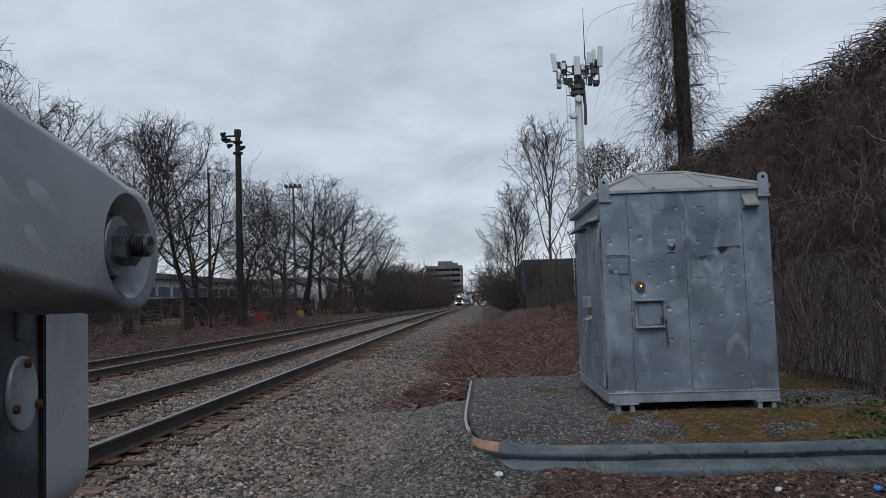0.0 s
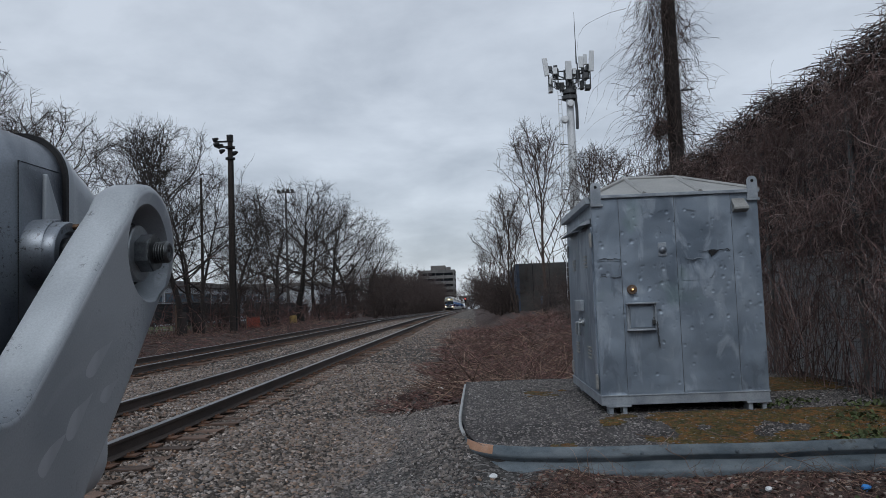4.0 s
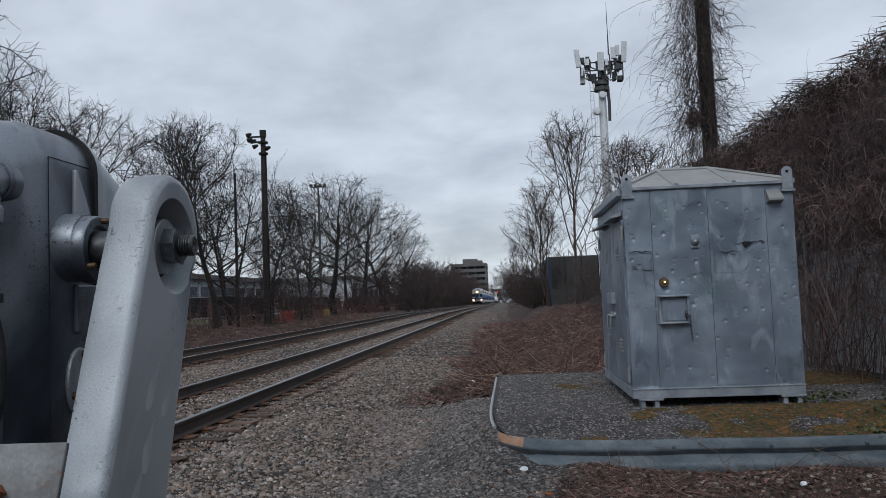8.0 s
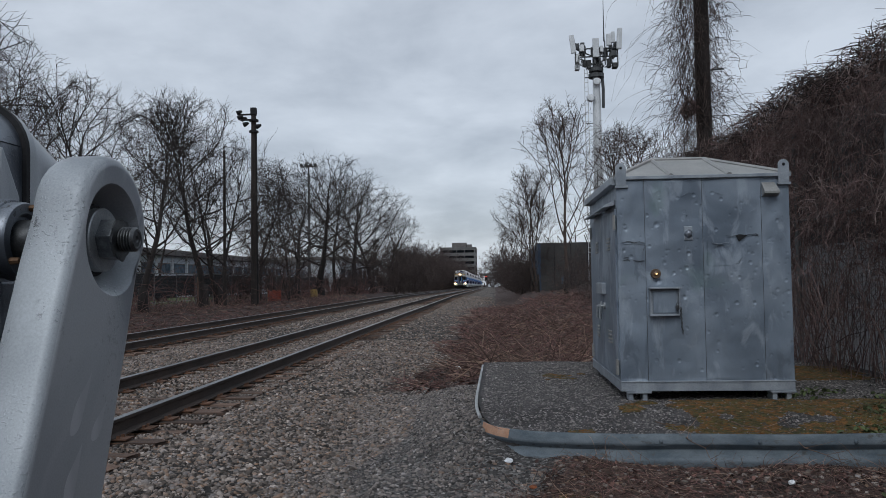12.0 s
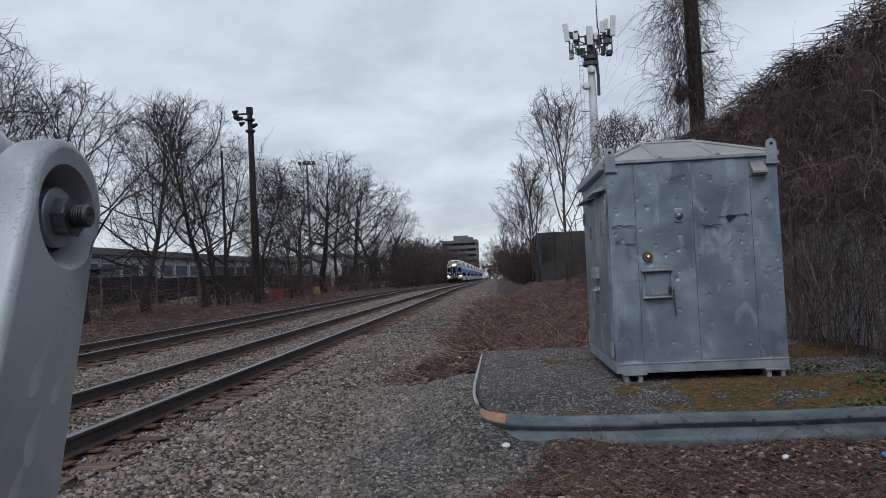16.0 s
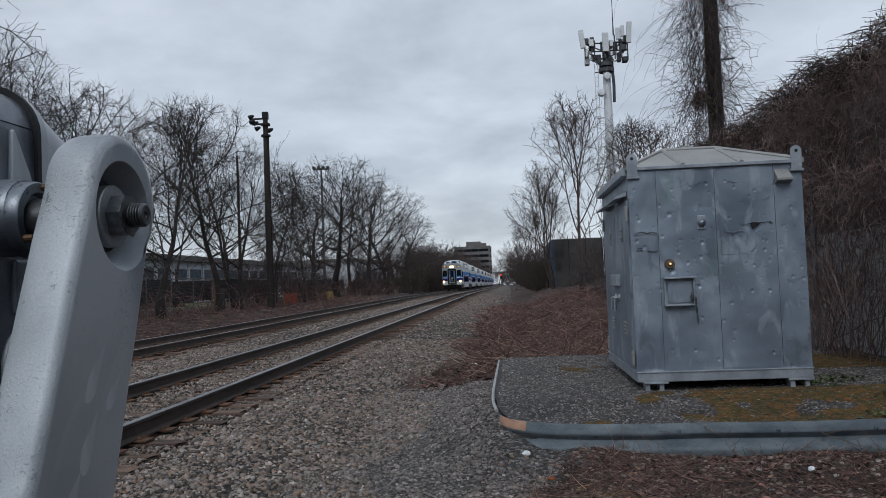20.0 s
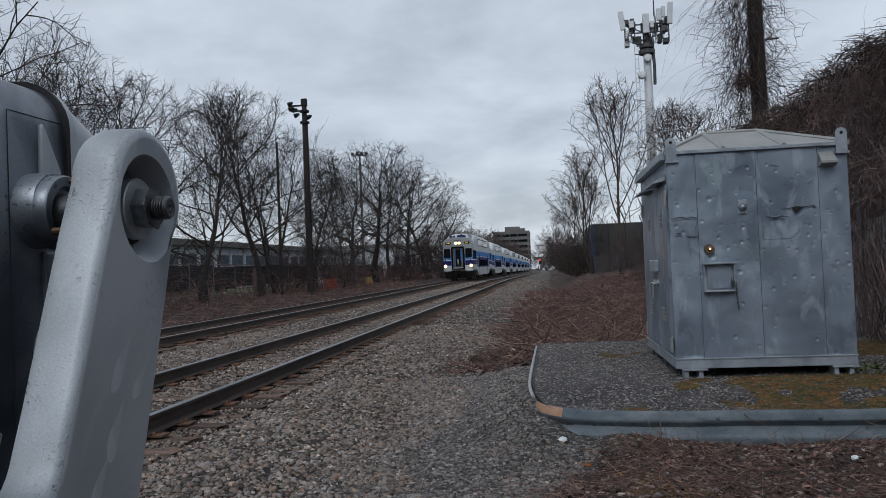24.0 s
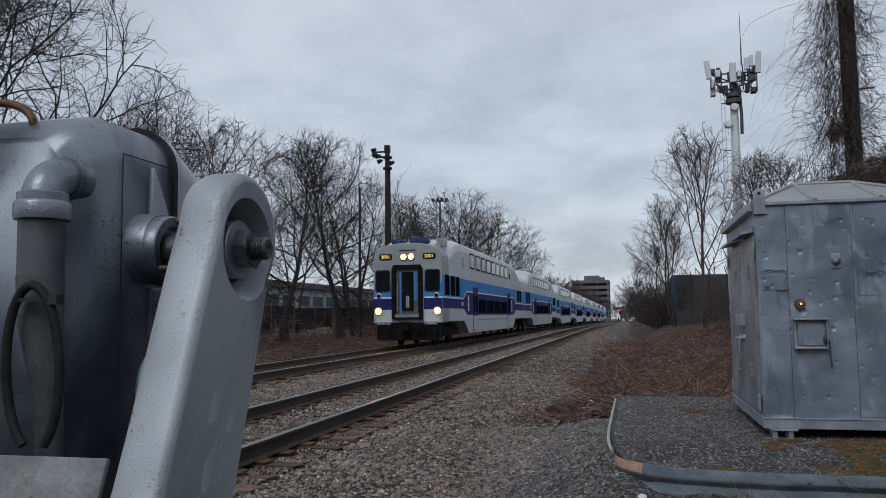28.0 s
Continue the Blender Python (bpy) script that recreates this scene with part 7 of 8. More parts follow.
def make_vines():
    """A tall wire fence grown over with bare vines, hanging in layers, loose at the top."""
    rng = random.Random(33)
    X = 4.32
    top = lambda y: 3.70 + 0.03 * math.sin(y * 1.3) + 0.02 * math.sin(y * 3.1 + 1) - 0.03 * smooth01(11.2, 14.0, y)
    dark, pale, mat = [], [], []
    # hanging and climbing stems
    for k in range(10500):
        y = rng.uniform(6.0, 16.5)
        z = top(y) * (1 - 0.80 * rng.random() ** 1.25)
        if z < 1.75 and rng.random() < 0.36:
            continue
        hollow = noise.noise(Vector((y * 1.5, z * 1.7, 0.3))) + 0.5 * noise.noise(Vector((y * 4.1, z * 4.3, 2.3)))
        if hollow < -0.08 and rng.random() < 0.75:
            continue
        ln = rng.uniform(0.4, 1.5)
        d = Vector((rng.gauss(0, 0.16), rng.gauss(0, 0.55), rng.choice((-1, -1, -1, 0.7))))
        p = Vector((X + rng.uniform(-0.12, 0.30) - 0.42 * max(0.0, hollow) * rng.random(), y, z))
        pts = [p]
        for s in range(9):
            d = (d + Vector((rng.gauss(0, 0.35), rng.gauss(0, 0.85), rng.gauss(-0.03, 0.78)))).normalized()
            p = p + d * (ln / 9)
            p.x = min(max(p.x, X - 0.46), X + 0.35)
            p.z = max(p.z, -0.12)
            if p.z > top(p.y) + 0.05:
                p.z = top(p.y) + 0.05
                d.z = -abs(d.z)
            pts.append(p.copy())
        (pale if rng.random() < 0.16 + 0.3 * max(0.0, hollow) else dark).append((pts, rng.uniform(0.0028, 0.0074)))
    # short crossing twigs at the surface
    for k in range(4500):
        y, z = rng.uniform(6.0, 16.4), 3.62 * rng.random() ** 0.55
        if noise.noise(Vector((y * 1.5, z * 1.7, 0.3))) < -0.05 and rng.random() < 0.7:
            continue
        p = Vector((X - rng.uniform(0.05, 0.44), y, z))
        d = Vector((rng.gauss(0, 0.3), rng.gauss(0, 1), rng.gauss(0, 0.9))).normalized()
        pts = [p]
        for q in range(3):
            d = (d + Vector((rng.gauss(0, 0.3), rng.gauss(0, 0.5), rng.gauss(-0.1, 0.5)))).normalized()
            p = p + d * rng.uniform(0.04, 0.14)
            pts.append(p.copy())
        (pale if k % 4 == 0 else dark).append((pts, rng.uniform(0.0022, 0.0046)))
    # upright stems close to the ground
    for k in range(420):
        p = Vector((X + rng.uniform(-0.25, 0.2), rng.uniform(6.0, 16.5), -0.05))
        d = Vector((rng.gauss(0, 0.12), rng.gauss(0, 0.3), 1))
        pts = [p]
        n = rng.uniform(0.8, 2.0)
        for q in range(5):
            d = (d + Vector((rng.gauss(0, 0.15), rng.gauss(0, 0.3), rng.gauss(0.05, 0.15)))).normalized()
            p = p + d * (n / 5)
            pts.append(p.copy())
        (dark if k % 4 else pale).append((pts, rng.uniform(0.004, 0.010)))
    # matted crown along the top
    for k in range(3600):
        y = rng.uniform(6.0, 16.6)
        p = Vector((X + rng.uniform(-0.42, 0.35), y, top(y) - abs(rng.gauss(0, 0.13))))
        d = Vector((rng.gauss(0, 0.35), rng.gauss(0, 1), rng.gauss(0, 0.15))).normalized()
        pts = [p]
        for s in range(5):
            d = (d + Vector((rng.gauss(0, 0.3), rng.gauss(0, 0.4), rng.gauss(0, 0.16)))).normalized()
            p = p + d * rng.uniform(0.04, 0.10)
            p.z = min(p.z, top(p.y) - 0.01)
            pts.append(p.copy())
        mat.append((pts, rng.uniform(0.003, 0.007)))
    # loose ends arching into the air
    for k in range(80):
        y = rng.uniform(7.0, 16.4)
        p = Vector((X + rng.uniform(-0.4, 0.2), y, top(y) - 0.05))
        d = Vector((rng.gauss(-0.2, 0.35), rng.gauss(0, 0.7), 0.8)).normalized()
        pts = [p]
        for s in range(7):
            d = (d + Vector((rng.gauss(-0.03, 0.2), rng.gauss(0, 0.22), -0.28))).normalized()
            p = p + d * rng.uniform(0.05, 0.11)
            pts.append(p.copy())
        mat.append((pts, rng.uniform(0.0018, 0.0032)))
    strands("vine_crown", mat, VINE_DARK, "dark matted vine stems along the top of the fence", "vines")
    strands("vine_wall", dark, VINE, "dense dark brown bare vines smothering a tall fence", "vines")
    strands("pale_vines", pale, VINE_PALE, "pale dry vine stems over the dark ones", "vines")
    # curtain of vines round the utility pole
    rows = []
    px, py = 4.35, 16.0
    for k in range(2200):
        a = rng.uniform(0, 6.283)
        z = 2.4 + 5.6 * rng.random() ** 1.25
        rad = abs(rng.gauss(0, 0.08 + 0.21 * rng.random())) * (1.75 - 0.22 * (z - 2.4)) + 0.11
        p = Vector((px + rad * math.cos(a) - 0.30 * rng.random(), py + rad * math.sin(a), z))
        d = Vector((math.cos(a) * 0.4, math.sin(a) * 0.4, rng.choice((-1, -1, 0.5))))
        pts = [p]
        for s in range(7):
            d = (d + Vector((rng.gauss(0, 0.4), rng.gauss(0, 0.4), rng.gauss(-0.16, 0.3)))).normalized()
            p = p + d * rng.uniform(0.06, 0.17)
            pts.append(p.copy())
        rows.append((pts, rng.uniform(0.003, 0.0075)))
    for k in range(28):                       # long outer strands
        a = rng.uniform(2.2, 4.2)
        z = rng.uniform(4.5, 8.2)
        p = Vector((px + rng.uniform(-0.9, -0.1), py + rng.gauss(0, 0.4), z))
        d = Vector((rng.gauss(-0.5, 0.3), rng.gauss(0, 0.4), 0.2))
        pts = [p]
        for s in range(9):
            d = (d + Vector((rng.gauss(-0.02, 0.2), rng.gauss(0, 0.2), -0.22))).normalized()
            p = p + d * rng.uniform(0.1, 0.24)
            pts.append(p.copy())
        rows.append((pts, rng.uniform(0.0022, 0.005)))
    strands("pole_vines", rows, VINE_DARK, "bare vines hanging round the utility pole", "vines")


make_vines()


def make_far_woods():
    """Far leafless woods that close the distance on both sides."""
    rng = random.Random(77)
    rows = []
    for k in range(2600):
        y = 70 + 380 * rng.random()
        x = -62 - 25 * rng.random() + 0.07 * (y - 70) * rng.random()
        h = rng.uniform(4, 8) * (0.7 + 0.3 * math.sin(y * 0.05 + 1))
        p = Vector((x, y, -1.5))
        pts = [p, p + Vector((rng.gauss(0, .5), rng.gauss(0, .5), h * 0.6)), p + Vector((rng.gauss(0, 1.2), rng.gauss(0, 1.2), h))]
        rows.append((pts, rng.uniform(0.10, 0.26)))
    for k in range(1500):
        y = 60 + 330 * rng.random()
        x = rng.uniform(5, 22) + 0.02 * y
        h = rng.uniform(3, 7.5)
        p = Vector((x, y, -1.0))
        pts = [p, p + Vector((rng.gauss(0, .4), rng.gauss(0, .4), h * 0.6)), p + Vector((rng.gauss(0, .9), rng.gauss(0, .9), h))]
        rows.append((pts, rng.uniform(0.06, 0.14)))
    for k in range(1300):
        y = 62 + 60 * rng.random()
        x = rng.uniform(2.2, 6.0)
        h = rng.uniform(1.5, 4.2)
        p = Vector((x, y, -0.8))
        pts = [p, p + Vector((rng.gauss(0, .3), rng.gauss(0, .3), h * 0.6)), p + Vector((rng.gauss(0, .6), rng.gauss(0, .6), h))]
        rows.append((pts, rng.uniform(0.012, 0.03)))
    for k in range(1900):
        y = 140 + 295 * rng.random()
        x = -16 - (0.125 * y - 16) * rng.random()
        h = rng.uniform(4, 11)
        p = Vector((x, y, -2.0))
        pts = [p, p + Vector((rng.gauss(0, .5), rng.gauss(0, .5), h * 0.6)), p + Vector((rng.gauss(0, 1.2), rng.gauss(0, 1.2), h))]
        rows.append((pts, rng.uniform(0.03, 0.08)))
    for k in range(1500):
        y = 112 + 190 * rng.random()
        x = -12.9 - 3.0 * rng.random()
        h = rng.uniform(2.5, 9.5)
        p = Vector((x, y, -1.2))
        pts = [p, p + Vector((rng.gauss(0, .4), rng.gauss(0, .4), h * 0.6)), p + Vector((rng.gauss(0, .9), rng.gauss(0, .9), h))]
        rows.append((pts, rng.uniform(0.012, 0.03)))
    strands("far_woods", rows, BARK_RED, "distant leafless brown woods", "woods")


make_far_woods()

# ---- guard beam round the pad ----
PAPER_EDGE = surface("pale_zinc", (0.30, 0.31, 0.32), (0.46, 0.47, 0.48), 6, 0.7, 0.1, 0.2, 60)


def make_guard():
    g = thing("guard_rail", "galvanised corrugated steel guard beam laid as the edge of the pad", "guard rail", at=(0, 0, 0))
    # section: outward offset and height; a rolled top, one deep fold, a flared lower lip
    sec = [(0.000, 0.020), (0.008, 0.026), (0.018, 0.025), (0.026, 0.014), (0.034, -0.006), (0.044, -0.042), (0.046, -0.052), (0.042, -0.060), (0.008, -0.090), (0.004, -0.100), (0.010, -0.110), (0.056, -0.150), (0.066, -0.160), (0.074, -0.19), (0.070, -0.24), (0.060, -0.33)]
    fine = []
    for (xa, ya), (xb, yb) in zip(PAD_EDGE, PAD_EDGE[1:]):
        k = max(1, int(math.hypot(xb - xa, yb - ya) / 0.12))
        fine += [(xa + (xb - xa) * i / k, ya + (yb - ya) * i / k) for i in range(k)]
    fine.append(PAD_EDGE[-1])
    # soften the corner
    for _ in range(3):
        fine = [fine[0]] + [((a[0] + 2 * b[0] + c[0]) / 4, (a[1] + 2 * b[1] + c[1]) / 4) for a, b, c in zip(fine, fine[1:], fine[2:])] + [fine[-1]]

    def sweep(i0, i1, name, material, label, lift=0.0):
        m = Mesh()
        n = len(sec)
        for i in range(i0, i1 + 1):
            a, b = fine[max(0, i - 1)], fine[min(len(fine) - 1, i + 1)]
            t = Vector((b[0] - a[0], b[1] - a[1])).normalized()
            o = Vector((t.y, -t.x))
            flat = min(1.0, max(0.12, (fine[i][0] + 0.02) / 0.35))
            for d, z in sec:
                m.v.append((fine[i][0] - o.x * -(d * (0.35 + 0.65 * flat) + lift), fine[i][1] - o.y * -(d * (0.35 + 0.65 * flat) + lift), z + 0.0015 * math.sin(i * 0.7) + lift))
        k = i1 - i0
        m.f = [(j * n + c, j * n + c + 1, (j + 1) * n + c + 1, (j + 1) * n + c) for j in range(k) for c in range(n - 1)]
        # thickness: a second skin inside
        b0 = len(m.v)
        m.v += [(x, y + 0.006 if i0 > 40 else y, z - 0.006) for x, y, z in list(m.v)]
        m.f += [tuple(b0 + q for q in reversed(fc)) for fc in list(m.f)]
        return part(name, m, material, g, label, smooth=True)
    c0 = min(range(len(fine)), key=lambda i: abs(fine[i][1] - 7.12) + abs(fine[i][0] - 0.02))
    c1 = min(range(len(fine)), key=lambda i: abs(fine[i][0] - 0.30) + abs(fine[i][1] - 6.65))
    s1 = min(range(len(fine)), key=lambda i: abs(fine[i][0] - 1.42))
    s2 = min(range(len(fine)), key=lambda i: abs(fine[i][0] - 3.25))
    sweep(0, c0, "side_beam", GALV, "weathered pale side beam")
    # pale tube added for the whitish line along the beam's top
    part("edge_lip", Mesh().tube([(x - 0.012, y, 0.022 + 0.05 * smooth01(6.9, 7.6, y)) for x, y in fine[:c0 + 1]], 0.017, 6), PAPER_EDGE, g, "pale top lip", smooth=True)
    sweep(c0, c1, "corner_beam", GALV, "")
    keep = sec[:]
    sec[:] = [(d + 0.003, z) for d, z in keep[2:6]]
    sweep(c0 + 1, c1, "orange_paint", ORANGE, "faded orange paint on the corner")
    sec[:] = keep
    sweep(c1, s1 + 1, "front_beam", GALV, "")
    sweep(s1, s2, "front_beam", GALV, "", 0.003)
    sweep(s2 - 1, len(fine) - 1, "front_beam", GALV, "", 0.001)
    for x in (0.62, 1.45, 2.20, 2.93, 3.30):
        y = 6.43
        for (xa, ya), (xb, yb) in zip(fine, fine[1:]):
            if xa <= x <= xb:
                y = ya
        part("bolt", Mesh().lathe([(y - 0.062, 0.0), (y - 0.058, 0.012), (y - 0.050, 0.017), (y - 0.030, 0.018)], 12, 'Y', (x, 0, -0.030)), GALV, g, "round bolt head", smooth=True)


make_guard()


def guard_twigs():
    rng = random.Random(44)
    rows = []
    for k in range(60):
        x = rng.uniform(0.9, 4.2) if k > 12 else rng.gauss(0.95, 0.12)
        p = Vector((x, 6.27 + rng.uniform(-0.05, 0.03), ground_z(x, 6.27) - 0.02))
        d = Vector((rng.gauss(0, 0.8), 0.12, rng.uniform(0.2, 1.0))).normalized()
        pts = [p]
        n = rng.uniform(0.10, 0.36)
        for q in range(6):
            d = (d + Vector((rng.gauss(0, 0.25), rng.gauss(0, 0.08), rng.gauss(-0.16, 0.2)))).normalized()
            p = p + d * (n / 6)
            pts.append(p.copy())
        rows.append((pts, rng.uniform(0.0018, 0.0036)))
    for x0, x1, z1 in ((2.05, 2.95, -0.25), (1.45, 1.85, -0.18)):
        pts = [Vector((x0 + (x1 - x0) * q / 9 + rng.gauss(0, 0.015), 6.62 - 0.055 * q, 0.10 + (z1 - 0.10) * (q / 9) ** 1.4 + rng.gauss(0, 0.012))) for q in range(10)]
        rows.append((pts, 0.0055))
        for q in range(2, 9):
            e = pts[q] + Vector((rng.gauss(0, 0.12), rng.gauss(0, 0.03), rng.uniform(0.03, 0.16)))
            rows.append(([pts[q], pts[q].lerp(e, 0.5) + Vector((0.02, 0, 0)), e], 0.0025))
    strands("dry_shoots", rows, STALK, "dry shoots and twigs leaning on the guard beam", "twigs")


guard_twigs()


def scatter_on(name, count, keep, region, size, flat, material, label, category, seed, zf):
    """Small clumps or stones set on a surface."""
    rng = np.random.default_rng(seed)
    pts = []
    while len(pts) < count:
        x, y = rng.uniform(region[0], region[1]), rng.uniform(region[2], region[3])
        if keep(x, y):
            pts.append((x, y, zf(x, y)))
    pts = np.array(pts)
    s = rng.uniform(size[0], size[1], (count, 1, 1)) * 0.5
    v = ROCK[None] * s * (1 + rng.normal(0, 0.24, (count, 8, 3)))
    v[:, 4:] *= rng.uniform(0.45, 0.95, (count, 1, 1))
    v[..., 2] *= flat
    a = rng.uniform(0, 6.283, count)
    c, q = np.cos(a)[:, None], np.sin(a)[:, None]
    v = np.stack([v[..., 0] * c - v[..., 1] * q, v[..., 0] * q + v[..., 1] * c, v[..., 2]], -1) + pts[:, None]
    f = (ROCK_FACES[None] + 8 * np.arange(count)[:, None, None]).reshape(-1, 3)
    return tagged(new(name, arrays(name, v.reshape(-1, 3), f, material)), label, category, kind="stuff")


def inside_pad(x, y):
    """Inside the beam that edges the pad."""
    return x > 0.02 and y > np.interp(x, [p[0] for p in PAD_EDGE[3:]], [p[1] for p in PAD_EDGE[3:]]) + 0.055


def mossy(x, y):
    edge = 0.22 * rough(x, y, 1.6) + 0.22 * rough(x, y, 4.0)
    return inside_pad(x, y) and (y < 7.62 or y > 9) and ((x - 1.35 - 0.55 * abs(7.0 - y)) * 0.33 + edge > 0.10 or (y < 6.85 and x > 0.75 and edge > 0.10) or (9.2 < y < 10.2 and abs(x - 0.9) < 0.4 and edge > 0.05)) and rough(x, y, 3.1) > -0.45


scatter_on("moss", 20000, mossy, (0.6, 4.4, 6.48, 10.3), (0.018, 0.046), 0.55, MOSS, "olive and rust-brown moss on the pad", "moss", 8, pad_z)
scatter_on("pad_stones", 38000, inside_pad, (0.0, 4.3, 6.5, 11.1), (0.009, 0.024), 0.75, PAD_STONE, "small grey stones on the pad", "gravel", 9, pad_z)
scatter_on("soil_stones", 2600, lambda x, y: True, (-0.4, 4.5, 4.3, 6.4), (0.012, 0.05), 0.7, STONE, "scattered small stones in the soil", "gravel", 10, ground_z)


scatter_on("ground_moss", 2600, lambda x, y: rough(x, y, 2.3) + 0.6 * rough(x, y, 6.0) > 0.12 - 0.5 * math.exp(-((x - 0.95) ** 2 + (y - 5.35) ** 2) / 0.10) + 0.4, (0.3, 1.7, 4.6, 5.75), (0.010, 0.026), 0.5, MOSS, "thin olive moss on the trodden soil", "moss", 14, ground_z)


MULCH = surface("rotten_litter", (0.016, 0.011, 0.0095), (0.062, 0.041, 0.034), 5, 0.95, 0, 0.3, 60, vary=0.5)
scatter_on("rotten_litter", 6500, lambda x, y: ((x - HEAP[0]) / HEAP[2]) ** 2 + ((y - HEAP[1]) / HEAP[3]) ** 2 + 0.5 * rough(x, y, 2.2) < 0.9, (HEAP[0] - 1.1, HEAP[0] + 1.1, HEAP[1] - 1.7, HEAP[1] + 1.9), (0.02, 0.07), 0.45, MULCH, "dark rotten litter heaped beside the pad", "litter", 16, ground_z)


def make_weeds():
    rng = random.Random(12)
    V, F = [], []
    for cx, cy, n, zf in ((3.35, 6.62, 130, pad_z), (2.98, 7.7, 40, pad_z), (3.6, 7.1, 90, pad_z), (3.2, 7.9, 60, pad_z), (3.0, 5.6, 60, ground_z), (3.7, 5.5, 60, ground_z), (3.9, 7.6, 90, pad_z)):
        for _ in range(n):
            x, y = cx + rng.gauss(0, 0.16), cy + rng.gauss(0, 0.10)
            s = rng.uniform(0.012, 0.032)
            m = Matrix.Translation((x, y, zf(x, y) + rng.uniform(0.005, 0.05))) @ Euler((rng.gauss(0, 0.6), rng.gauss(0, 0.6), rng.uniform(0, 6.28))).to_matrix().to_4x4()
            b = len(V)
            for u, v, w in ((-1, 0, 0), (-0.2, 0.6, 0.2), (0.6, 0.5, 0.2), (1.1, 0, 0), (0.6, -0.5, 0.2), (-0.2, -0.6, 0.2)):
                V.append(tuple(m @ Vector((u * s, v * s, w * s))))
            F += [(b, b + 1, b + 2), (b, b + 2, b + 3), (b, b + 3, b + 4), (b, b + 4, b + 5)]
    tagged(new("weeds", arrays("weeds", V, F, WEED)), "small green weeds on the pad and soil", "weeds", kind="stuff")


make_weeds()


def lump(name, x, y, z, size, material, label, category, seed, flat=0.5):
    rng = random.Random(seed)
    bm = bmesh.new()
    bmesh.ops.create_icosphere(bm, subdivisions=2, radius=1)
    for v in bm.verts:
        n = noise.noise(v.co * 1.7 + Vector((seed * 3.1, 0, 0)))
        v.co *= 0.85 + 0.35 * n
        v.co = Vector((v.co.x * size[0], v.co.y * size[1], v.co.z * size[2]))
    me = bpy.data.meshes.new(name)
    bm.to_mesh(me)
    bm.free()
    me.materials.append(material)
    ob = new(name, me)
    ob.matrix_world = pose(x, y, z, 0, 0, rng.uniform(0, 360))
    return tagged(ob, label, category)


PAPER = surface("crumpled_paper", (0.60, 0.62, 0.64), (0.75, 0.76, 0.78), 20, 0.6, 0, 0.5, 80)
BLUE_RAG = surface("blue_plastic", (0.02, 0.17, 0.50), (0.05, 0.26, 0.65), 20, 0.5, 0, 0.4, 80)
lump("crumpled_wrapper", 0.245, 6.40, ground_z(0.245, 6.4) + 0.012, (0.070, 0.040, 0.020), PAPER, "crumpled white plastic wrapper on the gravel", "litter", 3)
lump("white_litter", 2.28, 5.95, ground_z(2.28, 5.95) + 0.02, (0.035, 0.03, 0.025), PAPER, "crumpled white paper on the soil", "litter", 5)
lump("blue_litter", 2.98, 5.92, ground_z(2.98, 5.92) + 0.02, (0.045, 0.03, 0.028), BLUE_RAG, "crumpled bright blue plastic on the soil", "litter", 7)
lump("pale_rock", -0.10, 14.6, ground_z(-0.1, 14.6) + 0.03, (0.10, 0.08, 0.06), STONE, "pale rock in the dead brush", "rock", 9)
lump("pale_rock", -0.55, 14.2, ground_z(-0.55, 14.2) + 0.02, (0.13, 0.07, 0.03), PAPER, "flattened white litter in the brush", "litter", 11)
lump("pale_rock", -0.32, 13.4, ground_z(-0.32, 13.4) + 0.02, (0.06, 0.05, 0.04), STONE, "small pale rock beside the brush", "rock", 13)
lump("brick_piece", 0.42, 5.95, ground_z(0.42, 5.95) + 0.015, (0.035, 0.028, 0.02), RUST, "small broken red brick piece", "brick", 15)
lump("dark_stone", 3.25, 5.85, ground_z(3.25, 5.85) + 0.02, (0.12, 0.08, 0.04), STONE_DARK, "flat dark stone in the litter", "rock", 17)


# ---- wire fence under the vines, pale wall behind it ----
def make_vine_fence():
    f = thing("wire_fence", "tall steel wire fence buried under vines", "fence", at=(0, 0, 0))
    X = 4.32
    for k in range(5):
        y = 6.0 + 2.6 * k
        part("post", Mesh().tube([(X, y, -0.5), (X, y, 3.5)], 0.035, 8), FENCE, f)
    for z in (0.1, 2.0, 3.45):
        part("rail", Mesh().tube([(X, 5.8, z), (X, 16.6, z)], 0.022, 6), FENCE, f)
    wires = Mesh()
    for k in range(110):
        y = 5.6 + k * 0.1
        wires.tube([(X, y, 0.0), (X, y, 2.6)], 0.0028, 3, False)
    for k in range(27):
        wires.tube([(X + 0.004, 5.8, 0.05 + 0.1 * k), (X + 0.004, 16.6, 0.05 + 0.1 * k)], 0.0028, 3, False)
    ob = new("wire_mesh", wires.raw("wire_mesh", FENCE))
    ob.parent = f
    tagged(ob, "square welded wire", kind="stuff")


make_vine_fence()
BLOCKER_BRICK = surface("blocker_brick", (0.07, 0.05, 0.045), (0.13, 0.095, 0.08), 0.5, 0.9, 0, 0.3, 12)
WALL_PALE = surface("pale_block_wall", (0.40, 0.41, 0.43), (0.54, 0.55, 0.57), 0.7, 0.85, 0, 0.3, 30, (0.25, 0.25, 0.25), 0.6)
wall = tagged(new("wall_behind_fence", Mesh().box(5.1, 5.35, 3.6, 19.0, -0.6, 1.72).data("wall_behind_fence", WALL_PALE)), "pale block wall behind the overgrown fence", "wall", kind="structure")
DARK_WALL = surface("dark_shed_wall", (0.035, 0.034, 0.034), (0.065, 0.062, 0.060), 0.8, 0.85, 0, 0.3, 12)
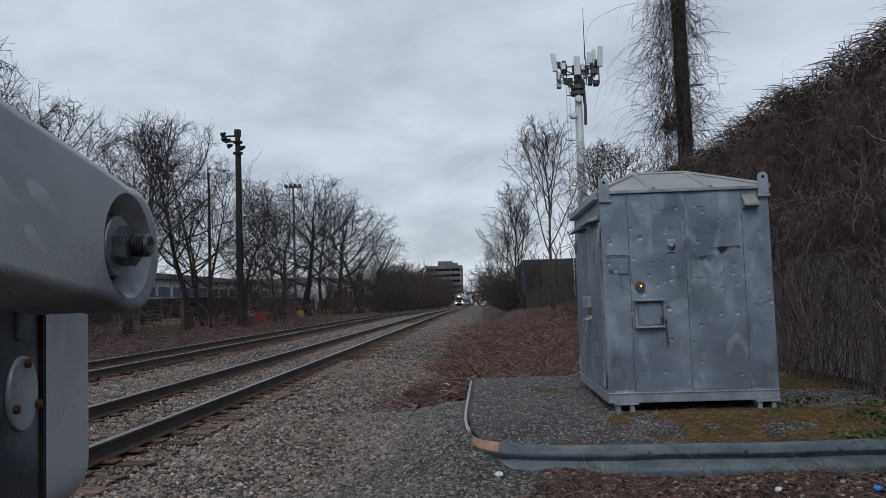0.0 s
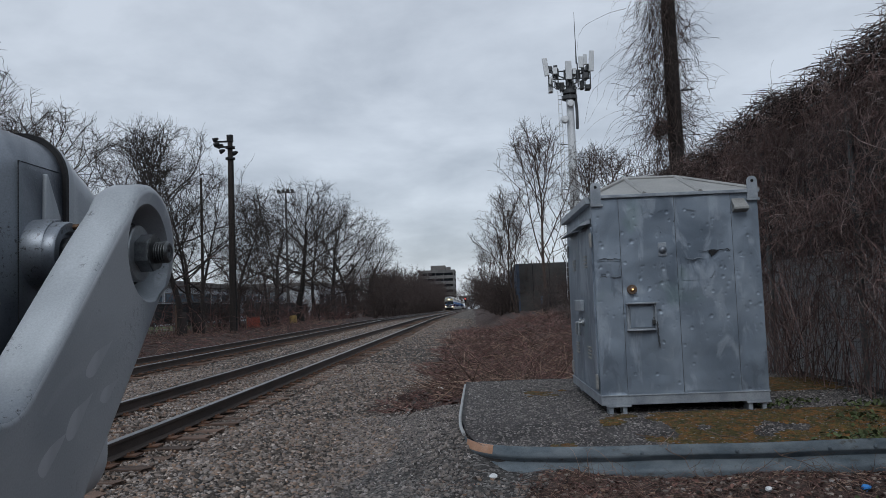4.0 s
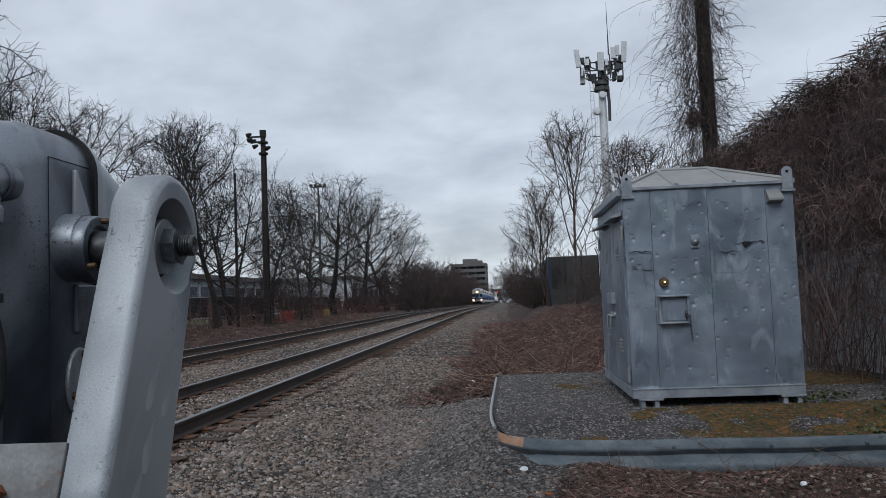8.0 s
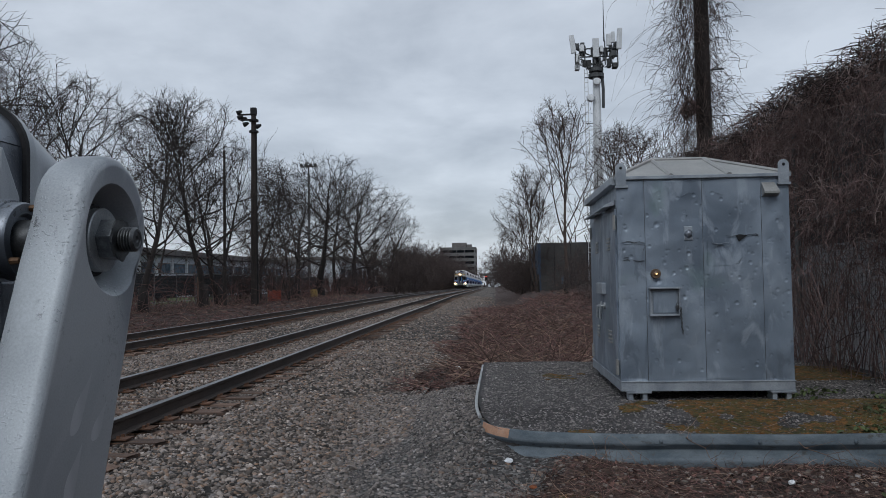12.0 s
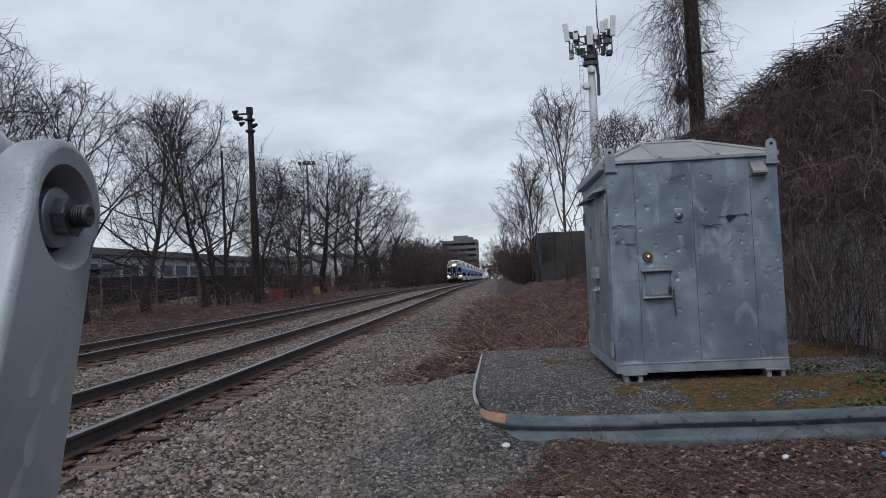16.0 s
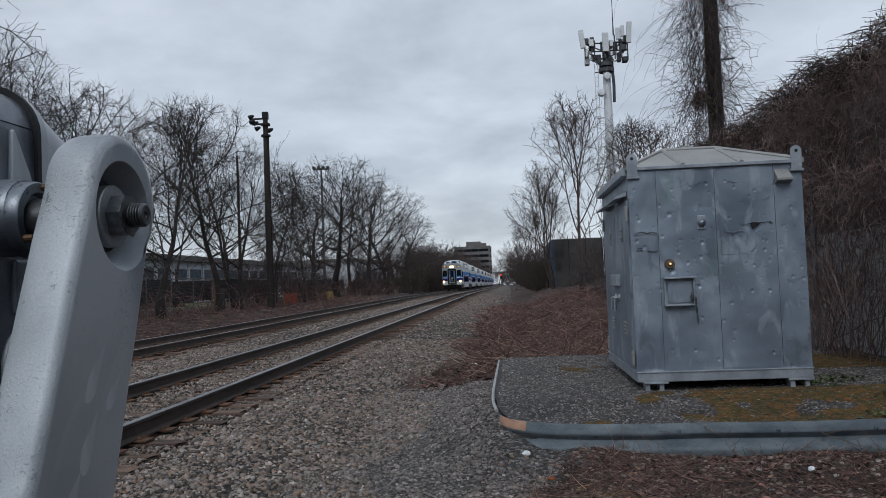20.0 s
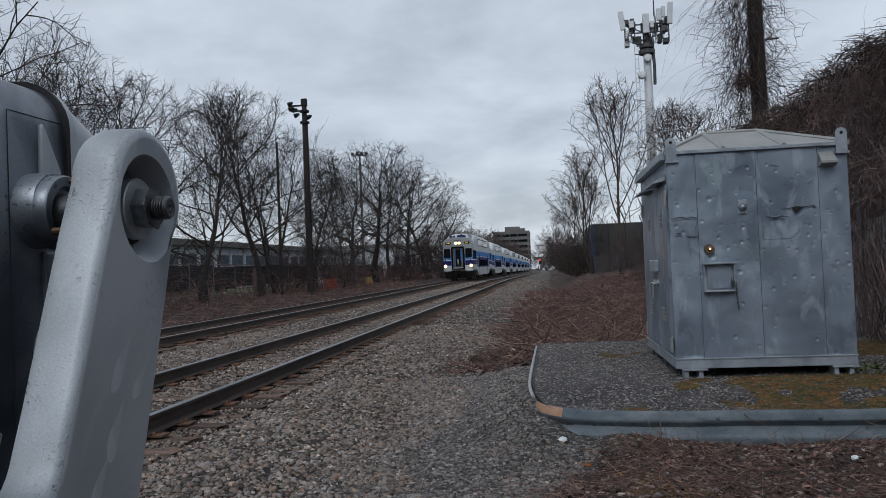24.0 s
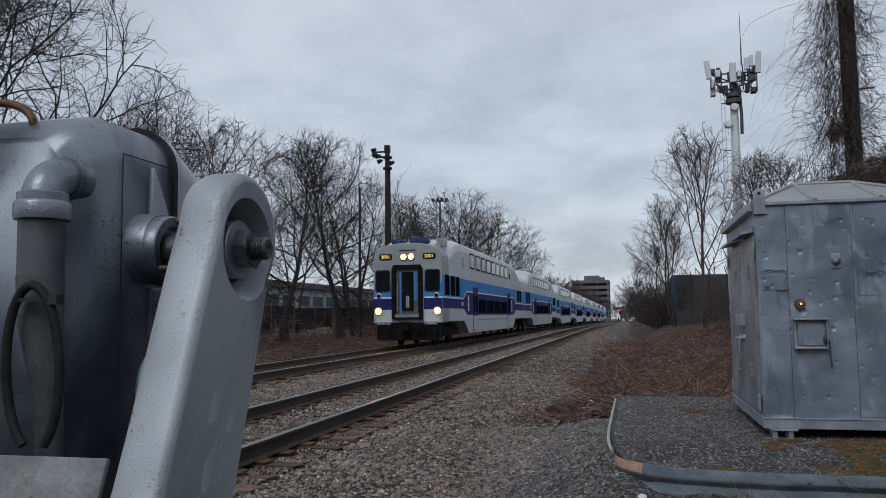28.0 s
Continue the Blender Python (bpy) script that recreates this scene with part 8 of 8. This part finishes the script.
# dark sheet added so that the vines look dense and no sky shows through
tagged(new("vine_backing", Mesh().box(5.4, 5.7, 3.6, 20.4, 1.45, 3.98).data("vine_backing", DARK_WALL)), "dark backing sheet added behind the vines", "wall", kind="structure")


# unseen walls added behind and beside the camera to block light and darken reflections
tagged(new("blocker_behind", Mesh().box(-60, 60, -26.5, -26, -1.0, 7.0).data("blocker_behind", BLOCKER_BRICK)), "unseen dark wall added behind the camera to block light", "wall", kind="structure")
tagged(new("blocker_right", Mesh().box(6.5, 6.9, -26, 3.5, -1.0, 3.2).data("blocker_right", BLOCKER_BRICK)), "unseen dark wall added right of the camera to block light", "wall", kind="structure")


# ---- poles and tower ----
def make_utility_pole():
    p = thing("utility_pole", "dark creosoted wooden utility pole wrapped in vines", "utility pole", at=(4.36, 16.0, -0.4))
    part("shaft", Mesh().lathe([(0, 0.165), (5, 0.150), (11, 0.125), (11.1, 0.0)], 16, 'Z'), POLE_WOOD, p, smooth=True)
    part("crossarm", Mesh().box(-1.2, 1.2, -0.06, 0.06, 10.2, 10.33), POLE_WOOD, p)
    part("bracket", Mesh().box(-0.20, 0.0, -0.05, 0.05, 5.35, 5.42), STEEL_DARK, p)
    part("step_bolt", Mesh().tube([(0.12, 0, 5.78), (0.42, 0, 5.80)], 0.02, 6), STEEL_DARK, p)


make_utility_pole()


def make_nest():
    rng = random.Random(9)
    rows = []
    for k in range(260):
        c = Vector((4.06, 15.95, 4.62))
        a, b = rng.uniform(0, 6.28), rng.gauss(0, 0.5)
        p = c + Vector((0.13 * math.cos(a) * math.cos(b), 0.13 * math.sin(a) * math.cos(b), 0.2 * math.sin(b)))
        d = Vector((rng.gauss(0, 1), rng.gauss(0, 1), rng.gauss(0, 0.6))).normalized()
        rows.append(([p, p + d * 0.08, p + d * 0.15 + Vector((0, 0, -0.02))], 0.008))
    strands("vine_knot", rows, VINE, "dense knot of vine stems on the pole", "vines")


make_nest()


def make_tower():
    t = thing("cell_tower", "white cell tower monopole with ladder and antenna cluster", "cell tower", at=(6.95, 52.0, -0.65))
    part("mast", Mesh().lathe([(0, 0.37), (6, 0.33), (13, 0.26), (15.4, 0.23), (15.4, 0.0)], 20, 'Z'), TOWER_WHITE, t, smooth=True)
    lad = part("ladder", Mesh().box(-0.78, -0.74, -0.02, 0.02, 0.5, 15.6).box(-0.56, -0.52, -0.02, 0.02, 0.5, 15.6), TOWER_WHITE, t, "climbing ladder")
    for k in range(50):
        part("rung", Mesh().box(-0.76, -0.54, -0.012, 0.012, 0.6 + 0.3 * k, 0.63 + 0.3 * k), TOWER_WHITE, lad)
    for z in (3, 6, 9, 12, 15):
        part("stand_off", Mesh().box(-0.76, -0.2, -0.03, 0.03, z, z + 0.05), TOWER_DARK, lad)
    part("collar", Mesh().lathe([(15.0, 0.42), (15.0, 0.5), (15.25, 0.5), (15.25, 0.40)], 18, 'Z'), TOWER_DARK, t)
    part("top_collar", Mesh().lathe([(15.7, 0.36), (15.7, 0.46), (16.0, 0.46), (16.0, 0.30)], 18, 'Z'), TOWER_DARK, t)
    part("head", Mesh().lathe([(15.6, 0.24), (17.6, 0.2), (17.6, 0.0)], 14, 'Z'), TOWER_DARK, t)
    # dish antennas
    for x, z in ((-0.02, 14.65), (-0.42, 13.6)):
        part("dish", Mesh().lathe([(-0.55, 0.0), (-0.53, 0.2), (-0.42, 0.26), (-0.30, 0.26), (-0.25, 0.1)], 18, 'Y', (x, 0, z)), TOWER_WHITE, t, "small round dish", smooth=True)
    part("feeder_cable", Mesh().tube([(0.40, -0.1, 13.0), (0.42, -0.12, 14.2), (0.34, -0.1, 15.6)], 0.10, 8), TOWER_DARK, t, smooth=True)
    # head frame: three arms with pipes, panels and remote units
    fr = part("head_frame", Mesh().tube([(-1.35, -0.35, 16.75), (1.35, -0.35, 16.75)], 0.05, 6).tube([(-1.35, -0.35, 17.35), (1.35, -0.35, 17.35)], 0.05, 6).tube([(-1.3, -0.3, 16.75), (0.0, 1.5, 16.75), (1.3, -0.3, 16.75)], 0.05, 6).tube([(-1.3, -0.3, 17.35), (0.0, 1.5, 17.35), (1.3, -0.3, 17.35)], 0.05, 6), TOWER_DARK, t, "dark steel head frame")
    for x, z0, z1 in ((-1.36, 16.2, 17.8), (-0.75, 16.3, 17.6), (-0.1, 16.4, 18.0), (0.55, 16.1, 17.9), (0.95, 16.2, 17.8), (1.36, 16.0, 18.2)):
        part("pipe", Mesh().tube([(x, -0.38, z0), (x, -0.38, z1)], 0.04, 6), TOWER_DARK, fr)
    for x, z0, z1, w, lean in ((-1.47, 17.0, 18.35, 0.16, -0.10), (-0.05, 16.65, 18.05, 0.20, 0.0), (0.78, 17.5, 18.35, 0.15, 0.0), (1.42, 17.2, 18.75, 0.16, 0.06), (1.05, 17.7, 18.5, 0.12, 0.0), (-0.95, 17.1, 17.6, 0.14, 0)):
        part("panel_antenna", Mesh().box(x - w, x + w, -0.62, -0.42, z0, z1, Matrix.Translation((x, 0, z0)) @ Matrix.Rotation(lean, 4, 'Y') @ Matrix.Translation((-x, 0, -z0))), TOWER_WHITE, t, "white panel antenna", bevel=0.03)
    rng = random.Random(2)
    for k in range(26):
        x, z = rng.uniform(-1.3, 1.35), rng.uniform(16.1, 17.7)
        w, h = rng.uniform(0.10, 0.20), rng.uniform(0.16, 0.36)
        part("radio_unit", Mesh().box(x - w, x + w, -0.42 + rng.uniform(-0.1, 0.9), -0.22 + 0.6, z - h, z + h), TOWER_DARK if k % 4 else TOWER_WHITE, fr, bevel=0.02)
    for k in range(14):
        x = rng.uniform(-1.2, 1.2)
        part("jumper_cable", Mesh().tube([(x, -0.4, 17.0), (x + rng.uniform(-.2, .2), -0.5, 16.2), (x * 0.6, -0.4, 15.9), (x * 0.2, -0.2, 16.3)], 0.022, 5), TOWER_DARK, fr, smooth=True)
    for ob in t.children:
        if not ob.name.startswith(("mast", "ladder", "dish", "feeder_cable", "collar")):
            ob.matrix_local = Matrix.Translation((0, 0, 15.7 - 0.32)) @ Matrix.Scale(0.88, 4, (0, 0, 1)) @ Matrix.Translation((0, 0, -15.7))
    part("lightning_rod", Mesh().tube([(0.55, 0, 17.4), (0.55, 0, 18.6), (0.55, 0, 20.9)], [0.05, 0.03, 0.012], 6), TOWER_DARK, t)


make_tower()


def make_floodlight():
    p = thing("floodlight_pole", "tall dark wooden pole with floodlights on top", "floodlight pole", at=(-14.6, 48.0, -0.3))
    part("shaft", Mesh().lathe([(0, 0.24), (6, 0.20), (12.3, 0.15), (12.3, 0.0)], 14, 'Z'), POLE_WOOD, p, smooth=True)
    for z in (10.9, 11.6):
        part("collar_bracket", Mesh().lathe([(z, 0.17), (z, 0.30), (z + 0.12, 0.30), (z + 0.12, 0.17)], 12, 'Z'), BLACK, p)
    part("arm", Mesh().box(-0.95, 0.1, -0.05, 0.05, 12.0, 12.1), BLACK, p)
    part("arm", Mesh().box(-0.75, 0.1, -0.35, -0.27, 11.6, 11.7), BLACK, p)
    part("cap_box", Mesh().box(-0.17, 0.17, -0.17, 0.17, 12.0, 12.45), BLACK, p, bevel=0.03)
    for x, y, z in ((-0.85, 0, 12.22), (-0.55, -0.05, 11.80), (-0.35, -0.30, 11.42), (-0.7, -0.3, 11.85), (0.32, 0.1, 11.35)):
        fl = part("floodlight", Mesh().lathe([(-0.22, 0.14), (-0.19, 0.15), (0.0, 0.11), (0.12, 0.06), (0.14, 0.0)], 14, 'X'), BLACK, p, "dark floodlight head", smooth=True, at=pose(x, y, z, 0, -25, 20))
        part("lens", Mesh().lathe([(-0.225, 0.0), (-0.222, 0.135)], 14, 'X'), T_GLASS, fl)
    part("conduit", Mesh().tube([(0.22, -0.1, 0.0), (0.2, -0.1, 11.0)], 0.03, 6), BLACK, p)


make_floodlight()


def make_t_pole(x, y, h):
    p = thing("lamp_pole", "slim dark sports-field lamp pole with a crossbar", "lamp pole", at=(x, y, grade(y) - 0.3))
    part("shaft", Mesh().lathe([(0, 0.16), (h, 0.09), (h, 0.0)], 10, 'Z'), TOWER_DARK, p, smooth=True)
    part("crossbar", Mesh().box(-0.85, 0.85, -0.05, 0.05, h - 0.25, h - 0.15), TOWER_DARK, p)
    for k in range(4):
        part("lamp_head", Mesh().lathe([(-0.16, 0.18), (0.0, 0.16), (0.14, 0.05), (0.14, 0)], 10, 'Y'), TOWER_DARK, p, smooth=True, at=(-0.72 + 0.48 * k, 0, h - 0.02))


make_t_pole(-18.75, 80.0, 13.7)
thin = thing("slim_pole", "slim dark wooden pole among the trees", "pole", at=(-15.6, 45.5, -0.3))
part("shaft", Mesh().lathe([(0, 0.11), (9.4, 0.07), (9.4, 0.0)], 10, 'Z'), POLE_WOOD, thin, smooth=True)


# ---- fence, field and buildings on the far side ----
def make_far_fence():
    f = thing("screened_fence", "chain-link fence with black screening behind the trees", "fence", at=(0, 0, 0))
    X = -18.3
    k = 0
    y = 18.0
    while y < 125:
        z = ground_z(X, y)
        part("post", Mesh().tube([(X, y, z - 0.2), (X, y, z + 2.0)], 0.045, 6), FENCE, f)
        if 24 < y < 112 and k % 9 != 5:
            part("screen", Mesh().box(X - 0.03, X - 0.02, y + 0.03, y + 2.97, z + 0.62 + 0.05 * math.sin(k * 2.1), z + 1.86 + 0.04 * math.sin(k * 1.3)), SCREEN, f, "black fabric screen")
        part("top_rail", Mesh().tube([(X, y, z + 1.95), (X, y + 3.0, ground_z(X, y + 3) + 1.95)], 0.025, 5), FENCE, f)
        y += 3.0
        k += 1
    wires = Mesh()
    for j in range(24):
        z = -0.05 + 0.08 * j
        wires.tube([(X, 18, z), (X, 70, z), (X, 125, z + grade(125))], 0.004, 3, False)
    ob = new("fence_wire", wires.raw("fence_wire", FENCE))
    ob.parent = f
    tagged(ob, "thin fence wires", kind="stuff")
    post = thing("marker_post", "pale weathered wooden post beside the fence", "post", at=(-17.6, 46.5, -0.3))
    part("shaft", Mesh().lathe([(0, 0.07), (2.0, 0.06), (2.05, 0.0)], 8, 'Z'), STALK, post)


make_far_fence()

HALL = surface("hall_wall", (0.40, 0.46, 0.52), (0.53, 0.58, 0.64), 0.25, 0.7, 0, 0.05, 5, (0.46, 0.50, 0.54), 0.6)
HALL_ROOF = surface("hall_roof", (0.10, 0.09, 0.09), (0.15, 0.14, 0.135), 0.3, 0.8, 0, 0.1, 5)
HALL_GLASS = glass_material("hall_glass", (0.05, 0.075, 0.10))
BRICK_BROWN = surface("brown_low_wall", (0.10, 0.07, 0.055), (0.17, 0.12, 0.095), 0.8, 0.9, 0, 0.2, 12)
CONCRETE = surface("beige_concrete", (0.115, 0.113, 0.113), (0.17, 0.165, 0.163), 0.15, 0.85, 0, 0.1, 2)
WHITE_WALL = surface("white_wall", (0.45, 0.48, 0.51), (0.58, 0.61, 0.64), 0.3, 0.7, 0, 0.05, 5)


def make_hall():
    h = thing("long_hall", "long low pale blue-white hall with a dark roof behind the field", "building", at=(0, 0, 0))
    X = -36.0
    part("wall", Mesh().box(X - 12, X, 48, 150, -0.3, 4.5), HALL, h)
    part("roof", Mesh().box(X - 12.4, X + 0.8, 47.4, 150.6, 4.5, 5.15), HALL_ROOF, h, "dark overhanging roof edge", bevel=0.05)
    for k in range(24):
        y = 50 + 4.15 * k
        win = part("window", Mesh().box(X - 0.05, X + 0.06, y, y + 3.2, 2.5, 3.7), HALL_ROOF, h)
        part("pane", Mesh().box(X, X + 0.075, y + 0.1, y + 1.55, 2.6, 3.6), HALL_GLASS, win)
        part("pane", Mesh().box(X, X + 0.075, y + 1.65, y + 3.1, 2.6, 3.6), HALL_GLASS, win)
        part("pilaster", Mesh().box(X - 0.05, X + 0.16, y + 3.45, y + 3.85, -0.3, 4.5), WHITE_WALL, h)
    st = part("landing", Mesh().box(X + 0.2, X + 2.4, 66.0, 70.5, 3.1, 3.3).box(X + 0.2, X + 0.4, 66.1, 66.3, -0.3, 3.1).box(X + 2.2, X + 2.4, 66.1, 66.3, -0.3, 3.1).box(X + 2.2, X + 2.4, 70.2, 70.4, -0.3, 3.1), TOWER_DARK, h, "dark steel stair landing")
    for z in (3.75, 4.2):
        part("hand_rail", Mesh().tube([(X + 2.4, 66.0, z), (X + 2.4, 70.5, z), (X + 2.4, 77.0, z - 3.4)], 0.045, 5), TOWER_DARK, st)
    for y in (66.0, 67.5, 69.0, 70.5):
        part("rail_post", Mesh().tube([(X + 2.4, y, 3.3), (X + 2.4, y, 4.2)], 0.04, 5), TOWER_DARK, st)
    part("stair", Mesh().tube([(X + 2.3, 70.5, 3.2), (X + 2.3, 77.0, 0.0)], 0.16, 5), TOWER_DARK, st)
    part("store_box", Mesh().box(X + 0.5, X + 2.2, 66.4, 70.2, -0.3, 2.4), BLACK, h, "dark box under the landing")
    w = thing("low_wall", "low brown brick wall beyond the fence", "wall", at=(0, 0, 0))
    part("wall", Mesh().box(-26.4, -26.0, 30, 62, -0.4, 0.85), BRICK_BROWN, w)
    part("coping", Mesh().box(-26.5, -25.9, 29.9, 62.1, 0.85, 0.95), CONCRETE, w)
    p = tagged(new("field_path", Mesh().box(-24.6, -23.6, 24, 64, -0.32, 0.05).data("field_path", CONCRETE)), "pale concrete path across the lawn", "path", kind="structure")
    wh = thing("white_building", "white low building with arched openings behind the trees", "building", at=(0, 0, 0))
    part("wall", Mesh().box(-44, -30, 152, 200, -0.6, 5.6), WHITE_WALL, wh)
    part("roof", Mesh().box(-44.5, -29.5, 151.5, 200.5, 5.6, 6.3), HALL_ROOF, wh)
    for k in range(7):
        part("opening", Mesh().box(-30.05, -29.9, 154 + 6.5 * k, 158 + 6.5 * k, 0.0, 3.8), HALL_GLASS, wh)


make_hall()
lump("shrub", -22.2, 33.0, 0.25, (0.75, 0.75, 0.65), surface("dark_evergreen", (0.015, 0.025, 0.012), (0.03, 0.045, 0.02), 9, 0.9, 0, 0.8, 40), "dark round evergreen shrub on the lawn", "shrub", 21)


def make_net():
    m = surface("orange_net", (0.24, 0.04, 0.02), (0.36, 0.07, 0.035), 3, 0.7, 0, 0.2, 30)
    n = thing("orange_barrier", "sagging orange plastic barrier net beside the fence", "barrier net", at=(0, 0, 0))
    for k in range(4):
        y = 54.2 + 1.1 * k
        part("stake", Mesh().tube([(-15.6, y, -0.35), (-15.6, y, 0.95)], 0.03, 5), STALK, n)
    net = Mesh()
    for j in range(8):
        z = -0.1 + 0.12 * j
        net.tube([(-15.57, 54.2 + 0.275 * i, z + 0.06 * math.sin(i * 1.3 + j * 0.2)) for i in range(13)], 0.022, 4, False)
    for i in range(25):
        net.tube([(-15.57, 54.2 + 0.137 * i, -0.1 + 0.03 * math.sin(i)), (-15.57, 54.2 + 0.137 * i, 0.74 + 0.06 * math.sin(i * 0.65))], 0.018, 4, False)
    part("net", net, m, n, "orange plastic mesh")
    b = thing("yellow_barrel", "faded yellow plastic barrel beside the fence", "barrel", at=(-16.0, 70.0, -0.3))
    part("drum", Mesh().lathe([(0, 0.3), (0.1, 0.32), (0.5, 0.33), (0.9, 0.31), (1.0, 0.26), (1.0, 0)], 14, 'Z'), surface("yellow_plastic", (0.22, 0.14, 0.03), (0.3, 0.2, 0.05), 4, 0.6, 0, 0.1, 20), b, smooth=True)


make_net()


def make_shed():
    s = thing("dark_shed", "dark weathered shed with a bluish gable wall behind the ditch", "shed", at=(0, 0, 0))
    blue = surface("blue_grey_gable", (0.03, 0.045, 0.075), (0.05, 0.072, 0.11), 0.6, 0.8, 0, 0.2, 8)
    part("side_wall", Mesh().box(3.25, 3.45, 58.0, 71.0, -0.9, 3.85), blue, s, "blue-grey side wall")
    part("front_wall", Mesh().box(3.45, 14.0, 58.0, 58.2, -0.9, 3.85), DARK_WALL, s)
    part("roof", Mesh().box(3.26, 14.0, 58.01, 71.0, 3.85, 3.90), DARK_WALL, s)
    for k in range(8):
        part("board_seam", Mesh().box(4.4 + 1.2 * k, 4.44 + 1.2 * k, 57.97, 58.0, -0.5, 3.8), BLACK, s)
    part("pale_window", Mesh().box(4.9, 5.5, 57.95, 58.0, 0.9, 1.5), HALL_GLASS, s)


make_shed()


def make_office():
    o = thing("office_building", "distant beige concrete office block with ribbon windows", "building", at=(0, 0, 0))
    x0, x1, y0, y1, top = -36.0, -12.8, 520, 560, 22.2
    part("wall", Mesh().box(x0, x1, y0, y1, -6, top), CONCRETE, o)
    part("parapet", Mesh().box(x0 - 0.3, x1 + 0.3, y0 - 0.3, y1 + 0.3, top, top + 0.9), CONCRETE, o)
    for k in range(6):
        z = 1.0 + 3.7 * k
        for j in range(4):
            a = x0 + 0.6 + 5.2 * j
            band = part("window_band", Mesh().box(a, a + 4.9, y0 - 0.1, y0 + 0.1, z, z + 1.7), T_DARK, o, "dark ribbon window")
            for q in range(4):
                part("pane", Mesh().box(a + 0.1 + 1.2 * q, a + 1.15 + 1.2 * q, y0 - 0.14, y0 - 0.09, z + 0.1, z + 1.6), T_GLASS, band)
        for j in range(6):
            part("side_window", Mesh().box(x1 - 0.1, x1 + 0.1, y0 + 2 + 6.2 * j, y0 + 6.5 + 6.2 * j, z, z + 1.7), T_DARK, o)
        part("end_window", Mesh().box(x1 - 2.2, x1 - 0.9, y0 - 0.1, y0 + 0.1, z, z + 1.7), T_DARK, o)
    part("plant_room", Mesh().box(-28.5, -19.0, 528, 545, top + 0.9, top + 4.2), HALL_ROOF, o, "dark rooftop plant room")
    part("roof_unit", Mesh().box(-18.5, -15.5, 528, 540, top + 0.9, top + 3.0), HALL_ROOF, o)
    v = thing("viaduct", "pale distant overpass across the line", "overpass", at=(0, 0, 0))
    part("deck", Mesh().box(-12, 40, 600, 612, 4.2, 6.4), CONCRETE, v)
    for x in (-6, 4, 16, 28):
        part("pier", Mesh().box(x - 0.8, x + 0.8, 603, 609, -8, 4.2), CONCRETE, v)
    w = thing("white_block", "small white building at the end of the line", "building", at=(0, 0, 0))
    part("wall", Mesh().box(-4.6, 3.0, 500, 512, -4, 4.6), WHITE_WALL, w)
    part("roof", Mesh().box(-4.9, 3.3, 499.6, 512.4, 4.6, 5.2), HALL_ROOF, w)
    for k in range(4):
        part("window", Mesh().box(-4.0 + 1.8 * k, -2.9 + 1.8 * k, 499.9, 500.1, 1.6, 3.4), HALL_GLASS, w)


make_office()


def make_signal():
    y = 372.0
    s = thing("rail_signal", "trackside signal mast showing red", "railway signal", at=(-3.6 - 0.8, y, grade(y)))
    part("mast", Mesh().tube([(0, 0, -0.5), (0, 0, 5.6)], 0.12, 8), TOWER_DARK, s)
    head = part("signal_head", Mesh().box(-0.45, 0.45, -0.1, 0.15, 3.0, 5.4), BLACK, s, "black signal head", bevel=0.08)
    for z, on in ((4.85, True), (4.15, False), (3.45, False)):
        part("lamp", Mesh().lathe([(-0.22, 0.0), (-0.2, 0.2), (-0.1, 0.22)], 14, 'Y', (0, 0, z)), glow("signal_red", (1.0, 0.05, 0.03), 5.0) if on else T_DARK, head, "red lamp" if on else "")


make_signal()

# ---- what moves ----
ARM_TURN = [(0, 98.3), (0.5, 90.3), (1.0, 82), (1.5, 74.4), (2.0, 67.3), (2.5, 60.6), (3.5, 50.8), (4.5, 42.2), (5.0, 38), (5.5, 34.5), (6.0, 31.2), (6.5, 28.4), (7.0, 25.3), (7.5, 22.3), (8.0, 20.5), (9.0, 20.5), (28.0, 20.5)]
TRAIN_AT = [(0, 308.5), (5, 263.5), (8, 237), (11, 210), (13, 192.2), (15, 173.8), (17, 153.5), (20, 121.5), (23, 89.4), (25, 67.0), (26, 55.6), (27, 43.7), (28, 31.9)]


def motions():
    walk(ARM, [(t, pose(*AXIS, -a)) for t, a in ARM_TURN])
    for vehicle, behind in TRAIN:
        walk(vehicle, [(t, pose(-8.8, y + behind, grade(y + behind + 10))) for t, y in TRAIN_AT])


motions()
